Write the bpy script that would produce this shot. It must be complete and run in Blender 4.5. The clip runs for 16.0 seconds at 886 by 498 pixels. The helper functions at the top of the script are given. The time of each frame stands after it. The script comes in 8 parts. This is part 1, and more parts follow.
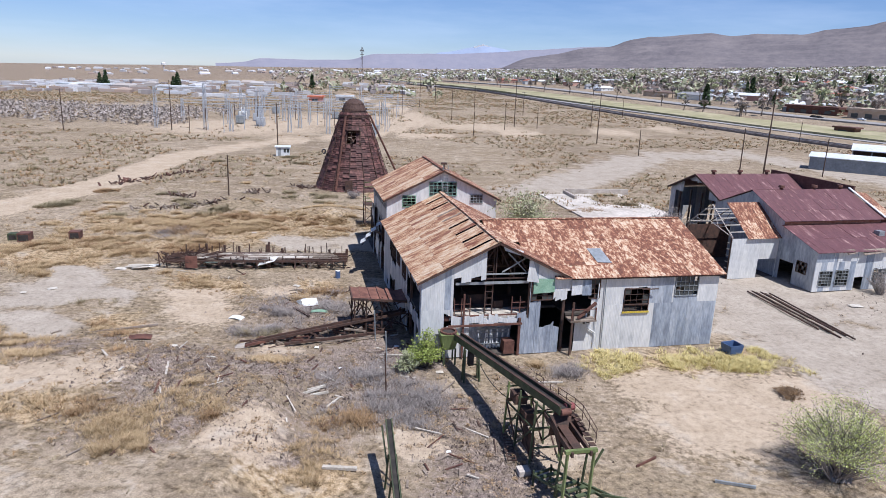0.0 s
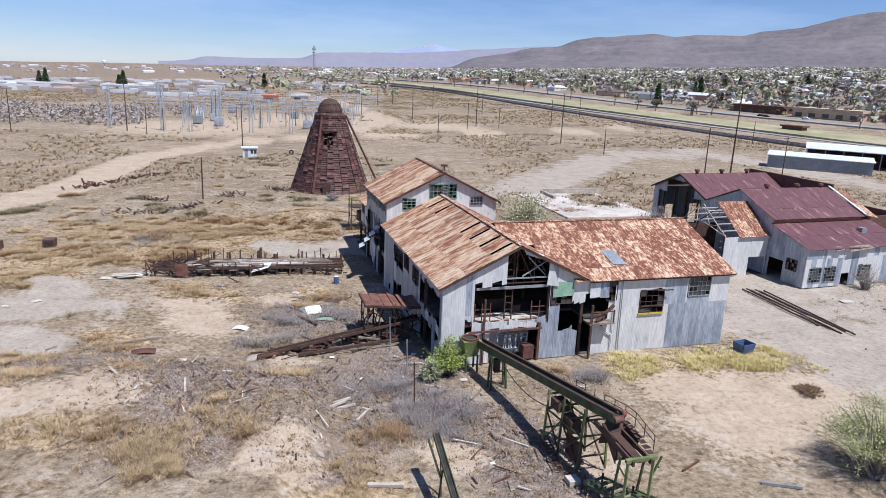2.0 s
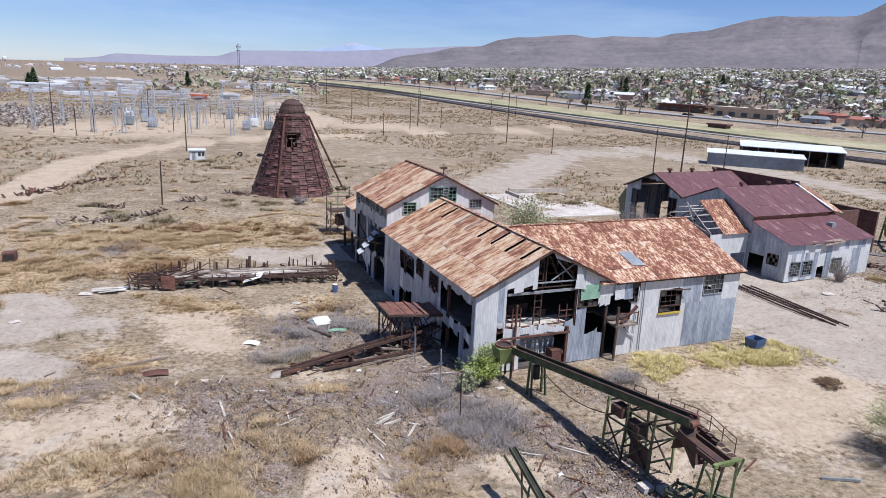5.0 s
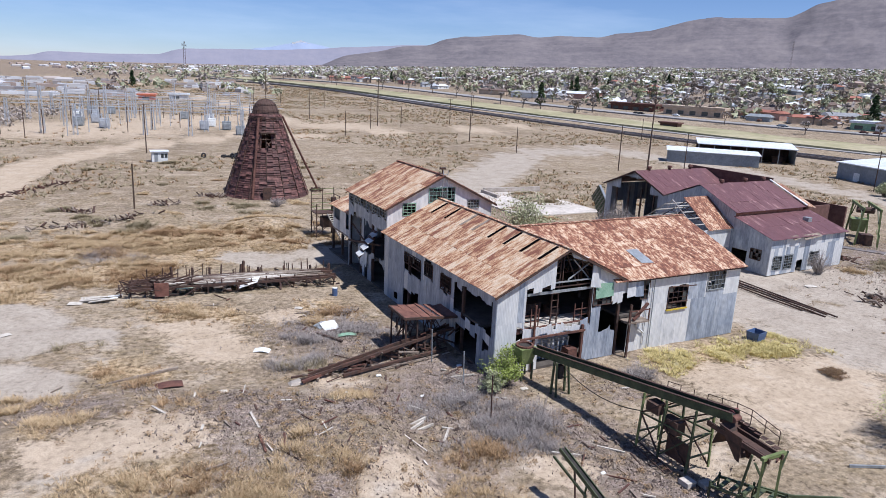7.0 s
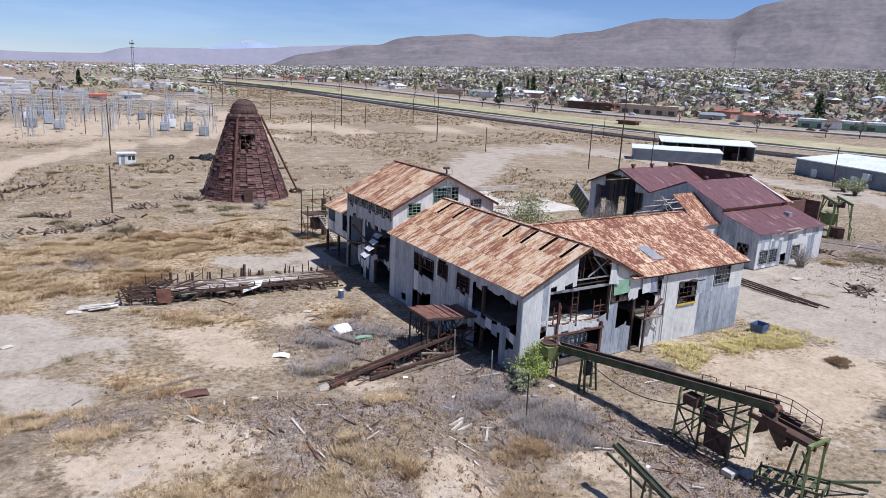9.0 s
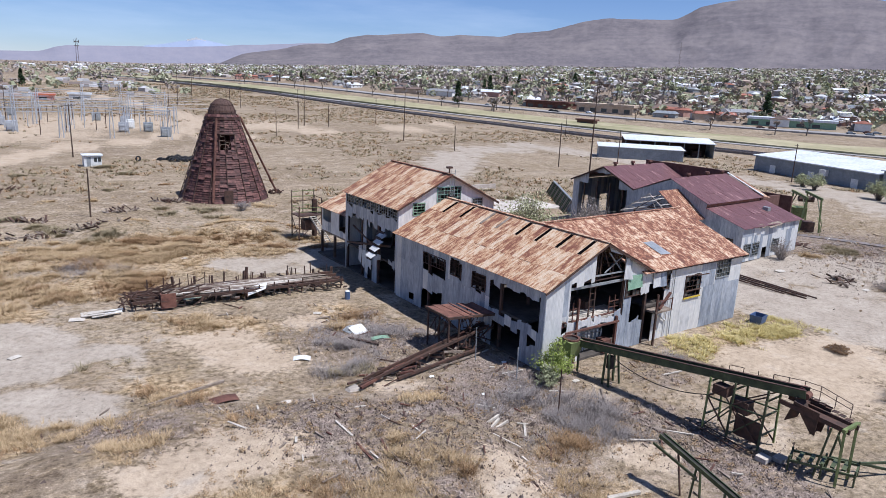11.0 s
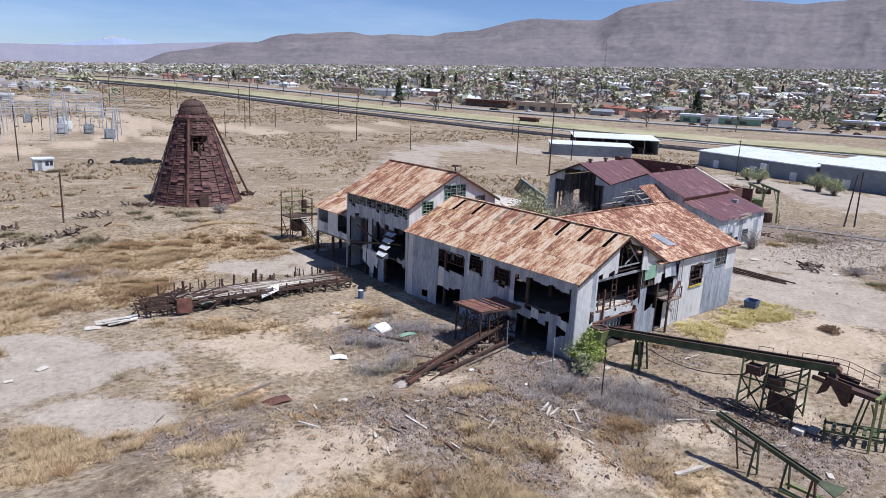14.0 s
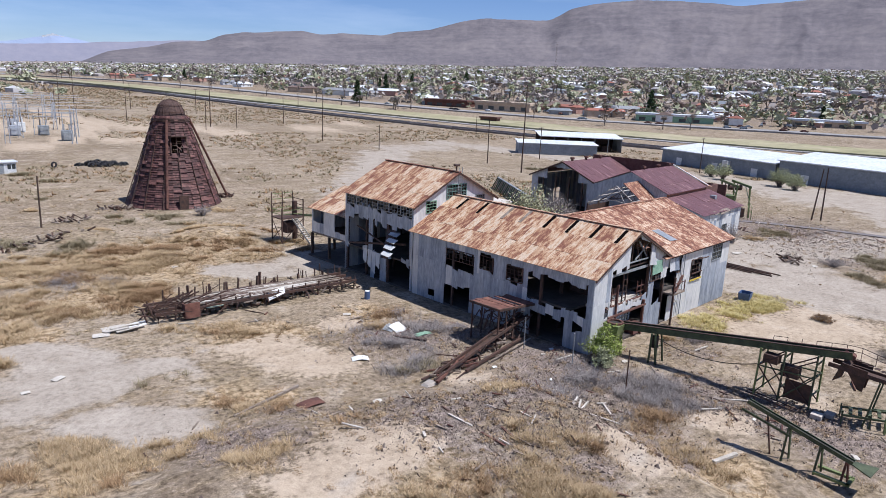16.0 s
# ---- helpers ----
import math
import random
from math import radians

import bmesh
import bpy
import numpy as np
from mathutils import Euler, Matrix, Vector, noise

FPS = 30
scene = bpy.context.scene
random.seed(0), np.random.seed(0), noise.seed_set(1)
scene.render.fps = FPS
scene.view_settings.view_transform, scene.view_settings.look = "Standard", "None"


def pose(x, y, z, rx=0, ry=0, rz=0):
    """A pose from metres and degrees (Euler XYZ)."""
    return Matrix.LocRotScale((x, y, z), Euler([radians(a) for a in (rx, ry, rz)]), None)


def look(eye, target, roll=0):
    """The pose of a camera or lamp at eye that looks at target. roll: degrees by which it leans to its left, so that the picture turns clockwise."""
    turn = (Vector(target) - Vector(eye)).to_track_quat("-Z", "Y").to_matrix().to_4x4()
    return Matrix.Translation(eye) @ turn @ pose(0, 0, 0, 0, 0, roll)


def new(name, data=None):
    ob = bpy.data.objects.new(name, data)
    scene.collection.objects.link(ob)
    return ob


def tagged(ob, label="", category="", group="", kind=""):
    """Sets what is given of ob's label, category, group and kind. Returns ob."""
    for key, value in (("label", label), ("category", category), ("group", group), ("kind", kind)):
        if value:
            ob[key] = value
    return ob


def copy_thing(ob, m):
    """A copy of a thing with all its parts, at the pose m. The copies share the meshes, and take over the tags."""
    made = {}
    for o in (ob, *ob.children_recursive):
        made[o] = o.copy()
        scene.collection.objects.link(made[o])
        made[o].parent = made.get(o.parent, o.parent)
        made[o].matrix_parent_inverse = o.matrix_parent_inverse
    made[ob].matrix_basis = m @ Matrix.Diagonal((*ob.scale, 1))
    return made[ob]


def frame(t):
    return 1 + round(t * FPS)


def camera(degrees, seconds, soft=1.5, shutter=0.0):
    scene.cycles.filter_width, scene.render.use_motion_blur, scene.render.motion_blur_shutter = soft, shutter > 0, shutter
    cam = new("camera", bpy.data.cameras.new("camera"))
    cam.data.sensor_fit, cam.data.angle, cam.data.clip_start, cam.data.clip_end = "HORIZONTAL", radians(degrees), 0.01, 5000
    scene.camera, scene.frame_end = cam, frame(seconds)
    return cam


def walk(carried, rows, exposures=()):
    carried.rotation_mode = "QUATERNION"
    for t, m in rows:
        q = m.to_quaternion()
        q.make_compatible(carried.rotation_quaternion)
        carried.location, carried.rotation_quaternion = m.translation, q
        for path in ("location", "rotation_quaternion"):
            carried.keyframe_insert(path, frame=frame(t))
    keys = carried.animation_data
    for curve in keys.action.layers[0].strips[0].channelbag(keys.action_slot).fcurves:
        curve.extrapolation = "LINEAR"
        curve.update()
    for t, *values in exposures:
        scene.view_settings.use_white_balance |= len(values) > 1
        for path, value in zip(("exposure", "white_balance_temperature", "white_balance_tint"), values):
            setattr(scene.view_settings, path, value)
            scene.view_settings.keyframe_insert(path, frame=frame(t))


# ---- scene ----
cam = camera(66.5, 16.0, soft=0.75)
METRES, EYE, TILT, LEAN, TURN = 42.0, 22.3, -14.7, -2.2, 0.0
ROWS = [
    (0.0, 0.0, 0.0, 0.0, 0.0, 0.0, -0.0),
    (0.5, -0.0316, 0.0067, 0.0026, -1.02, -0.03, 0.22),
    (1.0, -0.0632, 0.0143, 0.0056, -2.05, -0.05, 0.44),
    (1.5, -0.0945, 0.0227, 0.0086, -3.09, -0.07, 0.65),
    (2.0, -0.1252, 0.0321, 0.0118, -4.09, -0.11, 0.88),
    (2.5, -0.1556, 0.0419, 0.0152, -5.1, -0.15, 1.1),
    (3.0, -0.1859, 0.0516, 0.0184, -6.13, -0.19, 1.32),
    (3.5, -0.2161, 0.061, 0.0215, -7.21, -0.23, 1.56),
    (4.0, -0.2464, 0.0704, 0.0241, -8.23, -0.26, 1.77),
    (6.5, -0.3945, 0.1156, 0.0375, -13.47, -0.56, 2.98),
    (7.0, -0.4236, 0.1248, 0.0397, -14.51, -0.63, 3.22),
    (7.5, -0.4533, 0.1345, 0.0421, -15.55, -0.69, 3.47),
    (8.0, -0.483, 0.1438, 0.0443, -16.47, -0.76, 3.68),
    (8.5, -0.5126, 0.1531, 0.0467, -17.4, -0.85, 3.93),
    (9.0, -0.5418, 0.1628, 0.0487, -18.38, -0.92, 4.16),
    (11.5, -0.6891, 0.2083, 0.0608, -23.27, -1.42, 5.29),
    (12.0, -0.7188, 0.2167, 0.0627, -24.26, -1.53, 5.53),
    (12.5, -0.7488, 0.2251, 0.0651, -25.29, -1.64, 5.77),
    (13.0, -0.7786, 0.2334, 0.0673, -26.23, -1.74, 5.97),
    (13.5, -0.8082, 0.2426, 0.0697, -27.14, -1.85, 6.18),
    (14.0, -0.837, 0.253, 0.0728, -27.95, -1.94, 6.37),
    (14.5, -0.865, 0.2643, 0.0757, -28.87, -2.06, 6.57),
    (15.0, -0.8924, 0.2777, 0.0791, -29.81, -2.18, 6.78),
    (15.5, -0.9193, 0.2922, 0.0826, -30.84, -2.32, 7.01),
    (16.0, -0.9454, 0.3074, 0.0864, -31.87, -2.44, 7.22),
]
walk(cam, [(t, pose(0, 0, EYE, TILT, LEAN, TURN) @ pose(METRES * x, METRES * y, METRES * z, 90 + pitch, roll, yaw)) for t, x, y, z, yaw, pitch, roll in ROWS], exposures=[(0.0, 0.24, 5950, 11), (16.0, 0.20, 5950, 11)])

# ---- world, sun, exposure ----
SUN = Vector((0.36, -0.38, 1.0)).normalized()
world = bpy.data.worlds.new("sky")
scene.world = world
world.use_nodes = True
wn = world.node_tree.nodes
sky = wn.new("ShaderNodeTexSky")
sky.sky_type = "NISHITA"
sky.sun_disc = False
sky.sun_elevation = math.asin(SUN.z)
sky.sun_rotation = math.atan2(SUN.x, SUN.y)
sky.altitude = 1200
sky.air_density = 1.0
sky.dust_density = 0.0
sky.ozone_density = 1.5
tint = wn.new("ShaderNodeMix")
tint.data_type, tint.blend_type = "RGBA", "MULTIPLY"
tint.inputs[0].default_value = 1.0
tint.inputs[7].default_value = (0.84, 0.94, 1.25, 1)
world.node_tree.links.new(sky.outputs[0], tint.inputs[6])
# thin high cirrus
sky_at = wn.new("ShaderNodeTexCoord")
sky_map = wn.new("ShaderNodeMapping")
sky_map.inputs["Scale"].default_value = (1.6, 1.6, 11.0)
sky_map.inputs["Rotation"].default_value = (0.0, 0.12, 0.0)
cirrus = wn.new("ShaderNodeTexNoise")
cirrus.inputs["Scale"].default_value, cirrus.inputs["Detail"].default_value, cirrus.inputs["Roughness"].default_value = 2.2, 7.0, 0.6
wisps = wn.new("ShaderNodeMapRange")
wisps.inputs[1].default_value, wisps.inputs[2].default_value, wisps.inputs[4].default_value = 0.45, 0.8, 0.24
haze = wn.new("ShaderNodeMix")
haze.data_type = "RGBA"
haze.inputs[7].default_value = (10.0, 11.3, 13.6, 1)
world.node_tree.links.new(sky_at.outputs["Generated"], sky_map.inputs[0])
world.node_tree.links.new(sky_map.outputs[0], cirrus.inputs["Vector"])
world.node_tree.links.new(cirrus.outputs["Fac"], wisps.inputs[0])
world.node_tree.links.new(wisps.outputs[0], haze.inputs[0])
world.node_tree.links.new(tint.outputs[2], haze.inputs[6])
world.node_tree.links.new(haze.outputs[2], wn["Background"].inputs[0])
wn["Background"].inputs[1].default_value = 0.070
sun = new("sun", bpy.data.lights.new("sun", "SUN"))
sun.data.energy = 5.0
sun.data.angle = radians(0.5)
sun.data.color = (1.0, 0.965, 0.93)
sun.matrix_world = look(SUN * 100, (0, 0, 0))
scene.view_settings.exposure = 0.0

RND = random.Random(7)


# ---- materials ----
def material(name, rough=0.8, metal=0.0):
    m = bpy.data.materials.new(name)
    m.use_nodes = True
    b = m.node_tree.nodes["Principled BSDF"]
    b.inputs["Roughness"].default_value = rough
    b.inputs["Metallic"].default_value = metal
    return m


def node(m, kind, **inputs):
    n = m.node_tree.nodes.new("ShaderNode" + kind)
    for k, v in inputs.items():
        n.inputs[k.replace("_", " ")].default_value = v
    return n


def link(m, a, b):
    m.node_tree.links.new(a, b)


def bsdf(m):
    return m.node_tree.nodes["Principled BSDF"]


def coords(m, scale=(1, 1, 1), which="Object"):
    tc = node(m, "TexCoord")
    mp = node(m, "Mapping", Scale=scale)
    link(m, tc.outputs[which], mp.inputs[0])
    return mp.outputs[0]


def noise_of(m, vec, scale, detail=5.0, rough=0.6):
    n = node(m, "TexNoise", Scale=scale, Detail=detail, Roughness=rough)
    link(m, vec, n.inputs["Vector"])
    return n.outputs["Fac"]


def ramp(m, fac, stops):
    r = node(m, "ValToRGB")
    e = r.color_ramp.elements
    while len(e) < len(stops):
        e.new(0.5)
    for s, (p, c) in zip(e, stops):
        s.position, s.color = p, (*c, 1) if len(c) == 3 else c
    link(m, fac, r.inputs[0])
    return r.outputs[0]


def mix(m, fac, a, b, mode="MIX"):
    n = m.node_tree.nodes.new("ShaderNodeMix")
    n.data_type, n.blend_type = "RGBA", mode
    for i, v in ((0, fac), (6, a), (7, b)):
        if isinstance(v, (int, float)):
            n.inputs[i].default_value = v
        elif isinstance(v, tuple):
            n.inputs[i].default_value = (*v, 1)
        else:
            link(m, v, n.inputs[i])
    return n.outputs[2]


def bump(m, height, strength=0.4, dist=0.05):
    b = node(m, "Bump", Strength=strength, Distance=dist)
    link(m, height, b.inputs["Height"])
    link(m, b.outputs[0], bsdf(m).inputs["Normal"])


def rnd(m):
    return node(m, "ObjectInfo").outputs["Random"]


def shifted(m, vec):
    """The vector, moved by each object's own random number."""
    r = node(m, "ObjectInfo")
    a = m.node_tree.nodes.new("ShaderNodeVectorMath")
    a.operation = "MULTIPLY_ADD"
    link(m, r.outputs["Random"], a.inputs[0])
    a.inputs[1].default_value = (37.0, 91.0, 53.0)
    link(m, vec, a.inputs[2])
    return a.outputs[0]


def simple(name, col, col2, scale=3.0, rough=0.85, metal=0.0, bumps=0.3, stretch=(1, 1, 1)):
    """A worn surface of two tones, at two scales."""
    m = material(name, rough, metal)
    v = shifted(m, coords(m, stretch))
    n1 = noise_of(m, v, scale)
    n2 = noise_of(m, v, scale * 7)
    c = ramp(m, n1, [(0.35, col), (0.65, col2)])
    dark = ramp(m, n2, [(0.3, (0.72, 0.72, 0.72)), (0.7, (1.1, 1.1, 1.1))])
    link(m, mix(m, 1.0, c, dark, "MULTIPLY"), bsdf(m).inputs["Base Color"])
    if bumps:
        bump(m, n2, bumps, 0.03)
    return m


def corrugated(name, stops, axis="X", scale=1.2, rough=0.6, metal=0.0, stretch=(1, 1, 0.25), tone=(0.75, 1.15), fine=1.0, spread=0.35, area=0.0):
    """Sheet metal with ribs along the sheet, rust and streaks; each sheet has its own tone."""
    m = material(name, rough, metal)
    raw = coords(m)
    v = shifted(m, coords(m, stretch))
    n1 = noise_of(m, v, scale, 6.0, 0.65)
    n2 = noise_of(m, v, scale * 8 * fine, 4.0)
    f = m.node_tree.nodes.new("ShaderNodeMath")
    f.operation = "MULTIPLY_ADD"
    link(m, rnd(m), f.inputs[0])
    f.inputs[1].default_value = spread
    a = m.node_tree.nodes.new("ShaderNodeMath")
    a.operation = "SUBTRACT"
    link(m, n1, a.inputs[0])
    a.inputs[1].default_value = spread / 2
    link(m, a.outputs[0], f.inputs[2])
    fac = f.outputs[0]
    if area:
        geo = node(m, "NewGeometry")
        wide_ = m.node_tree.nodes.new("ShaderNodeMath")
        wide_.operation = "MULTIPLY_ADD"
        link(m, noise_of(m, geo.outputs["Position"], 0.28, 4.0, 0.6), wide_.inputs[0])
        wide_.inputs[1].default_value = area
        link(m, fac, wide_.inputs[2])
        less = m.node_tree.nodes.new("ShaderNodeMath")
        less.operation = "SUBTRACT"
        link(m, wide_.outputs[0], less.inputs[0])
        less.inputs[1].default_value = area / 2
        fac = less.outputs[0]
    c = ramp(m, fac, stops)
    t = ramp(m, n2, [(0.3, (tone[0],) * 3), (0.7, (tone[1],) * 3)])
    link(m, mix(m, 1.0, c, t, "MULTIPLY"), bsdf(m).inputs["Base Color"])
    w = node(m, "TexWave", Scale=2.2)
    w.wave_type, w.bands_direction = "BANDS", axis
    link(m, raw, w.inputs["Vector"])
    bump(m, w.outputs["Fac"], 0.22, 0.03)
    return m


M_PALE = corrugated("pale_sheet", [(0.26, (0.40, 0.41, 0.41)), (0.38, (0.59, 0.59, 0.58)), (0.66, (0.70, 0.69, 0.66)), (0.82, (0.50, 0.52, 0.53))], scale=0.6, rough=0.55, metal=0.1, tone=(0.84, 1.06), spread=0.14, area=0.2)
# real blue-grey panels; also colours shade into the mill's long side walls
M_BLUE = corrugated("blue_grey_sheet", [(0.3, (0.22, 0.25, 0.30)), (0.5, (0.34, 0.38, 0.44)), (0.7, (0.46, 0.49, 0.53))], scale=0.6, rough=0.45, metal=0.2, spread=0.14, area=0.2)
M_RUST = corrugated("rusted_roof", [(0.36, (0.13, 0.048, 0.03)), (0.46, (0.20, 0.075, 0.042)), (0.52, (0.31, 0.14, 0.08)), (0.575, (0.48, 0.30, 0.19)), (0.66, (0.58, 0.45, 0.33))], scale=2.6, stretch=(1.5, 0.75, 1), rough=0.85, spread=0.14, tone=(0.6, 1.25), area=0.22)
M_RUST_TAN = corrugated("tan_rusted_roof", [(0.36, (0.20, 0.075, 0.045)), (0.44, (0.34, 0.165, 0.09)), (0.51, (0.50, 0.31, 0.18)), (0.62, (0.60, 0.46, 0.33))], scale=1.9, stretch=(1.6, 0.5, 1), rough=0.85, spread=0.20, tone=(0.66, 1.2), area=0.26)
M_PURPLE = corrugated("purple_brown_roof", [(0.29, (0.30, 0.16, 0.14)), (0.36, (0.10, 0.04, 0.043)), (0.62, (0.145, 0.06, 0.063)), (0.71, (0.34, 0.21, 0.19))], scale=1.3, stretch=(1.6, 0.35, 1), rough=0.55, spread=0.16, tone=(0.75, 1.25), area=0.1)
M_BURNER = corrugated("burner_plate", [(0.28, (0.04, 0.017, 0.015)), (0.5, (0.092, 0.036, 0.031)), (0.72, (0.19, 0.085, 0.07))], scale=1.6, stretch=(1, 1, 0.5), rough=0.75, spread=0.3, area=0.2)
M_DARK = simple("dark_rusted_steel", (0.045, 0.028, 0.022), (0.11, 0.055, 0.038), 2.0, 0.8)
M_REDRUST = simple("red_rust", (0.075, 0.03, 0.023), (0.17, 0.075, 0.052), 1.5, 0.85)
M_CANOPY = simple("canopy_rust", (0.11, 0.045, 0.033), (0.24, 0.108, 0.075), 1.2, 0.85)
M_GREEN = simple("green_painted_steel", (0.035, 0.048, 0.022), (0.085, 0.105, 0.048), 1.2, 0.65)
M_GREENL = simple("light_green_paint", (0.12, 0.155, 0.05), (0.21, 0.25, 0.095), 1.2, 0.65)
M_BELT = simple("dark_belt", (0.02, 0.018, 0.016), (0.05, 0.04, 0.035), 2.0, 0.9)
M_WOOD = simple("weathered_wood", (0.16, 0.12, 0.09), (0.32, 0.26, 0.21), 2.0, 0.9, stretch=(1, 1, 1))
M_WOODL = simple("bleached_board", (0.42, 0.37, 0.31), (0.62, 0.57, 0.5), 1.5, 0.9)
M_POLE = simple("creosote_pole", (0.055, 0.035, 0.025), (0.11, 0.07, 0.05), 1.0, 0.9)
M_CONC = simple("concrete", (0.36, 0.31, 0.265), (0.52, 0.46, 0.40), 0.6, 0.9)
M_SLAB = simple("pale_slab", (0.44, 0.385, 0.33), (0.64, 0.58, 0.52), 0.25, 0.9)
# darkened so that its colour carries the shade inside the buildings
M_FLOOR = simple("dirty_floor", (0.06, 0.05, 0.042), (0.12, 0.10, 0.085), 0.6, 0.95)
M_BRICK = simple("orange_brick", (0.32, 0.13, 0.075), (0.45, 0.22, 0.14), 2.5, 0.9)
M_BROWNBRICK = simple("brown_wall", (0.11, 0.05, 0.038), (0.17, 0.085, 0.065), 1.5, 0.9)
M_WHITE = simple("white_paint", (0.68, 0.68, 0.66), (0.8, 0.8, 0.78), 0.8, 0.7, bumps=0.1)
M_GREY = simple("grey_steel", (0.24, 0.26, 0.27), (0.4, 0.42, 0.43), 1.0, 0.5, 0.3)
M_YELLOW = simple("yellow_paint", (0.5, 0.36, 0.03), (0.62, 0.46, 0.06), 2.0, 0.6)
M_BLUE2 = simple("blue_paint", (0.05, 0.09, 0.2), (0.09, 0.15, 0.28), 2.0, 0.5)
M_TEAL = simple("green_fabric", (0.18, 0.32, 0.22), (0.28, 0.42, 0.3), 2.0, 0.9)
M_RUBBER = simple("black_rubber", (0.012, 0.012, 0.014), (0.03, 0.03, 0.034), 3.0, 0.8)
M_ORANGE = simple("orange_paint", (0.55, 0.12, 0.06), (0.65, 0.2, 0.1), 2.0, 0.6)
M_BLUEWALL = simple("slate_blue_wall", (0.19, 0.215, 0.245), (0.26, 0.29, 0.32), 0.4, 0.6)
M_WHITEROOF = simple("white_metal_roof", (0.62, 0.65, 0.68), (0.76, 0.78, 0.8), 0.2, 0.5, bumps=0.1)
M_TAN = simple("tan_stucco", (0.45, 0.34, 0.24), (0.58, 0.46, 0.35), 0.3, 0.9, bumps=0.1)
M_STEELGREY = simple("galvanised_lattice", (0.38, 0.4, 0.43), (0.52, 0.54, 0.57), 1.0, 0.5, 0.2, bumps=0)
M_ROAD = simple("asphalt", (0.25, 0.235, 0.225), (0.34, 0.32, 0.305), 0.05, 0.9, bumps=0)
M_BALLAST = simple("ballast", (0.13, 0.115, 0.11), (0.22, 0.19, 0.18), 0.6, 0.95, bumps=0.3)
M_VERGE = simple("dry_green_verge", (0.255, 0.24, 0.115), (0.43, 0.37, 0.235), 0.045, 0.95, bumps=0.2)

# near-black without specular, paints the shade inside roof gaps
M_VOID = material("dark_gap", 1.0)
bsdf(M_VOID).inputs["Base Color"].default_value = (0.006, 0.005, 0.005, 1)
bsdf(M_VOID).inputs["Specular IOR Level"].default_value = 0.0
M_GLASS = material("dusty_glass", 0.25)
bsdf(M_GLASS).inputs["Base Color"].default_value = (0.05, 0.055, 0.055, 1)
M_PATCH = simple("bare_zinc_patch", (0.27, 0.29, 0.31), (0.37, 0.39, 0.41), 0.5, 0.5, 0.2, bumps=0.1)


def plant(name, a, b, scale=1.0):
    m = material(name, 0.9)
    v = coords(m)
    geo = node(m, "NewGeometry")
    f = mix(m, 0.5, noise_of(m, v, scale), geo.outputs["Random Per Island"])
    link(m, ramp(m, f, [(0.3, a), (0.7, b)]), bsdf(m).inputs["Base Color"])
    bsdf(m).inputs["Specular IOR Level"].default_value = 0.1
    return m


M_GOLD = plant("golden_dry_grass", (0.28, 0.195, 0.105), (0.54, 0.41, 0.255), 0.2)
M_BROWNW = plant("brown_tumbleweed", (0.19, 0.115, 0.06), (0.40, 0.27, 0.155), 0.3)
M_GREYW = plant("grey_dead_brush", (0.205, 0.178, 0.165), (0.37, 0.33, 0.31), 0.4)
M_YGRASS = plant("yellow_grass", (0.50, 0.42, 0.17), (0.70, 0.60, 0.32), 0.3)
M_SAGE = plant("sage", (0.21, 0.175, 0.105), (0.34, 0.285, 0.19), 0.5)
M_LEAF = plant("spring_leaf", (0.20, 0.25, 0.05), (0.38, 0.44, 0.13), 0.8)
M_LEAFP = plant("pale_leaf", (0.30, 0.315, 0.175), (0.47, 0.48, 0.30), 0.8)
M_LEAFD = plant("dark_leaf", (0.035, 0.058, 0.028), (0.075, 0.105, 0.05), 0.8)
M_TWIG = plant("bare_twigs", (0.25, 0.215, 0.19), (0.41, 0.36, 0.325), 0.5)
M_LEAFY = plant("yellow_green_leaf", (0.34, 0.38, 0.12), (0.54, 0.57, 0.24), 0.8)
M_BUD = plant("grey_green_buds", (0.25, 0.26, 0.165), (0.40, 0.40, 0.275), 0.5)
M_TUMBLE = plant("tumbleweed_twigs", (0.27, 0.18, 0.10), (0.47, 0.34, 0.21), 0.6)
M_BARK = simple("bark", (0.1, 0.08, 0.065), (0.2, 0.165, 0.14), 2.0, 0.9)


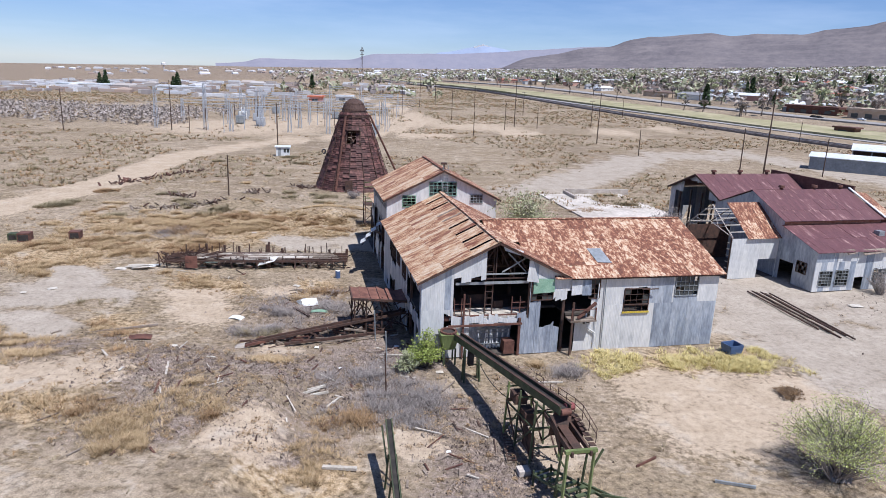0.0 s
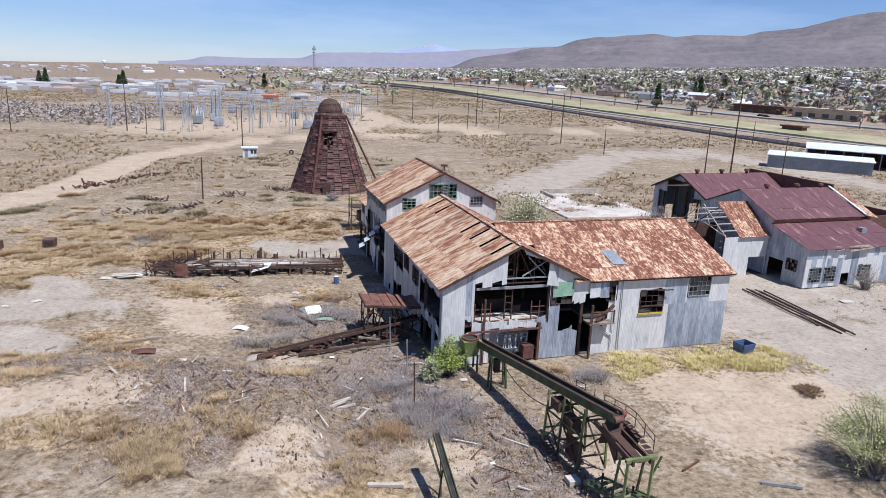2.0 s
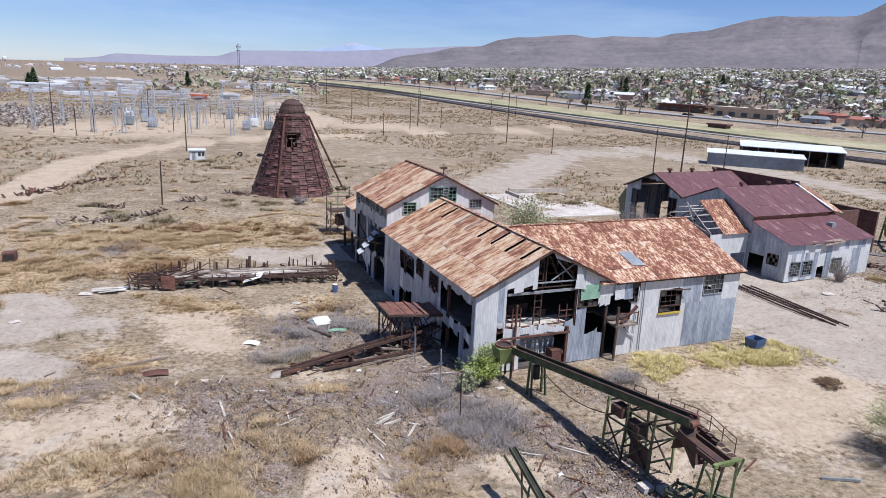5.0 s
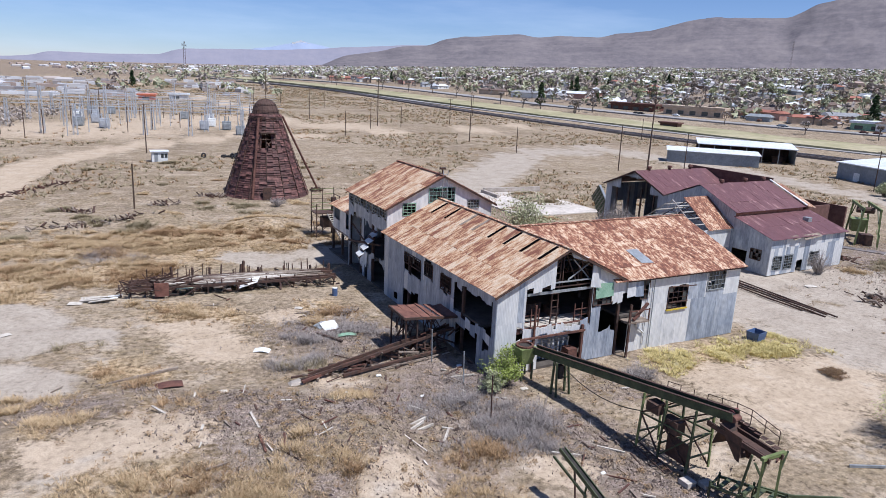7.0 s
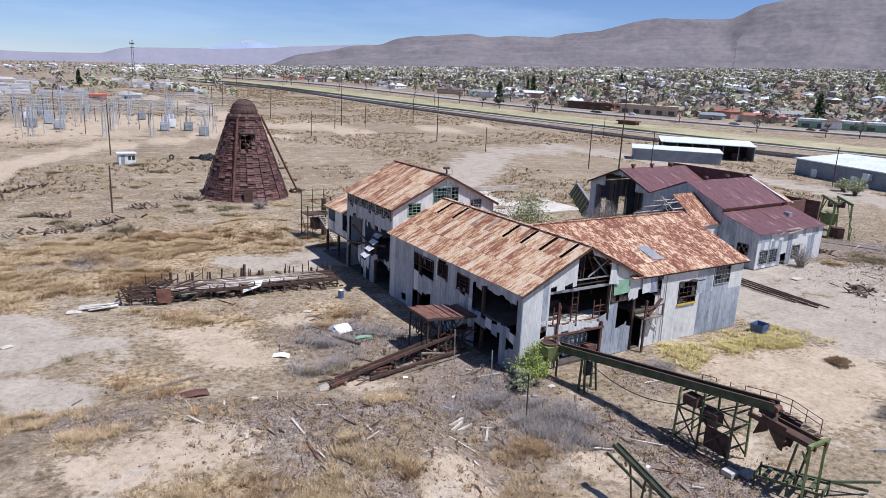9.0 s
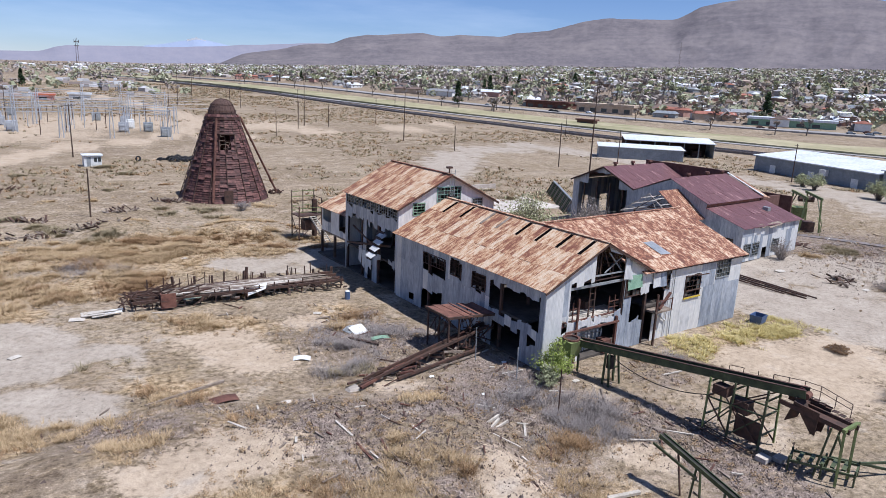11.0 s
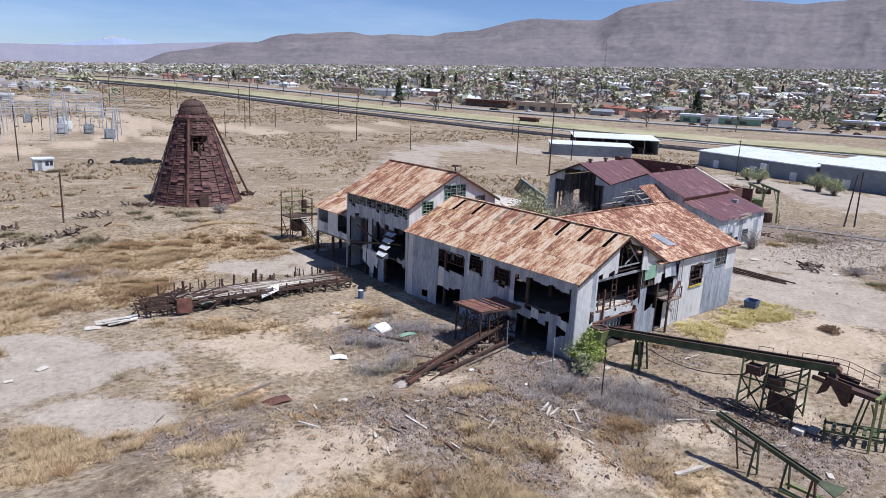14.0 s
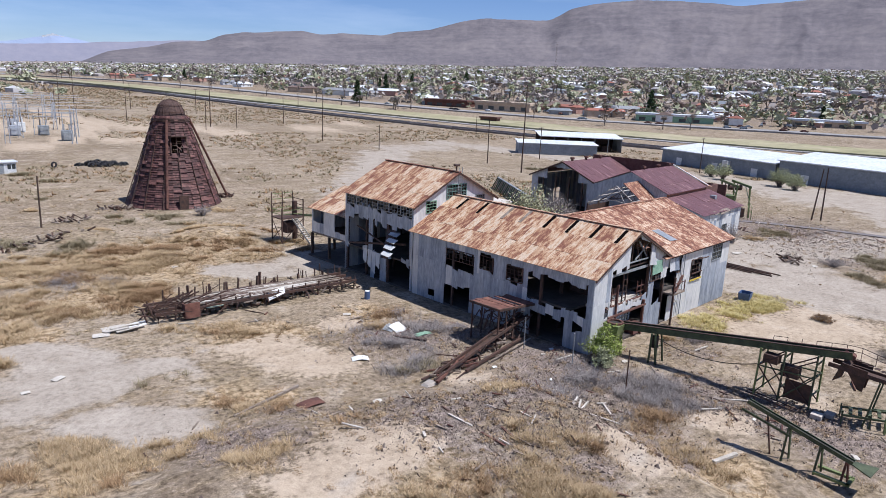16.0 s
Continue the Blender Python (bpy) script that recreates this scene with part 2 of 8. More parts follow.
# ---- mesh helpers ----
class Shape:
    """Collects boxes, beams, rods and faces into one mesh."""

    def __init__(self):
        self.v, self.f = [], []

    def hexa(self, pts):
        k = len(self.v)
        self.v += [tuple(p) for p in pts]
        self.f += [tuple(k + i for i in q) for q in ((3, 2, 1, 0), (4, 5, 6, 7), (0, 1, 5, 4), (1, 2, 6, 5), (2, 3, 7, 6), (3, 0, 4, 7))]
        return self

    def box(self, x0, x1, y0, y1, z0, z1):
        return self.hexa([(x0, y0, z0), (x1, y0, z0), (x1, y1, z0), (x0, y1, z0), (x0, y0, z1), (x1, y0, z1), (x1, y1, z1), (x0, y1, z1)])

    def beam(self, p, q, w=0.15, h=None):
        p, q = Vector(p), Vector(q)
        h = h or w
        d = (q - p).normalized()
        s = d.cross(Vector((0, 0, 1)))
        s = s.normalized() if s.length > 1e-4 else Vector((1, 0, 0))
        u = s.cross(d)
        a, b = s * w / 2, u * h / 2
        return self.hexa([p - a - b, p + a - b, p + a + b, p - a + b, q - a - b, q + a - b, q + a + b, q - a + b])

    def rod(self, p, q, r0=0.1, r1=None, n=8, cap=True):
        p, q = Vector(p), Vector(q)
        r1 = r0 if r1 is None else r1
        d = (q - p).normalized()
        s = d.cross(Vector((0, 0, 1)))
        s = s.normalized() if s.length > 1e-4 else Vector((1, 0, 0))
        u = s.cross(d)
        k = len(self.v)
        for c, r in ((p, r0), (q, r1)):
            self.v += [tuple(c + (s * math.cos(t) + u * math.sin(t)) * r) for t in (2 * math.pi * i / n for i in range(n))]
        self.f += [(k + i, k + (i + 1) % n, k + n + (i + 1) % n, k + n + i) for i in range(n)]
        if cap:
            self.f += [tuple(k + n - 1 - i for i in range(n)), tuple(k + n + i for i in range(n))]
        return self

    def slab(self, pts, thick=0.03):
        """A flat or warped sheet of three or four corners with a thickness."""
        P = [Vector(p) for p in pts]
        n = (P[1] - P[0]).cross(P[2] - P[0]).normalized() * thick
        k, c = len(self.v), len(P)
        self.v += [tuple(p) for p in P] + [tuple(p - n) for p in P]
        self.f += [tuple(k + i for i in range(c)), tuple(k + 2 * c - 1 - i for i in range(c))]
        self.f += [(k + i, k + c + i, k + c + (i + 1) % c, k + (i + 1) % c) for i in range(c)]
        return self

    def face(self, pts):
        k = len(self.v)
        self.v += [tuple(p) for p in pts]
        self.f.append(tuple(range(k, k + len(pts))))
        return self

    def mesh(self, name, mat, smooth=False):
        me = bpy.data.meshes.new(name)
        me.from_pydata(self.v, [], self.f)
        me.materials.append(mat)
        if smooth:
            me.shade_smooth()
        me.update()
        return me


def part(name, sh, mat, parent=None, label="", smooth=False):
    me = sh.mesh(name, mat, smooth) if isinstance(sh, Shape) else sh
    ob = new(name, me)
    if parent:
        ob.parent = parent
    if label:
        ob["label"] = label
    return ob


def thing(name, m, label, category, group="", kind=""):
    ob = new(name)
    ob.matrix_world = m
    return tagged(ob, label, category, group, kind)


def smooth01(x):
    x = min(max(x, 0.0), 1.0)
    return x * x * (3 - 2 * x)


# ---- ground ----
def land(x, y):
    """The height of the land: flat yard, mound of rubble, and the far plain that climbs to the mountains."""
    r = math.hypot(x, y - 60)
    z = smooth01((r - 200) / 600) * ((0.047 if x > 0 else 0.026) * x + 0.009 * y)
    z += 1.6 * smooth01((52 - y) / 9) * smooth01((-7.5 - x) / 4) * smooth01((x + 75) / 30) * smooth01((y + 30) / 30)
    # low rubble bank and heaps
    for cx, cy, rad, h in ((-20, 47.5, 4.5, 0.6), (-27, 49, 4, 0.5), (-33, 107, 7, 1.2), (-17, 104, 7, 1.0), (33, 125, 5, 1.0), (5.5, 37, 4.0, -0.25)):
        d = ((x - cx) ** 2 + (y - cy) ** 2) / rad ** 2
        if d < 4:
            z += h * math.exp(-2 * d)
    if r < 400:
        p = Vector((x, y, 0))
        z += 0.16 * noise.noise(p * 0.16) + 0.07 * noise.noise(p * 0.55)
        z -= 0.05
        if x < 8 and y < 56:
            z += 0.10 * noise.noise(p * 1.3) * smooth01((56 - y) / 8)
    else:
        z += 3.0 * (noise.noise(Vector((x, y, 0)) * 0.004)) * smooth01((r - 400) / 1200)
    return z


def near_line(x, y, pts):
    best = 1e9
    for (ax, ay), (bx, by) in zip(pts, pts[1:]):
        dx, dy = bx - ax, by - ay
        t = min(max(((x - ax) * dx + (y - ay) * dy) / (dx * dx + dy * dy), 0), 1)
        best = min(best, math.hypot(x - ax - t * dx, y - ay - t * dy))
    return best


RAIL = [(-160, 1250), (-60, 870), (46, 640), (98, 450), (134, 330), (158, 250), (180, 190), (215, 100), (250, 10), (330, -200)]
VERGE = [(-90, 1250), (10, 870), (100, 620), (152, 470), (186, 400), (214, 315), (250, 235), (284, 173), (330, 80), (420, -100)]
HIGHWAY = [(-50, 1250), (50, 880), (136, 640), (196, 470), (236, 390), (276, 318), (320, 256), (352, 206), (405, 110), (500, -70)]
DIRT = [(-120, 70), (-66, 97), (-61, 127), (-64, 165), (-51, 204), (-27, 233), (4, 248), (51, 278), (90, 300), (110, 330)]
DIRT2 = [(-27, 233), (-6, 312), (-28, 416), (-86, 580), (-150, 800)]
YARD = [(46, 34), (37, 50), (34, 62), (36, 76), (60, 64), (90, 60), (112, 80), (118, 110), (112, 168), (98, 222), (60, 200), (40, 165), (24, 140)]
GRASS_SPOTS = [(-46, 78, 8, 8, 0), (-22.9, 94, 9.5, 12.3, -23), (-33.5, 94.5, 5.2, 5.5, -23), (-32.4, 80.8, 6, 3.9, -25), (-39.9, 73.2, 2.9, 4, -26), (-37.7, 49.5, 3.5, 3.2, -40), (-26.4, 54, 2.4, 1.8, -28), (-23.2, 47.8, 2.6, 2.2, -47), (-30, 45.7, 1.6, 2.3, -43), (-23.4, 66.6, 5.6, 2.9, -26), (-12.8, 66.2, 3.1, 3.9, -26), (-17.3, 35.7, 2.4, 2.1, -29), (-7.5, 33.2, 3.6, 3.2, -8), (-6.7, 39.2, 2.1, 1.8, -18), (-32.6, 51.1, 1.3, 1, -34), (-23.8, 38, 4.4, 3.1, -4), (-14, 37.3, 2.4, 2.3, -4), (-35.6, 93, 16.5, 4.4, 2), (-27.8, 55.7, 2.5, 1.9, -2), (-6.9, 38.8, 1.7, 1.5, 4)]
YELLOW_SPOTS = [(20, 51.5, 3.5, 2.4, 12), (14.5, 50.2, 2.8, 1.8, 12), (24.5, 52, 3, 2, 12), (17, 49.6, 3, 1.6, 12), (27, 53.4, 2, 1.8, 12)]
WEED_SPOTS = [(-1.2, 41.4, 3.3, 2.7, -28), (-9.7, 59.8, 3.9, 3.4, -26), (-5.2, 47.7, 2.6, 2.3, -27), (-4.3, 43.7, 3.4, 3, -4), (-15.4, 63, 3.6, 3, -2), (-35.1, 88.1, 2.7, 2.1, -24), (12.7, 49.5, 2.8, 1.6, -3)]
RUBBLE_SPOTS = [(65, 68.2, 11.1, 14.1, -22), (-30.1, 48.4, 3.2, 2.3, -44), (-24.5, 50.5, 2.6, 1.4, -37), (-16, 44.4, 4.7, 3.8, -39), (-15.5, 39.2, 4.3, 2.9, -28), (-6.7, 43.2, 4.8, 4.3, -8), (3.8, 36.3, 3.7, 2.9, -28), (1.1, 41.7, 4.3, 2.3, -27), (3.3, 32.3, 2.7, 3.4, -28), (-10.8, 58.9, 5.8, 3.4, -26), (-3.7, 49.9, 4.2, 3.3, -27), (-20, 44.8, 3.9, 3.7, -5), (-15.9, 40.8, 3.6, 2.5, -4), (-10.3, 44.8, 4.4, 4.1, 16), (-4.2, 44.1, 3.8, 3.2, -3), (2.8, 40, 2.2, 3.2, -4), (3, 36.2, 2.7, 2.4, -4), (-18, 35.4, 3.4, 1.9, -4), (-9, 35.8, 3, 1.6, 20), (7.5, 46.8, 2.6, 1.9, -3)]
RUBBLE_SPOTS = [(x, y, a * 1.3, b * 1.3, r) for x, y, a, b, r in RUBBLE_SPOTS]
SAND_SPOTS = [(-45, 300, 34, 34, 0), (-75, 250, 34, 30, 0), (-20, 330, 25, 25, 0), (14, 300, 22, 22, 0), (-21.1, 58.7, 3.8, 2.8, -27), (-24.5, 42.6, 3.7, 3.8, -31), (-28.2, 41.4, 3, 1.5, -29), (-12.5, 50.7, 1.9, 1.6, -37), (-16.1, 65.8, 2.2, 1.7, -26), (-1.3, 37.7, 1.6, 1.6, -28), (-10.8, 35.8, 2.3, 3.2, 8), (17.6, 46.3, 4, 3.4, -3), (19.5, 41.4, 4.9, 4.6, -4), (28.3, 46.6, 3.3, 3.2, -3), (-26.4, 41.9, 3.5, 2.5, -4), (-0.5, 37.1, 1.7, 1.8, -4), (-10.6, 36.8, 1.1, 2.3, 29), (-23.4, 63.2, 3.4, 2.7, -2), (7.6, 37, 2.1, 1.9, -4), (24.3, 44.9, 6.4, 4.9, -26)]
GREY_SPOTS = [(117.8, 92.4, 17.3, 15, -18), (45.8, 61.6, 5, 8, -11), (-9, 87, 5, 5, 0), (-38.6, 62.3, 4.7, 5.2, -27), (-39.2, 69.7, 3.6, 2.2, -27), (-32.4, 63.3, 3.6, 2.3, -27), (-35.6, 56.2, 3, 1.9, -28), (-17.2, 85.3, 6.1, 3.1, -24), (38.3, 52.6, 8.7, 7.8, -24), (-36.8, 63.6, 4.6, 5.5, -2), (-32.8, 53.8, 3.6, 2.5, -3), (33.1, 55.8, 5.1, 5, -2), (34.7, 50.6, 3.1, 4.4, -3), (17.3, 132.6, 8.2, 6.8, 6)]


def side_of(x, y, pts):
    """Distance to a line of points, positive on its far (town) side."""
    best, sg = 1e9, 1
    for (ax, ay), (bx, by) in zip(pts, pts[1:]):
        dx, dy = bx - ax, by - ay
        t = min(max(((x - ax) * dx + (y - ay) * dy) / (dx * dx + dy * dy), 0), 1)
        d = math.hypot(x - ax - t * dx, y - ay - t * dy)
        if d < best:
            best, sg = d, 1 if (dx * (y - ay) - dy * (x - ax)) > 0 else -1
    return best * sg


def spot(x, y, spots):
    v = 0.0
    for cx, cy, ra, rb, rot in spots:
        dx, dy = x - cx, y - cy
        if abs(dx) + abs(dy) > 3.2 * max(ra, rb):
            continue
        c, n = math.cos(radians(rot)), math.sin(radians(rot))
        d = math.hypot((dx * c + dy * n) / ra, (dy * c - dx * n) / rb)
        if d < 1.6:
            v = max(v, 1 - smooth01((d - 0.35) / 1.1))
    return v


def pick(rr, spots, wide=0.5):
    """A random place in one of the spots, chosen by their areas."""
    cx, cy, ra, rb, rot = rr.choices(spots, [q[2] * q[3] for q in spots])[0]
    u, v = rr.gauss(0, wide) * ra, rr.gauss(0, wide) * rb
    c, n = math.cos(radians(rot)), math.sin(radians(rot))
    return cx + u * c - v * n, cy + u * n + v * c


def lines(a, b, dense0, dense1, step, grow=1.16):
    out = list(np.arange(dense0, dense1 + 1e-6, step))
    s, x = step, dense1
    while x < b:
        s *= grow
        x += s
        out.append(min(x, b))
    s, x = step, dense0
    while x > a:
        s *= grow
        x -= s
        out.insert(0, max(x, a))
    return out


def build_ground():
    xs, ys = lines(-4950, 4950, -62, 62, 0.62), lines(-4950, 4950, 24, 112, 0.62)
    verts, cols = [], []
    for y in ys:
        for x in xs:
            verts.append((x, y, land(x, y)))
            r = math.hypot(x, y - 60)
            if r < 900:
                wob = 1.2 * noise.noise(Vector((x, y, 3)) * 0.35)
                X, Y = x + wob, y + 1.2 * noise.noise(Vector((x, y, 9)) * 0.35)
                path = min(near_line(X, Y, DIRT), near_line(X, Y, DIRT2))
                sand = max(spot(X, Y, SAND_SPOTS), 1 - smooth01((path - 3) / 3))
                grey = max(spot(X, Y, GREY_SPOTS), 1 - smooth01((near_line(X, Y, YARD) - 4) / 5))
                grass = max(spot(X, Y, GRASS_SPOTS), spot(X, Y, YELLOW_SPOTS))
                town = 0.5 if r > 250 and side_of(x, y, HIGHWAY) > 20 else 0.0
                cols.append((max(town, spot(X, Y, RUBBLE_SPOTS)), grass, sand, grey))
            else:
                cols.append((0.5, 0.45, 0, 0))
    n, k = len(xs), len(ys)
    faces = [(j * n + i, j * n + i + 1, (j + 1) * n + i + 1, (j + 1) * n + i) for j in range(k - 1) for i in range(n - 1)]
    me = bpy.data.meshes.new("ground")
    me.from_pydata(verts, [], faces)
    at = me.color_attributes.new("zone", "FLOAT_COLOR", "POINT")
    at.data.foreach_set("color", np.array(cols, dtype=np.float32).ravel())
    me.shade_smooth()

    m = material("yard_earth", 0.95)
    v = coords(m)
    att = node(m, "Attribute")
    att.attribute_name = "zone"
    sep = node(m, "SeparateColor")
    link(m, att.outputs["Color"], sep.inputs[0])
    big, mid, fine, grit = noise_of(m, v, 0.035, 6), noise_of(m, v, 0.35, 6), noise_of(m, v, 2.2, 6, 0.7), noise_of(m, v, 14.0, 3, 0.7)

    def masked(zone, src, lo=0.25, hi=0.75):
        s = m.node_tree.nodes.new("ShaderNodeMath")
        s.operation = "MULTIPLY_ADD"
        link(m, src, s.inputs[0])
        s.inputs[1].default_value = 2.6
        a = m.node_tree.nodes.new("ShaderNodeMath")
        a.operation = "SUBTRACT"
        link(m, zone, a.inputs[0])
        a.inputs[1].default_value = 1.25
        link(m, a.outputs[0], s.inputs[2])
        return ramp(m, s.outputs[0], [(lo, (0, 0, 0)), (hi, (1, 1, 1))])

    base = ramp(m, mid, [(0.38, (0.18, 0.14, 0.102)), (0.5, (0.30, 0.242, 0.178)), (0.62, (0.405, 0.33, 0.25))])
    far = ramp(m, big, [(0.40, (0.225, 0.168, 0.118)), (0.5, (0.33, 0.254, 0.176)), (0.60, (0.42, 0.337, 0.25))])
    c = mix(m, 0.5, base, far)
    c = mix(m, masked(sep.outputs[1], mid), c, ramp(m, fine, [(0.34, (0.25, 0.172, 0.10)), (0.5, (0.40, 0.292, 0.175)), (0.66, (0.52, 0.40, 0.265))]))
    c = mix(m, masked(sep.outputs[2], fine), c, ramp(m, mid, [(0.3, (0.375, 0.292, 0.208)), (0.7, (0.50, 0.40, 0.298))]))
    c = mix(m, masked(att.outputs["Alpha"], mid), c, ramp(m, mid, [(0.3, (0.315, 0.268, 0.218)), (0.7, (0.42, 0.365, 0.305))]))
    c = mix(m, masked(sep.outputs[0], fine), c, ramp(m, grit, [(0.34, (0.095, 0.070, 0.058)), (0.5, (0.205, 0.160, 0.136)), (0.66, (0.39, 0.32, 0.275))]))
    lit = noise_of(m, coords(m, (0.8, 1.3, 1)), 0.85, 9, 0.75)
    where = ramp(m, noise_of(m, v, 0.06, 5), [(0.36, (0.15, 0.15, 0.15)), (0.58, (0.9, 0.9, 0.9))])
    litter = mix(m, 1.0, ramp(m, lit, [(0.5, (0, 0, 0)), (0.57, (1, 1, 1))]), where, "MULTIPLY")
    c = mix(m, litter, c, ramp(m, fine, [(0.35, (0.13, 0.095, 0.055)), (0.65, (0.29, 0.215, 0.13))]))
    c = mix(m, masked(sep.outputs[2], fine), c, ramp(m, mid, [(0.3, (0.375, 0.292, 0.208)), (0.7, (0.50, 0.40, 0.298))]))
    c = mix(m, masked(att.outputs["Alpha"], mid), c, ramp(m, mid, [(0.3, (0.325, 0.272, 0.218)), (0.7, (0.425, 0.365, 0.30))]))
    mottle = ramp(m, noise_of(m, coords(m, (0.6, 1.5, 1)), 0.11, 9, 0.72), [(0.47, (0, 0, 0)), (0.62, (0.6, 0.6, 0.6))])
    bare = mix(m, 1.0, masked(sep.outputs[2], mid), masked(att.outputs["Alpha"], mid), "LIGHTEN")
    open_ = node(m, "Invert", Fac=1.0)
    link(m, bare, open_.inputs["Color"])
    c = mix(m, mix(m, 1.0, mottle, open_.outputs[0], "MULTIPLY"), c, ramp(m, fine, [(0.35, (0.17, 0.13, 0.085)), (0.65, (0.31, 0.24, 0.15))]))
    speck = ramp(m, fine, [(0.36, (0.5, 0.48, 0.46)), (0.5, (1, 1, 1)), (0.64, (1.2, 1.2, 1.2))])
    rough_ = mix(m, bare, (0.9, 0.9, 0.9), (0.45, 0.45, 0.45))
    c = mix(m, rough_, c, speck, "MULTIPLY")
    c = mix(m, rough_, c, ramp(m, grit, [(0.34, (0.6, 0.6, 0.6)), (0.6, (1.18, 1.18, 1.18))]), "MULTIPLY")
    link(m, c, bsdf(m).inputs["Base Color"])
    bsdf(m).inputs["Specular IOR Level"].default_value = 0.1
    bump(m, fine, 0.7, 0.16)
    me.materials.append(m)
    return tagged(new("ground", me), "dry tan desert earth with grass, gravel and rubble", "ground", kind="structure")


build_ground()


# ---- corrugated walls and roofs ----
def wall_sheets(parent, p0, p1, base, top, openings, mat_of, width=0.8, thick=0.05, ragged=0.0, seam=0.0):
    """Upright sheets from p0 to p1 (plan), from base to top(s), cut round the openings (s0, s1, z0, z1)."""
    p0, p1 = Vector((*p0, 0)), Vector((*p1, 0))
    d = p1 - p0
    length = d.length
    d.normalize()
    nrm = Vector((d.y, -d.x, 0)) * thick
    cuts = {0.0, length}
    s = width
    while s < length - 0.2:
        cuts.add(s)
        s += width
    for o in openings:
        cuts |= {max(0.0, o[0]), min(length, o[1])}
    if hasattr(top, "breaks"):
        cuts |= set(top.breaks)
    cuts = sorted(cuts)
    cuts = [c for i, c in enumerate(cuts) if i == 0 or c - cuts[i - 1] > 0.02]
    for a, b in zip(cuts, cuts[1:]):
        mid = (a + b) / 2
        holes = sorted((o[2], o[3]) for o in openings if o[0] - 0.01 <= a and b <= o[1] + 0.01)
        spans, z = [], base
        for h0, h1 in holes:
            if h0 > z:
                spans.append((z, h0))
            z = max(z, h1)
        ta, tb = top(a), top(b)
        if z < max(ta, tb) - 0.02:
            spans.append((z, None))
        for z0, z1 in spans:
            jog = RND.uniform(-ragged, ragged)
            lo = z0 + (jog if z0 > base else 0)
            segs = [(lo, z1)]
            if seam and z1 is None and lo < seam < min(ta, tb) - 0.5:
                segs = [(lo, seam), (seam, None)]
            for q0, q1 in segs:
                za = ta if q1 is None else q1 + (RND.uniform(-ragged, ragged) if q1 != seam else 0)
                zb = tb if q1 is None else za + (RND.uniform(-ragged, ragged) if q1 != seam else 0)
                qb = q0 + (RND.uniform(-ragged, ragged) if q0 > base and q0 != seam else 0)
                if min(za, zb) <= q0 + 0.05 and q1 is not None:
                    continue
                off = nrm * RND.uniform(0.0, 0.35)
                A, B = p0 + d * a - off, p0 + d * (b + 0.0) - off
                sh = Shape()
                za, zb = max(za, q0 + 0.01), max(zb, qb + 0.01)
                sh.hexa([(A.x, A.y, q0), (B.x, B.y, qb), (B.x - nrm.x, B.y - nrm.y, qb), (A.x - nrm.x, A.y - nrm.y, q0),
                         (A.x, A.y, za), (B.x, B.y, zb), (B.x - nrm.x, B.y - nrm.y, zb), (A.x - nrm.x, A.y - nrm.y, za)])
                part("wall_sheet", sh, mat_of(mid, q0), parent)


class Gable:
    def __init__(self, eave, ridge, half, length):
        self.e, self.r, self.h, self.breaks = eave, ridge, half, (half,)
        self.l = length

    def __call__(self, s):
        k = s / self.h if s < self.h else (self.l - s) / (self.l - self.h)
        return self.e + (self.r - self.e) * min(max(k, 0), 1)


def flat(z):
    return lambda s: z


SHEETS = {}


def roof_sheets(parent, a, b, c, d, mat, rows=3, width=0.82, thick=0.04, skip=(), lift=0.0, limit=None, drop=0.0):
    """Corrugated sheets on the slope a (eave start), b (eave end), c (ridge end), d (ridge start).
    skip: (column, row) left out. limit(s, r): whether the sheet belongs to the roof."""
    a, b, c, d = (Vector(p) for p in (a, b, c, d))
    along, up = (b - a), (d - a)
    n = max(1, round(along.length / width))
    w, h = along.length / n, up.length / rows
    X, Y = along.normalized(), up.normalized()
    Z = X.cross(Y).normalized()
    key = (round(w, 3), round(h, 3), mat.name)
    if key not in SHEETS:
        sh = Shape().box(-w / 2 - 0.02, w / 2 + 0.02, -h / 2 - 0.06, h / 2 + 0.06, 0, thick)
        SHEETS[key] = sh.mesh("roof_sheet", mat)
    rot = Matrix((X, Y, Z)).transposed().to_4x4()
    for i in range(n):
        for j in range(rows):
            if (i, j) in skip or (limit and not limit((i + 0.5) / n, (j + 0.5) / rows)):
                continue
            if drop and RND.random() < drop:
                continue
            q = a + X * (i + 0.5) * w + Y * (j + 0.5) * h + Z * (lift + 0.012 * (j % 2) + RND.uniform(0, 0.025) + 0.006 * (i % 2))
            o = part("roof_sheet", SHEETS[key], mat, parent)
            o.matrix_local = Matrix.Translation(q) @ rot @ pose(0, 0, 0, RND.uniform(-0.5, 0.5), RND.uniform(-0.6, 0.6), RND.uniform(-0.25, 0.25))


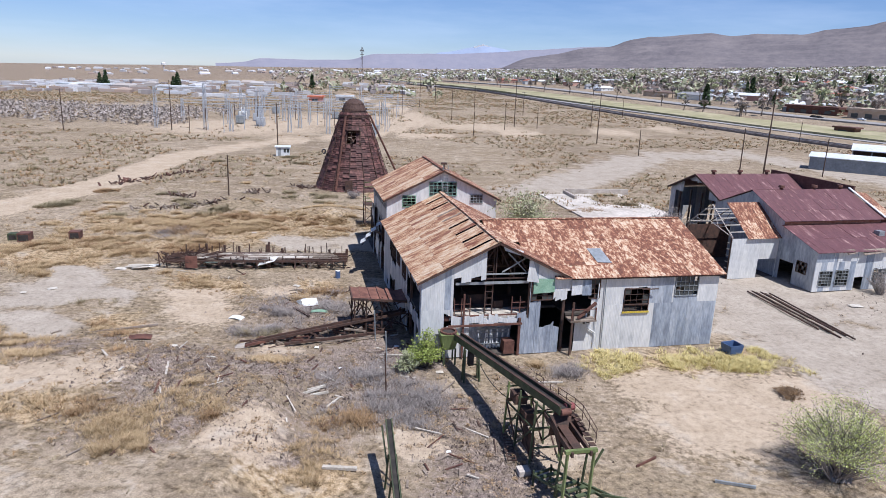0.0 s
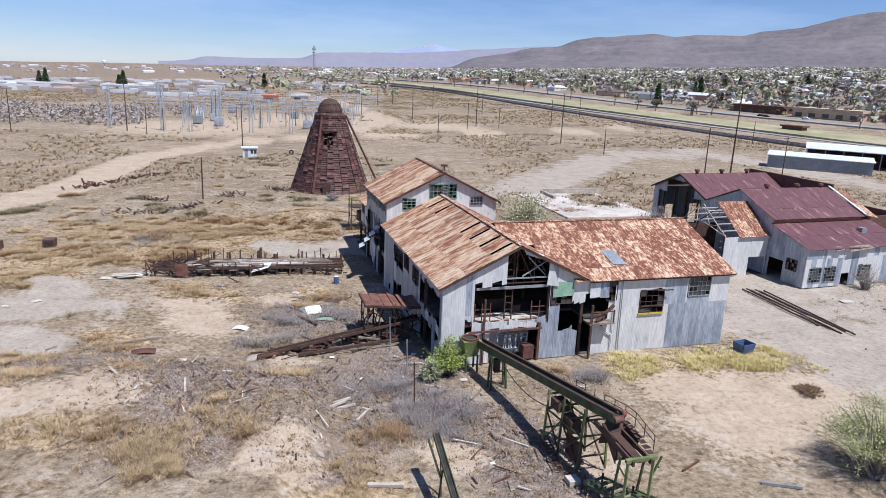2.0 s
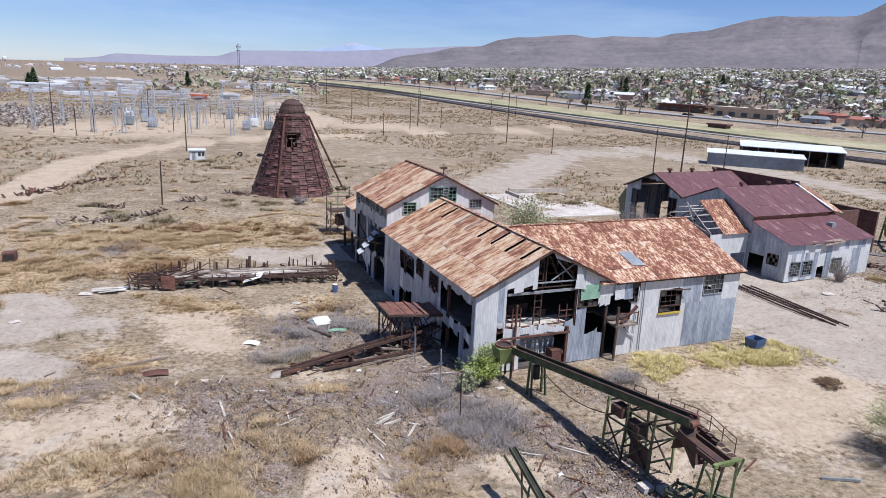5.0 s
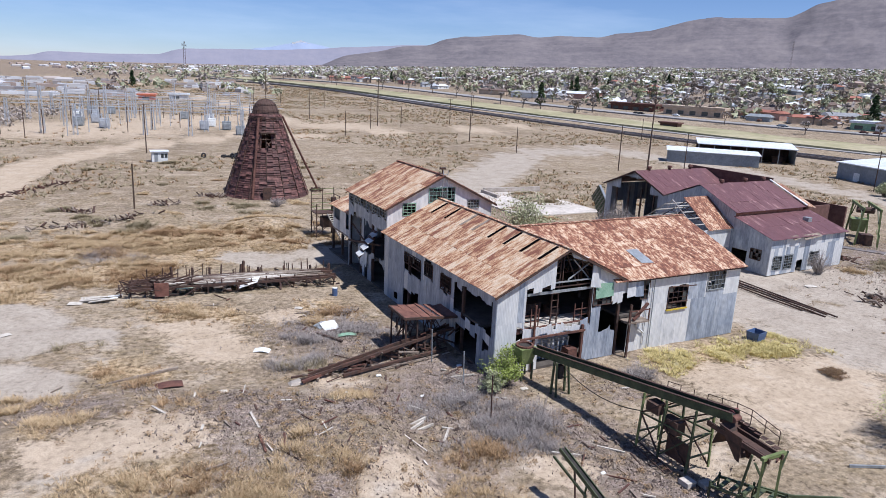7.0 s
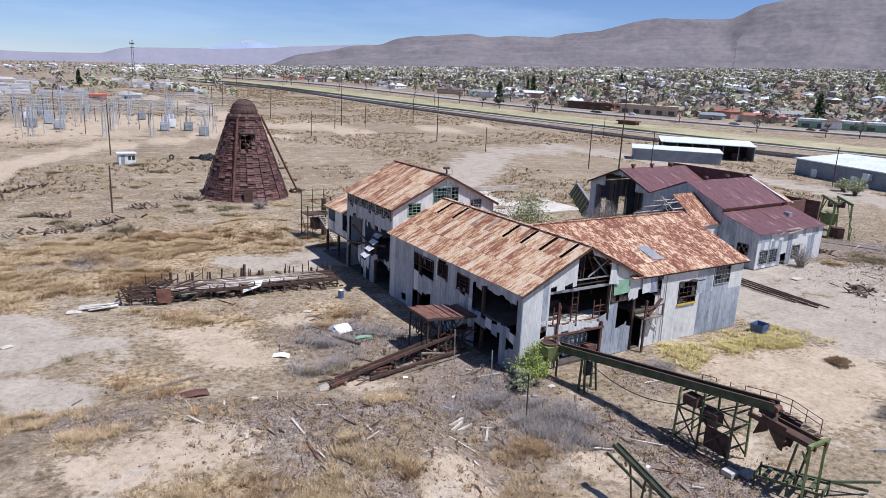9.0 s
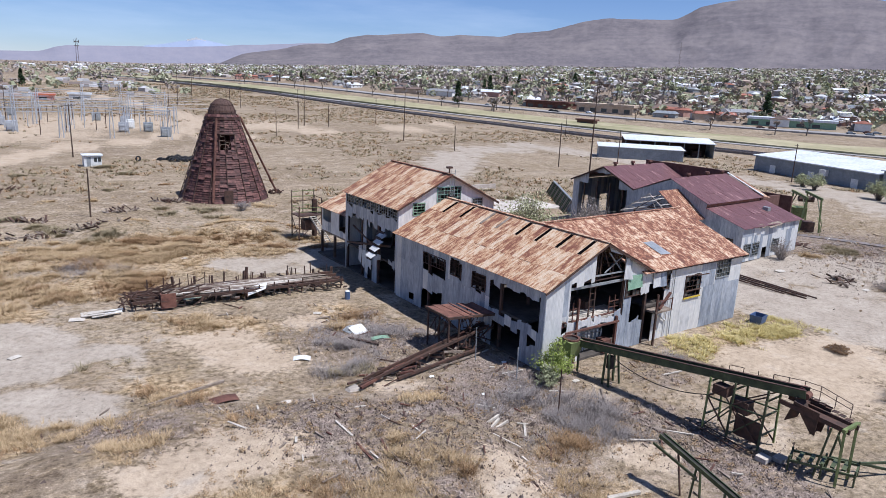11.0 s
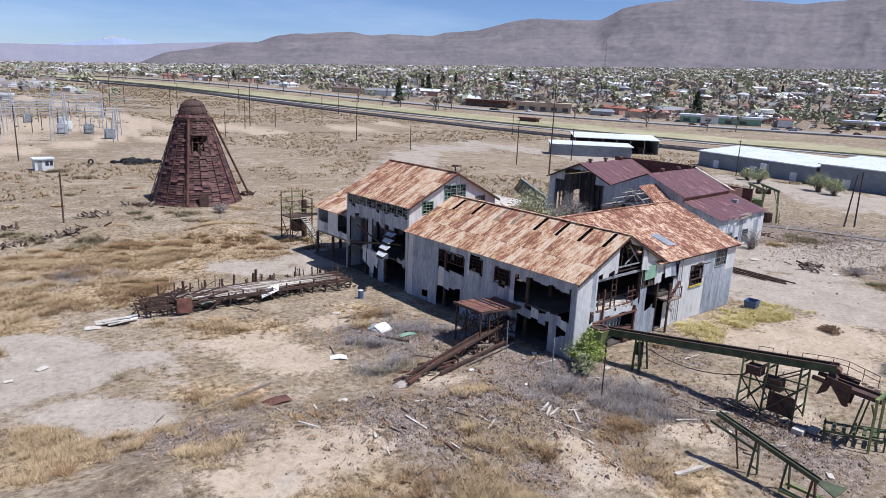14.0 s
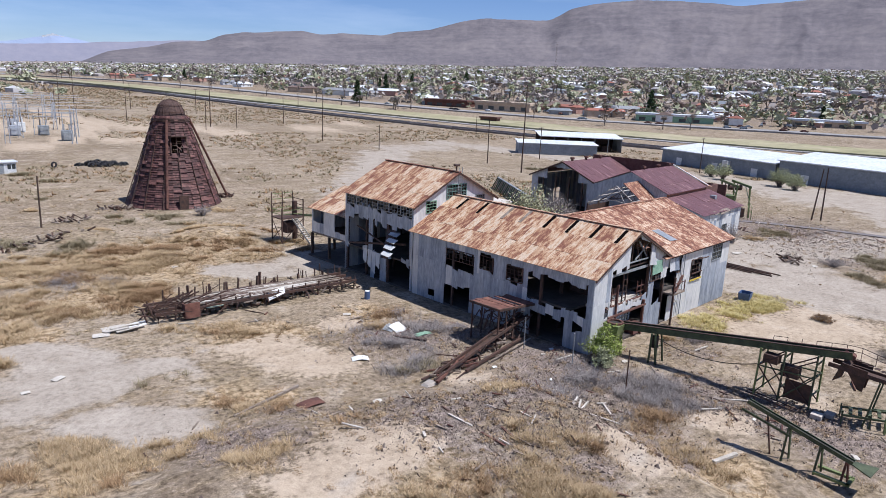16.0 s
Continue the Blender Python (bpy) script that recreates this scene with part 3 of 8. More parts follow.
def window(parent, p0, dirv, w, z0, z1, cols=4, rows=4, mat=M_GREY, glass=0.5, frame_w=0.07, sill=None):
    """A steel window in a wall: frame, glazing bars and what is left of the panes."""
    p0 = Vector((*p0, 0))
    d = Vector((*dirv, 0)).normalized()
    n = Vector((d.y, -d.x, 0)) * 0.03
    at = lambda s, z: p0 + d * s + n + Vector((0, 0, z))
    fr = Shape()
    for s in (0, w):
        fr.beam(at(s, z0), at(s, z1), frame_w)
    for z in (z0, z1):
        fr.beam(at(0, z), at(w, z), frame_w)
    for i in range(1, cols):
        fr.beam(at(w * i / cols, z0), at(w * i / cols, z1), 0.035)
    for j in range(1, rows):
        fr.beam(at(0, z0 + (z1 - z0) * j / rows), at(w, z0 + (z1 - z0) * j / rows), 0.035)
    f = part("window_frame", fr, mat, parent)
    for i in range(cols):
        for j in range(rows):
            if RND.random() < glass:
                a, b = z0 + (z1 - z0) * j / rows, z0 + (z1 - z0) * (j + 1) / rows
                u, v = w * i / cols, w * (i + 1) / cols
                part("pane", Shape().slab([at(u, a) - n, at(v, a) - n, at(v, b) - n, at(u, b) - n], 0.008), M_GLASS, f)
    if sill:
        part("window_sill", Shape().beam(at(-0.1, z0 - 0.06) + n, at(w + 0.1, z0 - 0.06) + n, 0.14), sill, f, "yellow painted sill")
    return f


# ---- the front mill building: gabled hall and side wing ----
MILL = pose(-1.06, 50.02, 0, 0, 0, 12.4)
HALL_W, HALL_L, EAVE, RIDGE = 12.2, 21.4, 6.65, 9.65
WING_L, WING_D = 26.1, 16.0
hall = thing("mill_hall", MILL, "abandoned two-storey corrugated mill hall with rusted gabled roof and torn walls", "building")
wing = thing("mill_wing", MILL, "corrugated mill wing with rusted roof beside the hall", "building")


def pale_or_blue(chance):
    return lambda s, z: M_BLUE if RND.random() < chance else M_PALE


front_open = [(5.2, 8.75, 6.2, 9.55), (2.6, 9.0, 3.45, 6.5), (9.05, 11.0, 4.6, 6.35), (9.95, 12.2, 2.45, 4.45), (4.0, 8.3, -0.2, 2.7), (1.9, 2.5, 2.5, 3.6), (11.7, 12.2, -0.2, 2.45)]
wall_sheets(hall, (0, 0), (HALL_W, 0), 0, Gable(EAVE - 0.08, RIDGE - 0.08, 6.1, HALL_W), front_open, lambda s, z: M_BLUE if z < 2 and s > 8 else (M_BLUE if RND.random() < 0.12 else M_PALE), ragged=0.22, seam=4.1)
wing_open = [(0, 2.2, 2.45, 5.3), (1.85, 2.9, 4.6, 6.3), (0, 0.9, -0.2, 2.45), (5.1, 7.45, 3.3, 5.4), (9.75, 12.0, 4.55, 6.35)]
wall_sheets(wing, (HALL_W, 0), (WING_L, 0), 0, flat(EAVE - 0.05), wing_open, lambda s, z: M_BLUE if (z < 0.5 and s > 8) or (3.8 < z < 4.3 and 7 < s < 9.4) else M_PALE, ragged=0.06, seam=4.0)
side_open = [(HALL_L - 6.7, HALL_L - 0.6, 3.1, 5.55), (HALL_L - 9.1, HALL_L - 7.2, 4.3, 5.75), (HALL_L - 12.3, HALL_L - 10.6, 4.6, 5.95), (HALL_L - 16.7, HALL_L - 13.0, 3.9, 5.75), (HALL_L - 16.8, HALL_L - 13.4, -0.2, 2.1), (HALL_L - 6.2, HALL_L - 2.6, -0.2, 2.3), (HALL_L - 1.8, HALL_L - 0.8, 1.55, 2.35), (HALL_L - 19.0, HALL_L - 18.1, 0.2, 1.2)]
# nearly all sheets blue-grey: the shade on this side is put into the colour
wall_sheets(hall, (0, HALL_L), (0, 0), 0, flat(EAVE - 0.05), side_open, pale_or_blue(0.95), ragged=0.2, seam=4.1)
wall_sheets(hall, (HALL_W, WING_D), (HALL_W, HALL_L), 0, flat(EAVE - 0.05), [(1, 3, 1, 3)], pale_or_blue(0.3))
wall_sheets(hall, (HALL_W, HALL_L), (0, HALL_L), 0, Gable(EAVE - 0.08, RIDGE - 0.08, 6.1, HALL_W), [(2, 10, 0, 3.0)], pale_or_blue(0.3))
wall_sheets(wing, (WING_L, 0), (WING_L, WING_D), 0, Gable(EAVE - 0.08, RIDGE - 0.18, 8.0, WING_D), [(3, 5, 4, 5.6), (10, 12, 4, 5.6), (6, 9, -0.1, 3)], pale_or_blue(0.3))
wall_sheets(wing, (WING_L, WING_D), (HALL_W, WING_D), 0, flat(EAVE - 0.05), [(2, 4, 4, 5.6), (6, 8, 4, 5.6), (10, 12, 0, 2.6)], pale_or_blue(0.3))

# roofs
OV = 0.35
hz = lambda u: RIDGE - (RIDGE - EAVE) * abs(u - 6.1) / 6.1
roof_sheets(hall, (-OV, HALL_L + OV, hz(-OV)), (-OV, -OV, hz(-OV)), (6.1, -OV, RIDGE), (6.1, HALL_L + OV, RIDGE), M_RUST_TAN, rows=3, skip=())
roof_sheets(hall, (HALL_W + OV, -OV, hz(HALL_W + OV)), (HALL_W + OV, HALL_L + OV, hz(HALL_W + OV)), (6.1, HALL_L + OV, RIDGE), (6.1, -OV, RIDGE), M_RUST, rows=3, limit=lambda s, r: s > 0.74 or s * 22 < 8.2 * r + 0.6 or s * 22 > 16 - 8.2 * r)
wz = lambda v: RIDGE - 0.1 - (RIDGE - EAVE - 0.05) * abs(v - 8.0) / 8.0
roof_sheets(wing, (6.1, -OV, wz(-OV)), (WING_L + OV, -OV, wz(-OV)), (WING_L + OV, 8.0, RIDGE - 0.1), (6.1, 8.0, RIDGE - 0.1), M_RUST, rows=5, limit=lambda s, r: s * 20.35 > 6.1 * (1 - r) - 0.2, lift=0.02)
roof_sheets(wing, (WING_L + OV, WING_D + OV, wz(WING_D + OV)), (6.1, WING_D + OV, wz(WING_D + OV)), (6.1, 8.0, RIDGE - 0.1), (WING_L + OV, 8.0, RIDGE - 0.1), M_RUST, rows=4, limit=lambda s, r: (1 - s) * 20.35 > 6.1 * (1 - r) - 0.2, lift=0.02)

# ---- the tall building behind ----
TALL0, TALL1, T_EAVE, T_RIDGE = 21.7, 33.0, 9.0, 12.05
tall = thing("tall_mill_building", MILL, "taller corrugated mill building with tan rusted gabled roof and open side", "building")
wall_sheets(tall, (0.2, TALL0), (12.5, TALL0), 0, Gable(T_EAVE - 0.08, T_RIDGE - 0.08, 6.15, 12.3), [(4.6, 7.7, 9.2, 10.8), (1.7, 3.2, 8.0, 9.3), (9.2, 10.7, 8.4, 9.4)], lambda s, z: M_PALE, seam=5.5)
# blue-grey share set high to paint this side's shade
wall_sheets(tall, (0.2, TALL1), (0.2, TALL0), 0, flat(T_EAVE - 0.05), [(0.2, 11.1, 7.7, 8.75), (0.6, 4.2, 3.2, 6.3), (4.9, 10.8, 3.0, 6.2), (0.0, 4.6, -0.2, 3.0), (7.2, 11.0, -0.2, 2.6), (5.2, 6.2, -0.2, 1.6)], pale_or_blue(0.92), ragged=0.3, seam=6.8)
wall_sheets(tall, (12.5, TALL0), (12.5, TALL1), 0, flat(T_EAVE - 0.05), [(2, 4, 5, 7)], pale_or_blue(0.3))
wall_sheets(tall, (12.5, TALL1), (0.2, TALL1), 0, Gable(T_EAVE - 0.08, T_RIDGE - 0.08, 6.15, 12.3), [], pale_or_blue(0.3))
tz = lambda u: T_RIDGE - (T_RIDGE - T_EAVE) * abs(u - 6.35) / 6.15
roof_sheets(tall, (-0.15, TALL1 + 0.3, tz(-0.15)), (-0.15, TALL0 - 0.4, tz(-0.15)), (6.35, TALL0 - 0.4, T_RIDGE), (6.35, TALL1 + 0.3, T_RIDGE), M_RUST_TAN, rows=3)
roof_sheets(tall, (12.85, TALL0 - 0.4, tz(12.85)), (12.85, TALL1 + 0.3, tz(12.85)), (6.35, TALL1 + 0.3, T_RIDGE), (6.35, TALL0 - 0.4, T_RIDGE), M_RUST, rows=3)
# lower lean-to on posts
lean = thing("mill_lean_to", MILL, "low corrugated lean-to on timber posts at the end of the mill", "building")
wall_sheets(lean, (0.9, 40.6), (0.9, 33.0), 2.9, flat(5.9), [(4.6, 6.8, 3.6, 5.6), (0.3, 2.4, 4.2, 5.9)], pale_or_blue(0.4), ragged=0.1)
wall_sheets(lean, (11.0, 40.6), (0.9, 40.6), 2.9, Gable(5.9, 7.9, 5.0, 10.1), [], pale_or_blue(0.4))
wall_sheets(lean, (11.0, 33.0), (11.0, 40.6), 0, flat(5.9), [], pale_or_blue(0.4))
roof_sheets(lean, (0.5, 40.9, 5.8), (0.5, 33.1, 5.8), (6.0, 33.1, 8.0), (6.0, 40.9, 8.0), M_RUST_TAN, rows=2)
roof_sheets(lean, (11.4, 33.1, 5.8), (11.4, 40.9, 5.8), (6.0, 40.9, 8.0), (6.0, 33.1, 8.0), M_RUST, rows=2)
part("floor_deck", Shape().box(0.9, 11, 33.05, 40.6, 2.7, 2.9), M_WOOD, lean)
for u in (0.9, 4.2, 7.6, 11.0):
    for v in (33.4, 37.0, 40.5):
        part("post", Shape().box(u - 0.13, u + 0.13, v - 0.13, v + 0.13, 0, 2.72), M_POLE, lean)

# ---- the burner ----
BX, BY = -16.6, 131.0
burner = thing("teepee_burner", pose(BX, BY, 0), "conical rust-brown steel wood-waste burner with domed screen cap", "burner")


def burner_r(z):
    return 7.3 - 4.75 * (z / 14.2) ** 0.93


NB = 30
rows_b = 38
door_cells = {(a, r) for a in (0, 1) for r in range(23, 30)}
for r in range(rows_b):
    z0, z1 = 14.2 * r / rows_b, 14.2 * (r + 1) / rows_b + 0.05
    ra, rb = burner_r(z0), burner_r(min(z1, 14.2))
    sh = Shape()
    h, wa, wb = z1 - z0, ra * math.tan(math.pi / NB) * 1.02, rb * math.tan(math.pi / NB) * 1.02
    sh.hexa([(-wa, 0, 0), (wa, 0, 0), (wa, 0.06, 0), (-wa, 0.06, 0), (-wb, ra - rb, h), (wb, ra - rb, h), (wb, ra - rb + 0.06, h), (-wb, ra - rb + 0.06, h)])
    me = sh.mesh("plate", M_BURNER)
    for k in range(NB):
        if (k, r) in door_cells:
            continue
        ang = 2 * math.pi * k / NB - 0.10
        o = part("plate", me, M_BURNER, burner)
        rr = ra + 0.05 + RND.uniform(-0.02, 0.03) + (RND.uniform(0.06, 0.2) if RND.random() < 0.2 else 0)
        o.matrix_local = pose(0, 0, z0 + RND.uniform(-0.03, 0.03), 0, 0, math.degrees(ang)) @ pose(0, -rr, 0, RND.uniform(-22, -9), RND.uniform(-2.2, 2.2), RND.uniform(-1.5, 1.5))

# burner dome, ribs, door and pipes
BH = 14.2
dome = Shape()
ND, RD = 28, 7
for j in range(RD):
    a0, a1 = math.pi / 2 * j / RD, math.pi / 2 * (j + 1) / RD
    for k in range(ND):
        t0, t1 = 2 * math.pi * k / ND, 2 * math.pi * (k + 1) / ND
        q = [(2.34 * math.cos(a) ** 0.8 * math.cos(t), 2.34 * math.cos(a) ** 0.8 * math.sin(t), BH - 0.7 + 3.2 * math.sin(a)) for a, t in ((a0, t0), (a0, t1), (a1, t1), (a1 - 1e-6, t0))]
        dome.face(q if j < RD - 1 else q[:3])
part("dome_screen", dome, simple("dome_mesh", (0.06, 0.032, 0.026), (0.11, 0.062, 0.048), 3.0, 0.85), burner, "domed rusted spark screen")
hoops = Shape()
for z, r in ((BH - 0.75, 2.95), (BH - 0.55, 2.8), (BH + 0.6, 2.42), (BH + 1.6, 1.9)):
    for k in range(ND):
        t0, t1 = 2 * math.pi * k / ND, 2 * math.pi * (k + 1) / ND
        hoops.beam((r * math.cos(t0), r * math.sin(t0), z), (r * math.cos(t1), r * math.sin(t1), z), 0.14 if z < BH else 0.07)
for k in range(14):
    t = 2 * math.pi * k / 14
    pts = [(2.38 * math.cos(a) ** 0.8 * math.cos(t), 2.38 * math.cos(a) ** 0.8 * math.sin(t), BH - 0.7 + 3.24 * math.sin(a)) for a in (0, 0.4, 0.8, 1.2, 1.5)]
    for p, q in zip(pts, pts[1:]):
        hoops.beam(p, q, 0.06)
part("dome_ribs", hoops, M_DARK, burner)
for k in range(15):
    t = 2 * math.pi * k / 15 + 0.1
    part("rib", Shape().beam((7.48 * math.cos(t), 7.42 * math.sin(t), 0), (2.75 * math.cos(t), 2.75 * math.sin(t), BH - 0.7), 0.10, 0.12), M_DARK, burner)
for z in (1.9, 4.0, 6.0, 8.0, 10.0, 12.0):
    r = burner_r(z) + 0.13
    ring = Shape()
    for k in range(40):
        t0, t1 = 2 * math.pi * k / 40, 2 * math.pi * (k + 1) / 40
        ring.beam((r * math.cos(t0), r * math.sin(t0), z), (r * math.cos(t1), r * math.sin(t1), z), 0.04, 0.06)
    part("hoop", ring, M_DARK, burner)
part("duct", Shape().rod((-2.5, -6.9, 0.1), (-1.2, -3.0, BH - 0.6), 0.22), M_REDRUST, burner, "rusted pipe up the side")
part("duct", Shape().rod((9.3, 2.2, 0.3), (2.9, 0.2, BH - 0.4), 0.2), M_REDRUST, burner, "leaning pipe from cap to ground")
doorf = Shape()
for a in (-0.2, 0.38):
    r0, r1 = burner_r(8.4) + 0.1, burner_r(11.1) + 0.1
    doorf.beam((r0 * math.sin(a - 0.02), -r0 * math.cos(a), 8.4), (r1 * math.sin(a * 1.2), -r1 * math.cos(a), 11.1), 0.16)
doorf.box(-0.85, 1.6, -burner_r(11.1) - 0.7, -burner_r(11.1) + 0.3, 11.05, 11.2)
part("door_frame", doorf, M_DARK, burner)
part("chute_wreck", Shape().beam((0.1, -burner_r(9) - 0.5, 8.7), (0.9, -burner_r(9) + 0.6, 9.8), 0.12).beam((0.5, -burner_r(9) - 0.7, 8.9), (0.2, -burner_r(9) + 0.5, 9.4), 0.2).beam((-0.2, -burner_r(7) - 0.1, 4.2), (0.3, -burner_r(9) - 0.1, 8.7), 0.12), M_DARK, burner)
part("doorway_plate", Shape().box(-0.7, 0.7, -7.45, -7.2, 0, 2.2), M_DARK, burner)
junk = thing("scrap_heap", pose(9.0 + BX, 2.0 + BY, land(9.0 + BX, 2.0 + BY)), "small heap of rusted pipe ends beside the burner", "scrap")
sh = Shape()
for _ in range(16):
    x, y = RND.uniform(-1.4, 1.4), RND.uniform(-1, 1)
    sh.beam((x, y, 0.1), (x + RND.uniform(-1, 1), y + RND.uniform(-1, 1), RND.uniform(0.1, 0.7)), RND.uniform(0.08, 0.3))
part("pipe_ends", sh, M_DARK, junk)

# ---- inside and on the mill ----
# floors behind the openings are coloured dark for the interior shade
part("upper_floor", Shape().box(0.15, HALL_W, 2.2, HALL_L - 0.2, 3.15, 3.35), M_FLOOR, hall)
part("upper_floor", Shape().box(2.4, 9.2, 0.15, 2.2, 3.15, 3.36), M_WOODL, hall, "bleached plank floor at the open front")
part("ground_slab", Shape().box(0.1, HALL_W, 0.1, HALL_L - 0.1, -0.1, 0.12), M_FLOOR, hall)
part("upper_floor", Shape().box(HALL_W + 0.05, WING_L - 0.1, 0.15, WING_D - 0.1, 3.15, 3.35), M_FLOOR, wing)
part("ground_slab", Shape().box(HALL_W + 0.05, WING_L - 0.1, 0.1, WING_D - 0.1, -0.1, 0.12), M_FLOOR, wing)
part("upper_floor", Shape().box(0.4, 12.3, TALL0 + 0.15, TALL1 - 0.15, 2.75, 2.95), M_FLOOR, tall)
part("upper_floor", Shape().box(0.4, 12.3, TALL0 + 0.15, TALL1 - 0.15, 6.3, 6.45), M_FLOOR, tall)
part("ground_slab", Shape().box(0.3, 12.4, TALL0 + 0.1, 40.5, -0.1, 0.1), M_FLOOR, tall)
for u in (0.2, 3.2, 9.0, 12.0):
    for v in (0.2, 5.3, 10.5, 15.8, 21.0):
        if (u, v) != (3.2, 0.2):
            part("post", Shape().box(u - 0.11, u + 0.11, v - 0.11, v + 0.11, 0, EAVE - 0.1), M_DARK, hall)
for u in (16.9, 21.6, 25.8):
    for v in (0.3, 5.3, 10.6, 15.7):
        part("post", Shape().box(u - 0.1, u + 0.1, v - 0.1, v + 0.1, 0, EAVE - 0.1), M_DARK, wing)
for u in (0.4, 4.4, 8.4, 12.3):
    for v in (TALL0 + 0.3, TALL0 + 4, TALL0 + 7.6, TALL1 - 0.3):
        part("post", Shape().box(u - 0.12, u + 0.12, v - 0.12, v + 0.12, 0, T_EAVE - 0.1), M_DARK, tall)


def truss(parent, v, w, eave, ridge, mat=M_DARK, u0=0.0, t=0.12):
    sh = Shape()
    h = w / 2
    top = lambda s: eave + (ridge - eave) * (1 - abs(s - h) / h) - 0.22
    sh.beam((u0 + 0.1, v, eave - 0.15), (u0 + w - 0.1, v, eave - 0.15), t)
    for s0, s1 in ((0.1, h), (w - 0.1, h)):
        sh.beam((u0 + s0, v, top(s0)), (u0 + s1, v, top(s1)), t)
    for i in range(1, 8):
        s = w * i / 8
        sh.beam((u0 + s, v, eave - 0.15), (u0 + s, v, top(s)), t * 0.7)
        if i < 7:
            s2 = w * (i + 1) / 8
            a, b = (eave - 0.15, top(s2)) if i < 4 else (top(s), eave - 0.15)
            sh.beam((u0 + s, v, a), (u0 + s2, v, b), t * 0.6)
    return part("roof_truss", sh, mat, parent)


for v in (0.35, 3.6, 7.2, 10.8, 14.4, 18.0, 21.0):
    truss(hall, v, HALL_W, EAVE, RIDGE)
for v in (22.2, 25.5, 29.0, 32.5):
    truss(tall, v, 12.3, T_EAVE, T_RIDGE, u0=0.2)
for i in range(1, 7):
    for side in (-1, 1):
        u = 6.1 + side * 6.1 * i / 6.5
        part("purlin", Shape().beam((u, 0, hz(u) - 0.13), (u, HALL_L, hz(u) - 0.13), 0.08, 0.14), M_WOOD, hall)
# ladders, pipes and landings in the front openings
sh = Shape()
for u in (5.35, 5.95):
    sh.beam((u, 0.5, 3.4), (u, 0.5, 9.0), 0.09)
for z in np.arange(3.7, 8.9, 0.55):
    sh.beam((5.35, 0.5, z), (5.95, 0.5, z), 0.05)
part("ladder", sh, M_DARK, hall)
part("steel_beam", Shape().beam((2.0, 0.3, 3.25), (9.2, 0.3, 3.25), 0.2, 0.36), M_REDRUST, hall, "red-rusted floor beam")
part("steel_beam", Shape().beam((2.2, -0.2, 2.75), (8.4, -0.2, 2.75), 0.12, 0.16), M_REDRUST, hall, "red-rusted floor beam")
part("steel_post", Shape().box(8.1, 8.3, -0.2, 0.0, 0, 3.2), M_REDRUST, hall, "red-rusted post")
part("steel_post", Shape().box(3.4, 3.54, -0.2, -0.06, 0, 5.4), M_REDRUST, hall, "red-rusted post")
part("steel_beam", Shape().beam((2.8, 0.25, 6.15), (9.0, 0.25, 6.15), 0.12, 0.2), M_GREY, hall)
part("steel_beam", Shape().beam((5.2, 0.2, 6.9), (8.8, 0.2, 6.9), 0.1), M_GREY, hall)
part("brace", Shape().beam((6.6, 0.3, 7.0), (8.6, 0.3, 8.2), 0.09).beam((8.6, 0.3, 7.0), (7.0, 0.3, 8.6), 0.09), M_GREY, hall)
for z in (3.9, 4.4):
    for a, b in ((2.8, 4.1), (7.6, 9.0)):
        part("guard_rail", Shape().beam((a, 0.35, z), (b, 0.35, z), 0.06), M_REDRUST, hall)
for u in (2.8, 3.4, 4.1, 7.6, 8.3, 9.0):
    part("rail_post", Shape().beam((u, 0.35, 3.3), (u, 0.35, 4.9), 0.07), M_REDRUST, hall)
# added dark panel that blocks light across the upper storey
part("rear_partition", Shape().box(0.3, 12.0, 11.0, 11.1, 3.35, 6.4), M_DARK, hall)
part("inner_panel", Shape().box(4.1, 8.0, 1.4, 1.5, 0.1, 2.6), M_BLUE, hall)
for i in range(9):
    u = 5.3 + 0.28 * i
    part("rack_pipe", Shape().beam((u, 0.9, 0.3), (u + RND.uniform(-0.3, 0.3), 0.9, 1.9), 0.09), M_WHITE, hall)
for z in (0.7, 1.2, 1.7, 2.0):
    part("rack_bar", Shape().beam((5.0, 0.85, z), (7.6, 0.85, z), 0.07), M_GREY, hall)
part("machinery", Shape().box(7.0, 7.9, -0.1, 0.8, 0.12, 1.2), M_REDRUST, hall, "red-rusted cabinet")
part("machinery", Shape().box(4.6, 6.4, 3.2, 5.4, 3.35, 4.2).box(6.6, 7.4, 2.0, 3.2, 3.35, 4.0), M_DARK, hall)
# hanging and torn sheets
part("loose_sheet", Shape().slab([(9.2, -0.16, 5.25), (11.0, -0.2, 5.35), (11.0, -0.08, 6.45), (9.2, -0.06, 6.5)], 0.02), M_TEAL, hall, "faded green hanging cloth")
part("loose_sheet", Shape().slab([(12.5, -0.2, 5.0), (13.4, -0.25, 5.1), (13.4, -0.08, 6.4), (12.5, -0.06, 6.4)], 0.02), M_PALE, wing)
part("loose_sheet", Shape().slab([(13.45, -0.1, 4.95), (14.2, -0.3, 5.0), (14.2, -0.1, 6.4), (13.45, -0.06, 6.4)], 0.02), M_BLUE, wing)
part("loose_sheet", Shape().slab([(8.6, -0.1, 6.3), (9.6, -0.25, 6.2), (9.0, -0.1, 8.1), (8.75, -0.06, 8.0)], 0.02), M_PALE, hall)
part("loose_sheet", Shape().slab([(6.6, -0.15, 8.9), (7.9, -0.25, 8.5), (8.2, -0.1, 8.8), (6.4, -0.08, 9.4)], 0.02), M_PALE, hall)
part("landing", Shape().box(12.3, 14.6, -0.9, 0.3, 2.9, 3.05), M_WOOD, wing)
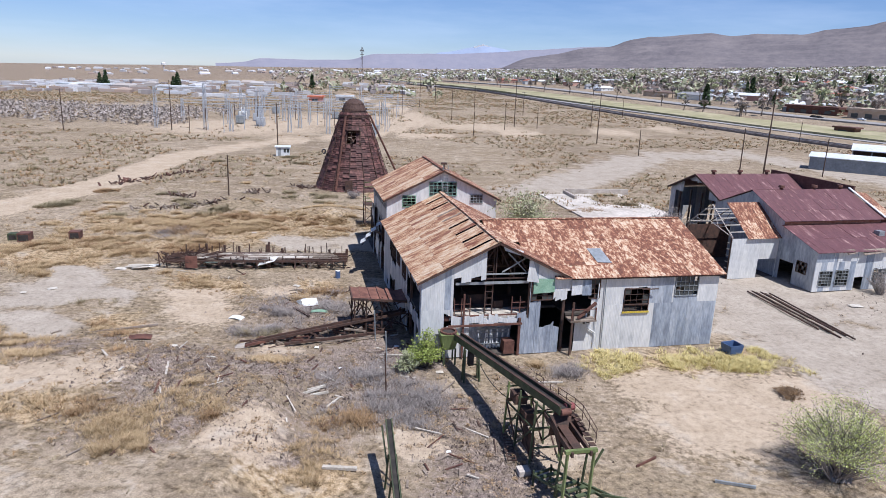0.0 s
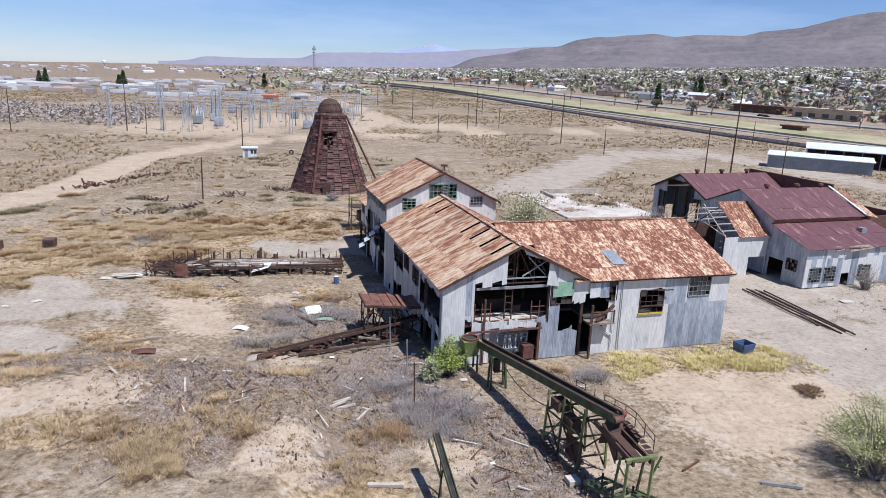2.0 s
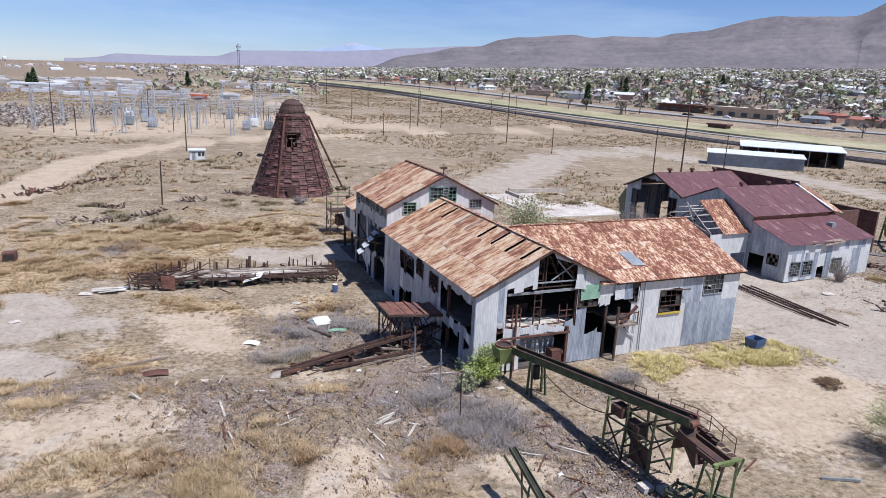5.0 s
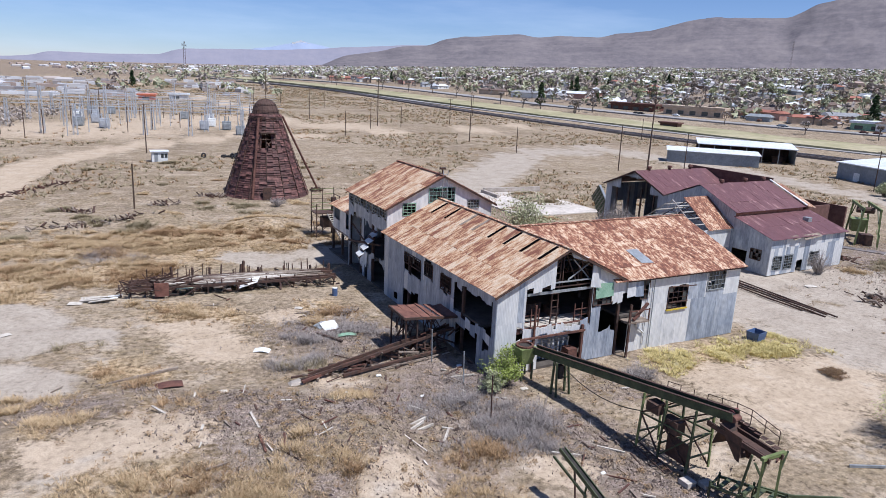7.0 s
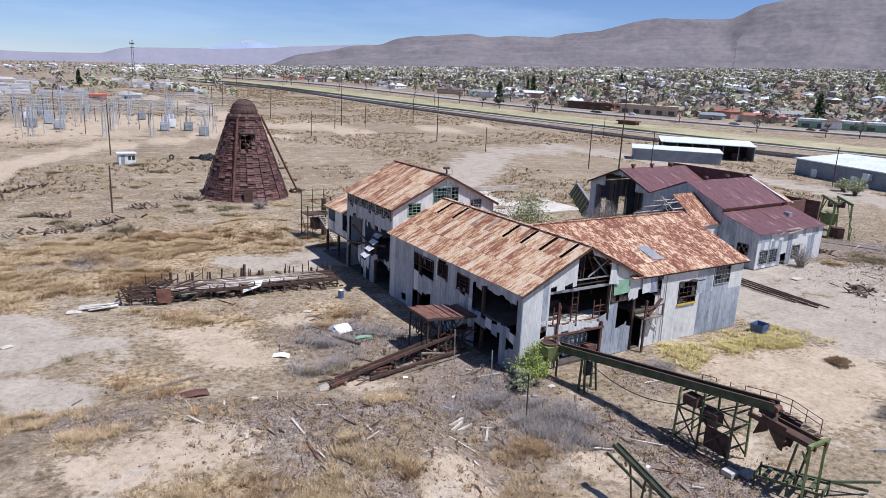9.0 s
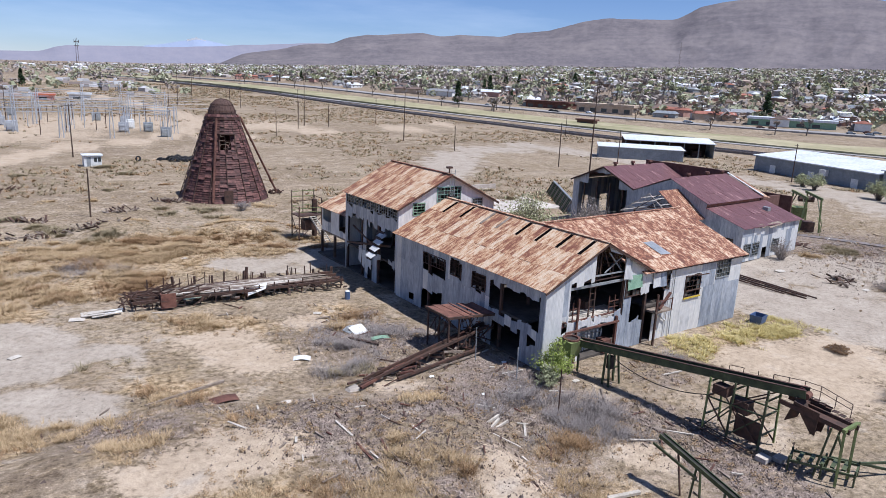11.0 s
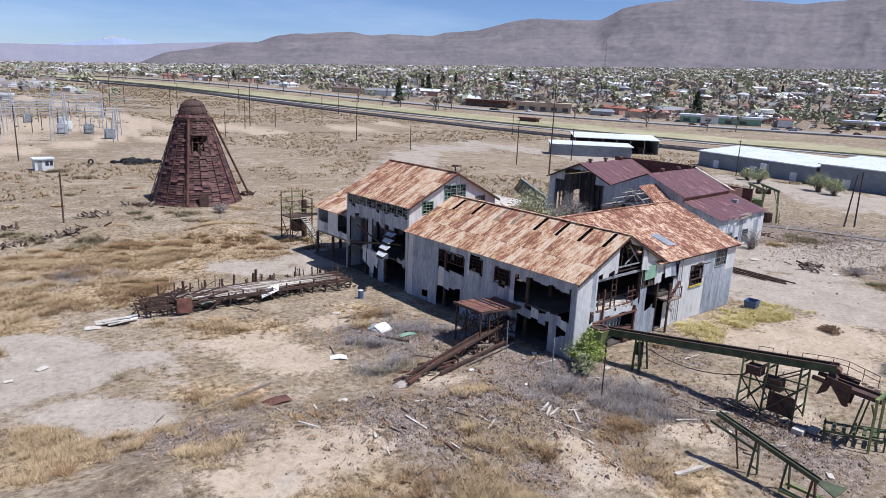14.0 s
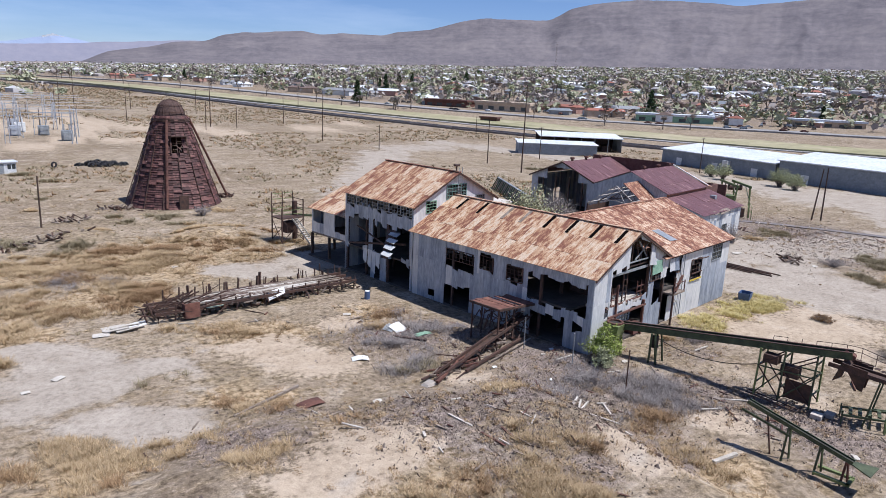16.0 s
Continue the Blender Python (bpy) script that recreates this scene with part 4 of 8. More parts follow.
part("landing_rail", Shape().beam((12.4, -0.85, 3.0), (12.4, -0.85, 4.1), 0.08).beam((14.5, -0.85, 3.0), (14.5, -0.85, 4.1), 0.08).beam((12.4, -0.85, 4.0), (14.5, -0.85, 4.0), 0.07).beam((13.0, -0.7, 3.2), (14.6, -0.5, 4.4), 0.2), M_REDRUST, wing)
part("landing_post", Shape().beam((12.5, -0.8, 0), (12.5, -0.8, 4.6), 0.16), M_DARK, wing)
part("pipe", Shape().rod((14.9, -0.12, 0.5), (14.9, -0.12, 6.0), 0.05, n=6).rod((14.9, -0.12, 1.6), (14.0, -0.12, 2.2), 0.06, n=6).rod((14.0, -0.12, 2.2), (14.0, -0.12, 3.6), 0.06, n=6), M_WHITE, wing)
part("rain_pipe", Shape().rod((15.6, -0.12, 0.2), (15.5, -0.12, 6.4), 0.045, n=6), M_GREY, wing)
window(wing, (17.35, 0), (1, 0), 2.25, 3.35, 5.35, 4, 4, M_DARK, 0.25, sill=M_YELLOW)
part("window_rail", Shape().beam((17.4, -0.14, 4.0), (19.6, -0.14, 4.0), 0.08), M_DARK, wing)
part("swung_sash", Shape().beam((18.9, -0.1, 5.3), (20.2, -0.4, 5.4), 0.08), M_DARK, wing)
window(wing, (22.0, 0), (1, 0), 2.15, 4.6, 6.3, 5, 4, M_GREY, 0.75)
window(wing, (14.1, 0), (1, 0), 0.95, 4.65, 6.25, 2, 4, M_DARK, 0.4)
window(hall, (9.1, 0), (1, 0), 1.85, 4.65, 6.2, 4, 4, M_DARK, 0.5)
for v0, w, z0, z1 in ((9.05, 1.8, 4.35, 5.7), (12.25, 1.6, 4.65, 5.9)):
    window(hall, (0, v0), (0, -1), w, z0, z1, 4, 4, M_DARK, 0.12)
window(hall, (0, 16.6), (0, -1), 3.5, 4.7, 5.7, 8, 3, M_DARK, 0.1)
window(tall, (4.85, TALL0), (1, 0), 3.0, 9.25, 10.75, 7, 4, simple("faded_green_paint", (0.17, 0.30, 0.25), (0.25, 0.39, 0.33), 2), 0.55)
window(tall, (1.95, TALL0), (1, 0), 1.4, 8.05, 9.25, 3, 4, M_TEAL, 0.3)
window(tall, (9.45, TALL0), (1, 0), 1.4, 8.45, 9.35, 4, 3, M_GREY, 0.9)
for i in range(6):
    window(tall, (0.2, TALL1 - 0.3 - 1.82 * i), (0, -1), 1.75, 7.75, 8.7, 4, 3, M_GREY, 0.45)
sh = Shape()
for u in (6.2, 6.75):
    sh.beam((u, TALL0 - 0.35, 9.2), (u, TALL0 - 0.35, 12.6), 0.05)
for z in np.arange(9.3, 12.5, 0.32):
    sh.beam((6.2, TALL0 - 0.35, z), (6.75, TALL0 - 0.35, z), 0.035)
part("wall_ladder", sh, M_GREY, tall)
part("roof_vent", Shape().rod((6.4, TALL0 + 0.2, T_RIDGE), (6.4, TALL0 + 0.2, T_RIDGE + 0.7), 0.08, n=8).box(6.1, 6.7, TALL0, TALL0 + 0.4, T_RIDGE + 0.6, T_RIDGE + 0.8), M_DARK, tall)
# broken awning on the tall building's side
part("fallen_awning", Shape().slab([(-2.3, 22.6, 3.6), (-2.1, 23.9, 3.5), (0.1, 25.4, 5.9), (0.1, 24.0, 6.0)], 0.05), M_DARK, tall)
for k in range(4):
    f = k / 4
    part("awning_sheet", Shape().slab([(-2.5 + 2.4 * f, 22.3 + 1.2 * f, 3.9 + 2.2 * f), (-2.3 + 2.4 * f, 23.8 + 1.2 * f, 3.9 + 2.2 * f), (-1.8 + 2.4 * f, 23.9 + 1.2 * f, 4.15 + 2.2 * f), (-1.9 + 2.4 * f, 22.3 + 1.2 * f, 4.2 + 2.2 * f)], 0.03), M_PALE, tall)
part("hung_beam", Shape().beam((-0.3, 31.5, 3.4), (-0.2, 22.4, 4.9), 0.2).beam((-0.4, 30.0, 5.6), (-0.6, 25.0, 4.4), 0.12), M_DARK, tall)
for v, z0, z1 in ((27.7, 0.6, 3.0), (28.4, 1.1, 3.1), (27.0, 1.3, 3.0), (29.2, 1.5, 3.1)):
    part("torn_sheet", Shape().slab([(0.02, v + 0.3, z0 + 0.3), (0.0, v - 0.3, z0), (0.1, v - 0.35, z1), (0.1, v + 0.35, z1)], 0.03), M_PALE, tall)
# roof patch, and strips on the sheets; black ones paint shade in long gaps
gap = M_VOID
for v in (0.9, 3.4, 5.9, 8.4, 11.2, 13.4, 16.6, 19.4):
    k0, k1 = 0.66, 0.95
    part("roof_gap", Shape().slab([(6.1 * k0, v + 0.16, hz(6.1 * k0) + 0.105), (6.1 * k0, v - 0.16, hz(6.1 * k0) + 0.105), (6.1 * k1, v - 0.16, hz(6.1 * k1) + 0.105), (6.1 * k1, v + 0.16, hz(6.1 * k1) + 0.105)], 0.02), gap if v not in (11.2, 13.4) else M_WOOD, hall, "dark gap where a sheet is missing")
sl = lambda v: wz(v) + 0.14
part("roof_patch", Shape().slab([(15.35, 1.5, sl(1.5)), (16.6, 1.4, sl(1.4)), (16.4, 3.4, sl(3.4)), (15.15, 3.4, sl(3.4))], 0.02), M_PATCH, wing, "bare zinc patch sheet")
ridge = Shape()
ridge.beam((6.1, -0.4, RIDGE + 0.08), (6.1, HALL_L + 0.4, RIDGE + 0.08), 0.4, 0.05)
part("ridge_cap", ridge, M_RUST, hall)
part("ridge_cap", Shape().beam((6.1, 8.0, RIDGE), (WING_L + 0.4, 8.0, RIDGE), 0.4, 0.06), M_RUST, wing)
part("ridge_cap", Shape().beam((6.35, TALL0 - 0.4, T_RIDGE + 0.08), (6.35, TALL1 + 0.3, T_RIDGE + 0.08), 0.4, 0.05), M_RUST, tall)
for a, b in (((-0.4, -0.3, hz(-0.4) - 0.1), (6.1, -0.3, RIDGE - 0.1)), ((12.2, -0.3, hz(12.2) - 0.1), (6.1, -0.3, RIDGE - 0.1))):
    part("barge_board", Shape().beam(a, b, 0.08, 0.2), M_DARK, hall)
part("barge_board", Shape().beam((12.4, -0.32, EAVE - 0.22), (WING_L + 0.3, -0.32, EAVE - 0.22), 0.08, 0.14), M_DARK, wing)
part("barge_board", Shape().beam((-0.2, TALL0 - 0.35, T_EAVE - 0.3), (6.35, TALL0 - 0.35, T_RIDGE - 0.08), 0.08, 0.2), M_DARK, tall)
part("barge_board", Shape().beam((12.9, TALL0 - 0.35, T_EAVE - 0.3), (6.35, TALL0 - 0.35, T_RIDGE - 0.08), 0.08, 0.2), M_DARK, tall)

# ---- rusted canopy and chute on the side ----
canopy = thing("rusted_canopy", MILL, "rusted steel canopy on thin legs beside the mill", "canopy")
for k in range(6):
    u0, u1 = -4.8 + 0.79 * k, -4.8 + 0.79 * (k + 1) - 0.03
    za, zb = 3.35 - 0.067 * k + RND.uniform(-0.1, 0.1), 3.28 - 0.067 * k + RND.uniform(-0.1, 0.1)
    v0, v1 = 5.7 + RND.uniform(-0.2, 0.25), 9.0 + RND.uniform(-0.3, 0.2)
    part("canopy_plate", Shape().slab([(u0, v0, za), (u1, v0 + RND.uniform(-0.1, 0.1), zb), (u1, v1, zb + RND.uniform(-0.08, 0.08)), (u0, v1, za + RND.uniform(-0.08, 0.08))], 0.06), M_CANOPY, canopy)
part("canopy_rim", Shape().beam((-4.8, 5.7, 3.3), (-4.8, 9.0, 3.3), 0.12, 0.2).beam((-4.8, 5.7, 3.3), (-0.1, 5.7, 2.9), 0.12, 0.2), M_DARK, canopy)
for u, v in ((-4.6, 5.9), (-4.6, 8.8), (-3.6, 5.9), (-3.6, 8.6), (-2.2, 6.2)):
    part("leg", Shape().beam((u, v, 0), (u, v, 3.2), 0.11), M_DARK, canopy)
for _ in range(44):
    u, v = RND.uniform(-4.6, -0.8), RND.uniform(5.8, 8.9)
    part("brace", Shape().beam((u, v, RND.uniform(0.8, 3.0)), (u + RND.uniform(-1, 1), v + RND.uniform(-1, 1), RND.uniform(0.5, 3.0)), 0.07), M_DARK, canopy)
chute = thing("fallen_conveyor", MILL, "fallen rusted conveyor lying from mill to yard", "conveyor")
for s in (-0.4, 0.4):
    part("side_rail", Shape().beam((0.5, 6.9 + s, 1.7), (-13.2 + s, 4.5 + s, 0.3), 0.1, 0.22), M_DARK, chute)
part("bed", Shape().slab([(0.5, 6.6, 1.6), (0.5, 7.2, 1.6), (-9.2, 5.6, 0.5), (-9.2, 5.0, 0.5)], 0.06), M_DARK, chute)
part("loose_beam", Shape().beam((-1, 5.6, 0.3), (-10.5, 3.9, 0.25), 0.2), M_DARK, chute)
part("loose_beam", Shape().beam((-8.2, 5.9, 0.5), (-13.6, 3.8, 0.3), 0.18, 0.2), M_REDRUST, chute)
part("loose_beam", Shape().beam((-2, 4.9, 0.2), (-7.5, 4.0, 0.2), 0.09), M_WOOD, chute)
for k in range(95):
    f = RND.random()
    u, v, z = 0.2 - 13.6 * f, 6.9 - 2.4 * f + RND.gauss(0, 0.5), 1.5 - 1.3 * f
    part("loose_bar", Shape().beam((u, v, max(0.08, z * RND.random())), (u + RND.uniform(-1.8, 1.8), v + RND.uniform(-0.7, 0.7), max(0.08, z * RND.uniform(0, 1.3))), RND.uniform(0.05, 0.16)), RND.choice((M_DARK, M_REDRUST, M_DARK, M_WOOD)), chute)
part("end_block", Shape().hexa([(-14.7, 3.7, -0.1), (-13.2, 3.9, -0.1), (-13.3, 5.0, -0.1), (-14.5, 4.8, -0.1), (-14.3, 4.0, 0.2), (-13.5, 4.1, 0.26), (-13.6, 4.7, 0.22), (-14.2, 4.6, 0.15)]), M_CONC, chute, "broken pale concrete footing")
for u in (-3, -5.5, -8):
    part("trestle", Shape().beam((u, 5.5 + (u + 3) * 0.17, 0), (u, 5.7 + (u + 3) * 0.17, 1.4 + u * 0.09), 0.1).beam((u, 7.2 + (u + 3) * 0.17, 0), (u, 7.0 + (u + 3) * 0.17, 1.4 + u * 0.09), 0.1), M_DARK, chute)

# ---- the green conveyor ----
conv = thing("green_conveyor", MILL, "long green steel conveyor rising from hopper to tower", "conveyor")
C0, C1 = Vector((2.75, -1.2, 2.35)), Vector((4.95, -17.4, 4.35))
cd = (C1 - C0).normalized()
cs = cd.cross(Vector((0, 0, 1))).normalized()
cu = cs.cross(cd)
for s in (-0.33, 0.33):
    part("side_plate", Shape().beam(C0 + cs * s, C1 + cs * s, 0.07, 0.5), M_GREEN, conv)
    part("top_flange", Shape().beam(C0 + cs * s + cu * 0.28, C1 + cs * s + cu * 0.28, 0.16, 0.04), M_DARK, conv)
part("belt", Shape().beam(C0 + cu * 0.05, C1 + cu * 0.05, 0.6, 0.04), M_BELT, conv)
part("bottom_plate", Shape().beam(C0 - cu * 0.24, C1 - cu * 0.24, 0.6, 0.05), M_DARK, conv)
hop = Shape()
hx, hy = 2.1, -0.95
hop.hexa([(hx - 0.45, hy - 0.45, 1.3), (hx + 0.45, hy - 0.45, 1.3), (hx + 0.45, hy + 0.45, 1.3), (hx - 0.45, hy + 0.45, 1.3), (hx - 0.72, hy - 0.72, 2.6), (hx + 0.72, hy - 0.72, 2.6), (hx + 0.72, hy + 0.72, 2.6), (hx - 0.72, hy + 0.72, 2.6)])
h = part("hopper", hop, M_GREENL, conv, "yellow-green tapered hopper")
rim = Shape()
for k in range(16):
    t0, t1 = 2 * math.pi * k / 16, 2 * math.pi * (k + 1) / 16
    rim.beam((hx + 0.6 * math.cos(t0), hy + 0.6 * math.sin(t0), 2.68), (hx + 0.6 * math.cos(t1), hy + 0.6 * math.sin(t1), 2.68), 0.16, 0.14)
part("hopper_rim", rim, M_REDRUST, h)
# flat dark disc on the solid hopper paints the shade of its throat
part("hopper_throat", Shape().rod((hx, hy, 2.6), (hx, hy, 2.615), 0.55, n=16), M_BELT, h)
for u, v in ((1.7, -1.4), (2.6, -1.4), (1.7, -0.5), (2.6, -0.5)):
    part("hopper_leg", Shape().beam((u, v, 0), (u, v, 1.4), 0.12), M_GREEN, conv)
at = lambda v: C0 + (C1 - C0) * ((v - C0.y) / (C1.y - C0.y))
bent = Shape()
for s in (-0.5, 0.5):
    p = at(-4.0)
    bent.beam((p.x + s * 1.2, -4.0, 0), (p.x + s, -4.0, p.z - 0.2), 0.13)
    bent.beam((p.x + s * 1.2, -4.6, 0), (p.x + s, -4.3, p.z - 0.2), 0.13)
bent.beam((3.0, -4.0, 1.2), (4.0, -4.2, 1.2), 0.1)
part("bent", bent, M_GREEN, conv)
part("belt_guard", Shape().box(2.9, 3.3, -4.3, -3.9, 1.2, 2.2), M_BELT, conv)
for v in (-12.0, -13.6, -15.6):
    p = at(v)
    for s in (-0.75, 0.75):
        part("tower_leg", Shape().beam((p.x + s * 1.25, v, 0), (p.x + s, v, p.z - 0.1), 0.11), M_GREENL if RND.random() < 0.5 else M_GREEN, conv)
    for z in (1.0, 2.3, 3.3):
        part("tie", Shape().beam((p.x - 0.9, v, z), (p.x + 0.9, v, z), 0.09), M_GREEN, conv)
for v0, v1 in ((-12.0, -13.6), (-13.6, -15.6)):
    for s in (-0.85, 0.85):
        p, q = at(v0), at(v1)
        for z0, z1 in ((0.2, 2.3), (2.3, 0.2), (2.3, 3.6)):
            part("brace", Shape().beam((p.x + s, v0, z0), (q.x + s, v1, z1), 0.08), M_GREEN if z0 != 2.3 else M_DARK, conv)
        part("tie", Shape().beam((p.x + s, v0, 2.3), (q.x + s, v1, 2.3), 0.09), M_GREEN, conv)
part("drive_box", Shape().box(3.7, 4.4, -14.6, -13.4, 1.9, 2.7).box(3.5, 4.3, -13.2, -12.2, 2.6, 3.2), M_DARK, conv)
part("shield_plate", Shape().box(3.9, 4.0, -15.6, -13.8, 0.3, 1.7), M_DARK, conv)
part("shield_plate", Shape().slab([(4.4, -16.6, 2.4), (5.3, -16.9, 2.5), (5.4, -17.3, 4.1), (4.4, -17.1, 4.1)], 0.05), M_DARK, conv)
part("head_pulley", Shape().rod(C1 - cs * 0.3 - cu * 0.1, C1 + cs * 0.3 - cu * 0.1, 0.2, n=14), M_REDRUST, conv, "red-rusted head pulley")
part("motor", Shape().rod(C1 - cs * 0.75 - cd * 0.4, C1 - cs * 0.2 - cd * 0.4, 0.22, n=10), simple("dull_red", (0.2, 0.05, 0.05), (0.28, 0.09, 0.08), 2), conv)
chu = Shape().slab([(4.2, -17.0, 3.9), (5.6, -17.2, 3.9), (5.3, -18.2, 2.2), (4.5, -18.1, 2.2)], 0.05).slab([(5.6, -17.2, 3.9), (5.7, -18.6, 3.8), (5.3, -18.4, 2.2), (5.3, -18.2, 2.2)], 0.05).slab([(4.2, -17.0, 3.9), (4.5, -18.1, 2.2), (4.4, -18.4, 2.2), (4.1, -18.6, 3.8)], 0.05)
part("discharge_chute", chu, M_DARK, conv)
# walkway with handrail
for i in range(20):
    v = -12.2 - i * 0.39
    p = at(max(v, -17.4))
    z = p.z - 0.15 if v > -17.4 else p.z - 0.15 - (abs(v) - 17.4) * 0.2
    part("tread", Shape().box(p.x + 0.5, p.x + 0.85, v - 0.17, v + 0.17, z - 0.28, z - 0.25), M_DARK, conv)
pr = None
for i in range(9):
    v = -12.2 - i * 0.92
    p = at(max(v, -17.4))
    z = p.z - 0.15 if v > -17.4 else p.z - 0.15 - (abs(v) - 17.4) * 0.2
    b = Vector((p.x + 0.9, v, z - 0.25))
    part("rail_post", Shape().beam(b, b + Vector((0, 0, 0.85)), 0.035), M_DARK, conv)
    if pr and i not in (2, 3):
        for up in (0.5, 0.85):
            part("handrail", Shape().beam(pr + Vector((0, 0, up)), b + Vector((0, 0, up)), 0.035), M_DARK, conv)
    pr = b
# lower transfer frame and end portal
for s in (-0.5, 0.55):
    part("transfer_rail", Shape().beam((4.75 + s, -16.2, 3.55), (4.75 + s, -20.3, 3.35), 0.12, 0.28), M_DARK, conv)
part("transfer_belt", Shape().beam((4.77, -17.5, 3.5), (4.77, -20.2, 3.35), 0.5, 0.06), M_DARK, conv)
for u in (4.05, 5.55):
    part("portal_leg", Shape().beam((u - 0.15, -20.2, 0), (u, -20.1, 3.5), 0.13), M_GREENL, conv)
    part("portal_leg", Shape().beam((u, -18.9, 0), (u, -19.4, 3.3), 0.1), M_GREEN, conv)
part("portal_beam", Shape().beam((3.9, -20.1, 3.45), (5.7, -20.1, 3.45), 0.2), M_GREENL, conv)
part("portal_knee", Shape().beam((4.05, -20.1, 2.4), (3.5, -20.0, 3.3), 0.09).beam((5.55, -20.1, 2.4), (6.1, -20.0, 3.4), 0.09), M_GREEN, conv)
tail = Shape()
for a, b in (((3.2, -17.8, 0.7), (4.8, -20.8, 0.7)), ((4.4, -17.4, 0.75), (6.2, -20.4, 0.75)), ((3.2, -17.8, 0.7), (4.4, -17.4, 0.75)), ((4.0, -19.3, 0.7), (5.4, -18.9, 0.75)), ((4.8, -20.8, 0.7), (6.2, -20.4, 0.75)), ((5.5, -19.0, 0.8), (8.3, -21.5, 0.3)), ((6.0, -20.5, 1.0), (8.8, -21.8, 0.9))):
    tail.beam(a, b, 0.10, 0.14)
for u, v in ((3.2, -17.8), (4.4, -17.4), (4.8, -20.8), (6.2, -20.4), (4.0, -19.3), (5.4, -18.9)):
    tail.beam((u, v, 0), (u, v, 1.0), 0.09)
for k in range(5):
    tail.beam((3.5 + 0.3 * k, -18.2 - 0.5 * k, 0.8), (4.7 + 0.3 * k, -17.9 - 0.5 * k, 0.8), 0.22, 0.1)
part("tail_frame", tail, M_GREEN, conv)
part("tail_block", Shape().box(2.8, 3.5, -16.7, -16.0, -0.1, 0.2).box(3.7, 4.5, -17.2, -16.6, -0.1, 0.15), M_CONC, conv, "concrete footing")
cable = Shape()
pr = None
for i in range(17):
    f = i / 16
    p = Vector((4.0 + 0.6 * f - 0.5, -4.1 - 7.9 * f, 1.9 + 0.3 * f - 3.0 * f * (1 - f)))
    if pr:
        cable.rod(pr, p, 0.035, n=5)
    pr = p
part("cable", cable, M_BELT, conv, "sagging black cable")
ladder2 = Shape()
for s in (0, 0.5):
    ladder2.beam((2.6 + s, -15.2, 0.05), (3.3 + s, -11.5, 0.05), 0.06)
for i in range(11):
    f = i / 10
    ladder2.beam((2.6 + 0.7 * f, -15.2 + 3.7 * f, 0.06), (3.1 + 0.7 * f, -15.2 + 3.7 * f, 0.06), 0.05)
lad = thing("fallen_ladder", MILL, "rusted ladder lying on rubble beside the tower", "ladder")
part("ladder_frame", ladder2, M_DARK, lad)

# second, broken conveyor
conv2 = thing("broken_conveyor", MILL, "broken dark green conveyor trough propped on steel frame", "conveyor")
D0, D1 = Vector((-4.5, -14.3, 2.85)), Vector((-4.85, -20.4, 1.5))
dd = (D1 - D0).normalized()
ds = dd.cross(Vector((0, 0, 1))).normalized()
for s in (-0.16, 0.16):
    part("side_plate", Shape().beam(D0 + ds * s, D1 + ds * s, 0.05, 0.24), M_GREEN, conv2)
part("bed", Shape().beam(D0, D1, 0.3, 0.05), M_BELT, conv2)
part("lower_rail", Shape().beam(D0 + Vector((-0.35, 0.2, -0.5)), D0 + (D1 - D0) * 0.45 + Vector((-0.3, 0, -0.5)), 0.08, 0.14), M_GREEN, conv2)
part("flared_end", Shape().slab([D1 + ds * -0.25, D1 + ds * 0.25, D1 + ds * 0.75 + dd * 1.1 + Vector((0, 0, 0.15)), D1 - ds * 0.75 + dd * 1.1 + Vector((0, 0, 0.15))], 0.06), M_GREEN, conv2)
for f in (0.42, 0.72, 0.95):
    p = D0 + (D1 - D0) * f
    part("prop", Shape().beam((p.x - 0.35, p.y + 0.1, 0), (p.x - 0.2, p.y, p.z - 0.1), 0.09).beam((p.x + 0.4, p.y - 0.1, 0), (p.x + 0.2, p.y, p.z - 0.1), 0.09), M_GREEN if f < 0.9 else M_REDRUST, conv2)
part("prop", Shape().beam((-4.6, -16.0, 0.0), D0 + (D1 - D0) * 0.2 + Vector((0, 0, -0.15)), 0.08), M_DARK, conv2)
part("base_frame", Shape().box(-5.4, -4.3, -20.5, -20.3, 0.2, 0.35).box(-5.4, -5.2, -20.5, -18.6, 0.2, 0.35).box(-4.4, -4.2, -20.5, -18.6, 0.2, 0.35), M_GREENL, conv2)

# ---- the right-hand group of sheds ----
SHEDS = pose(40.7, 77.5, 0, 0, 0, 15)
grey = lambda s, z: M_BLUE if RND.random() < 0.45 else M_PALE
saw = thing("purple_roof_shed", SHEDS, "corrugated shed with purple-brown metal roof and roof vents", "building")
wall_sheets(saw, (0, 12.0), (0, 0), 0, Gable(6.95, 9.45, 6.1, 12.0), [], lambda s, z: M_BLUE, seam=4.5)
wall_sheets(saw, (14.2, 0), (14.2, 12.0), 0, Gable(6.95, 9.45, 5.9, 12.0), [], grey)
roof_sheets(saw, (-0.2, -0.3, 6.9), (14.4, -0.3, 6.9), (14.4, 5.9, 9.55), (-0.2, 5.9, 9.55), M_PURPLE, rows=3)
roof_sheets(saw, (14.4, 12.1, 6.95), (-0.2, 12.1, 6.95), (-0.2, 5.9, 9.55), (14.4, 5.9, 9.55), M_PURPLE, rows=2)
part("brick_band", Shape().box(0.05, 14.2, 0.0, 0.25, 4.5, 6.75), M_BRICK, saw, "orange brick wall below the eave")
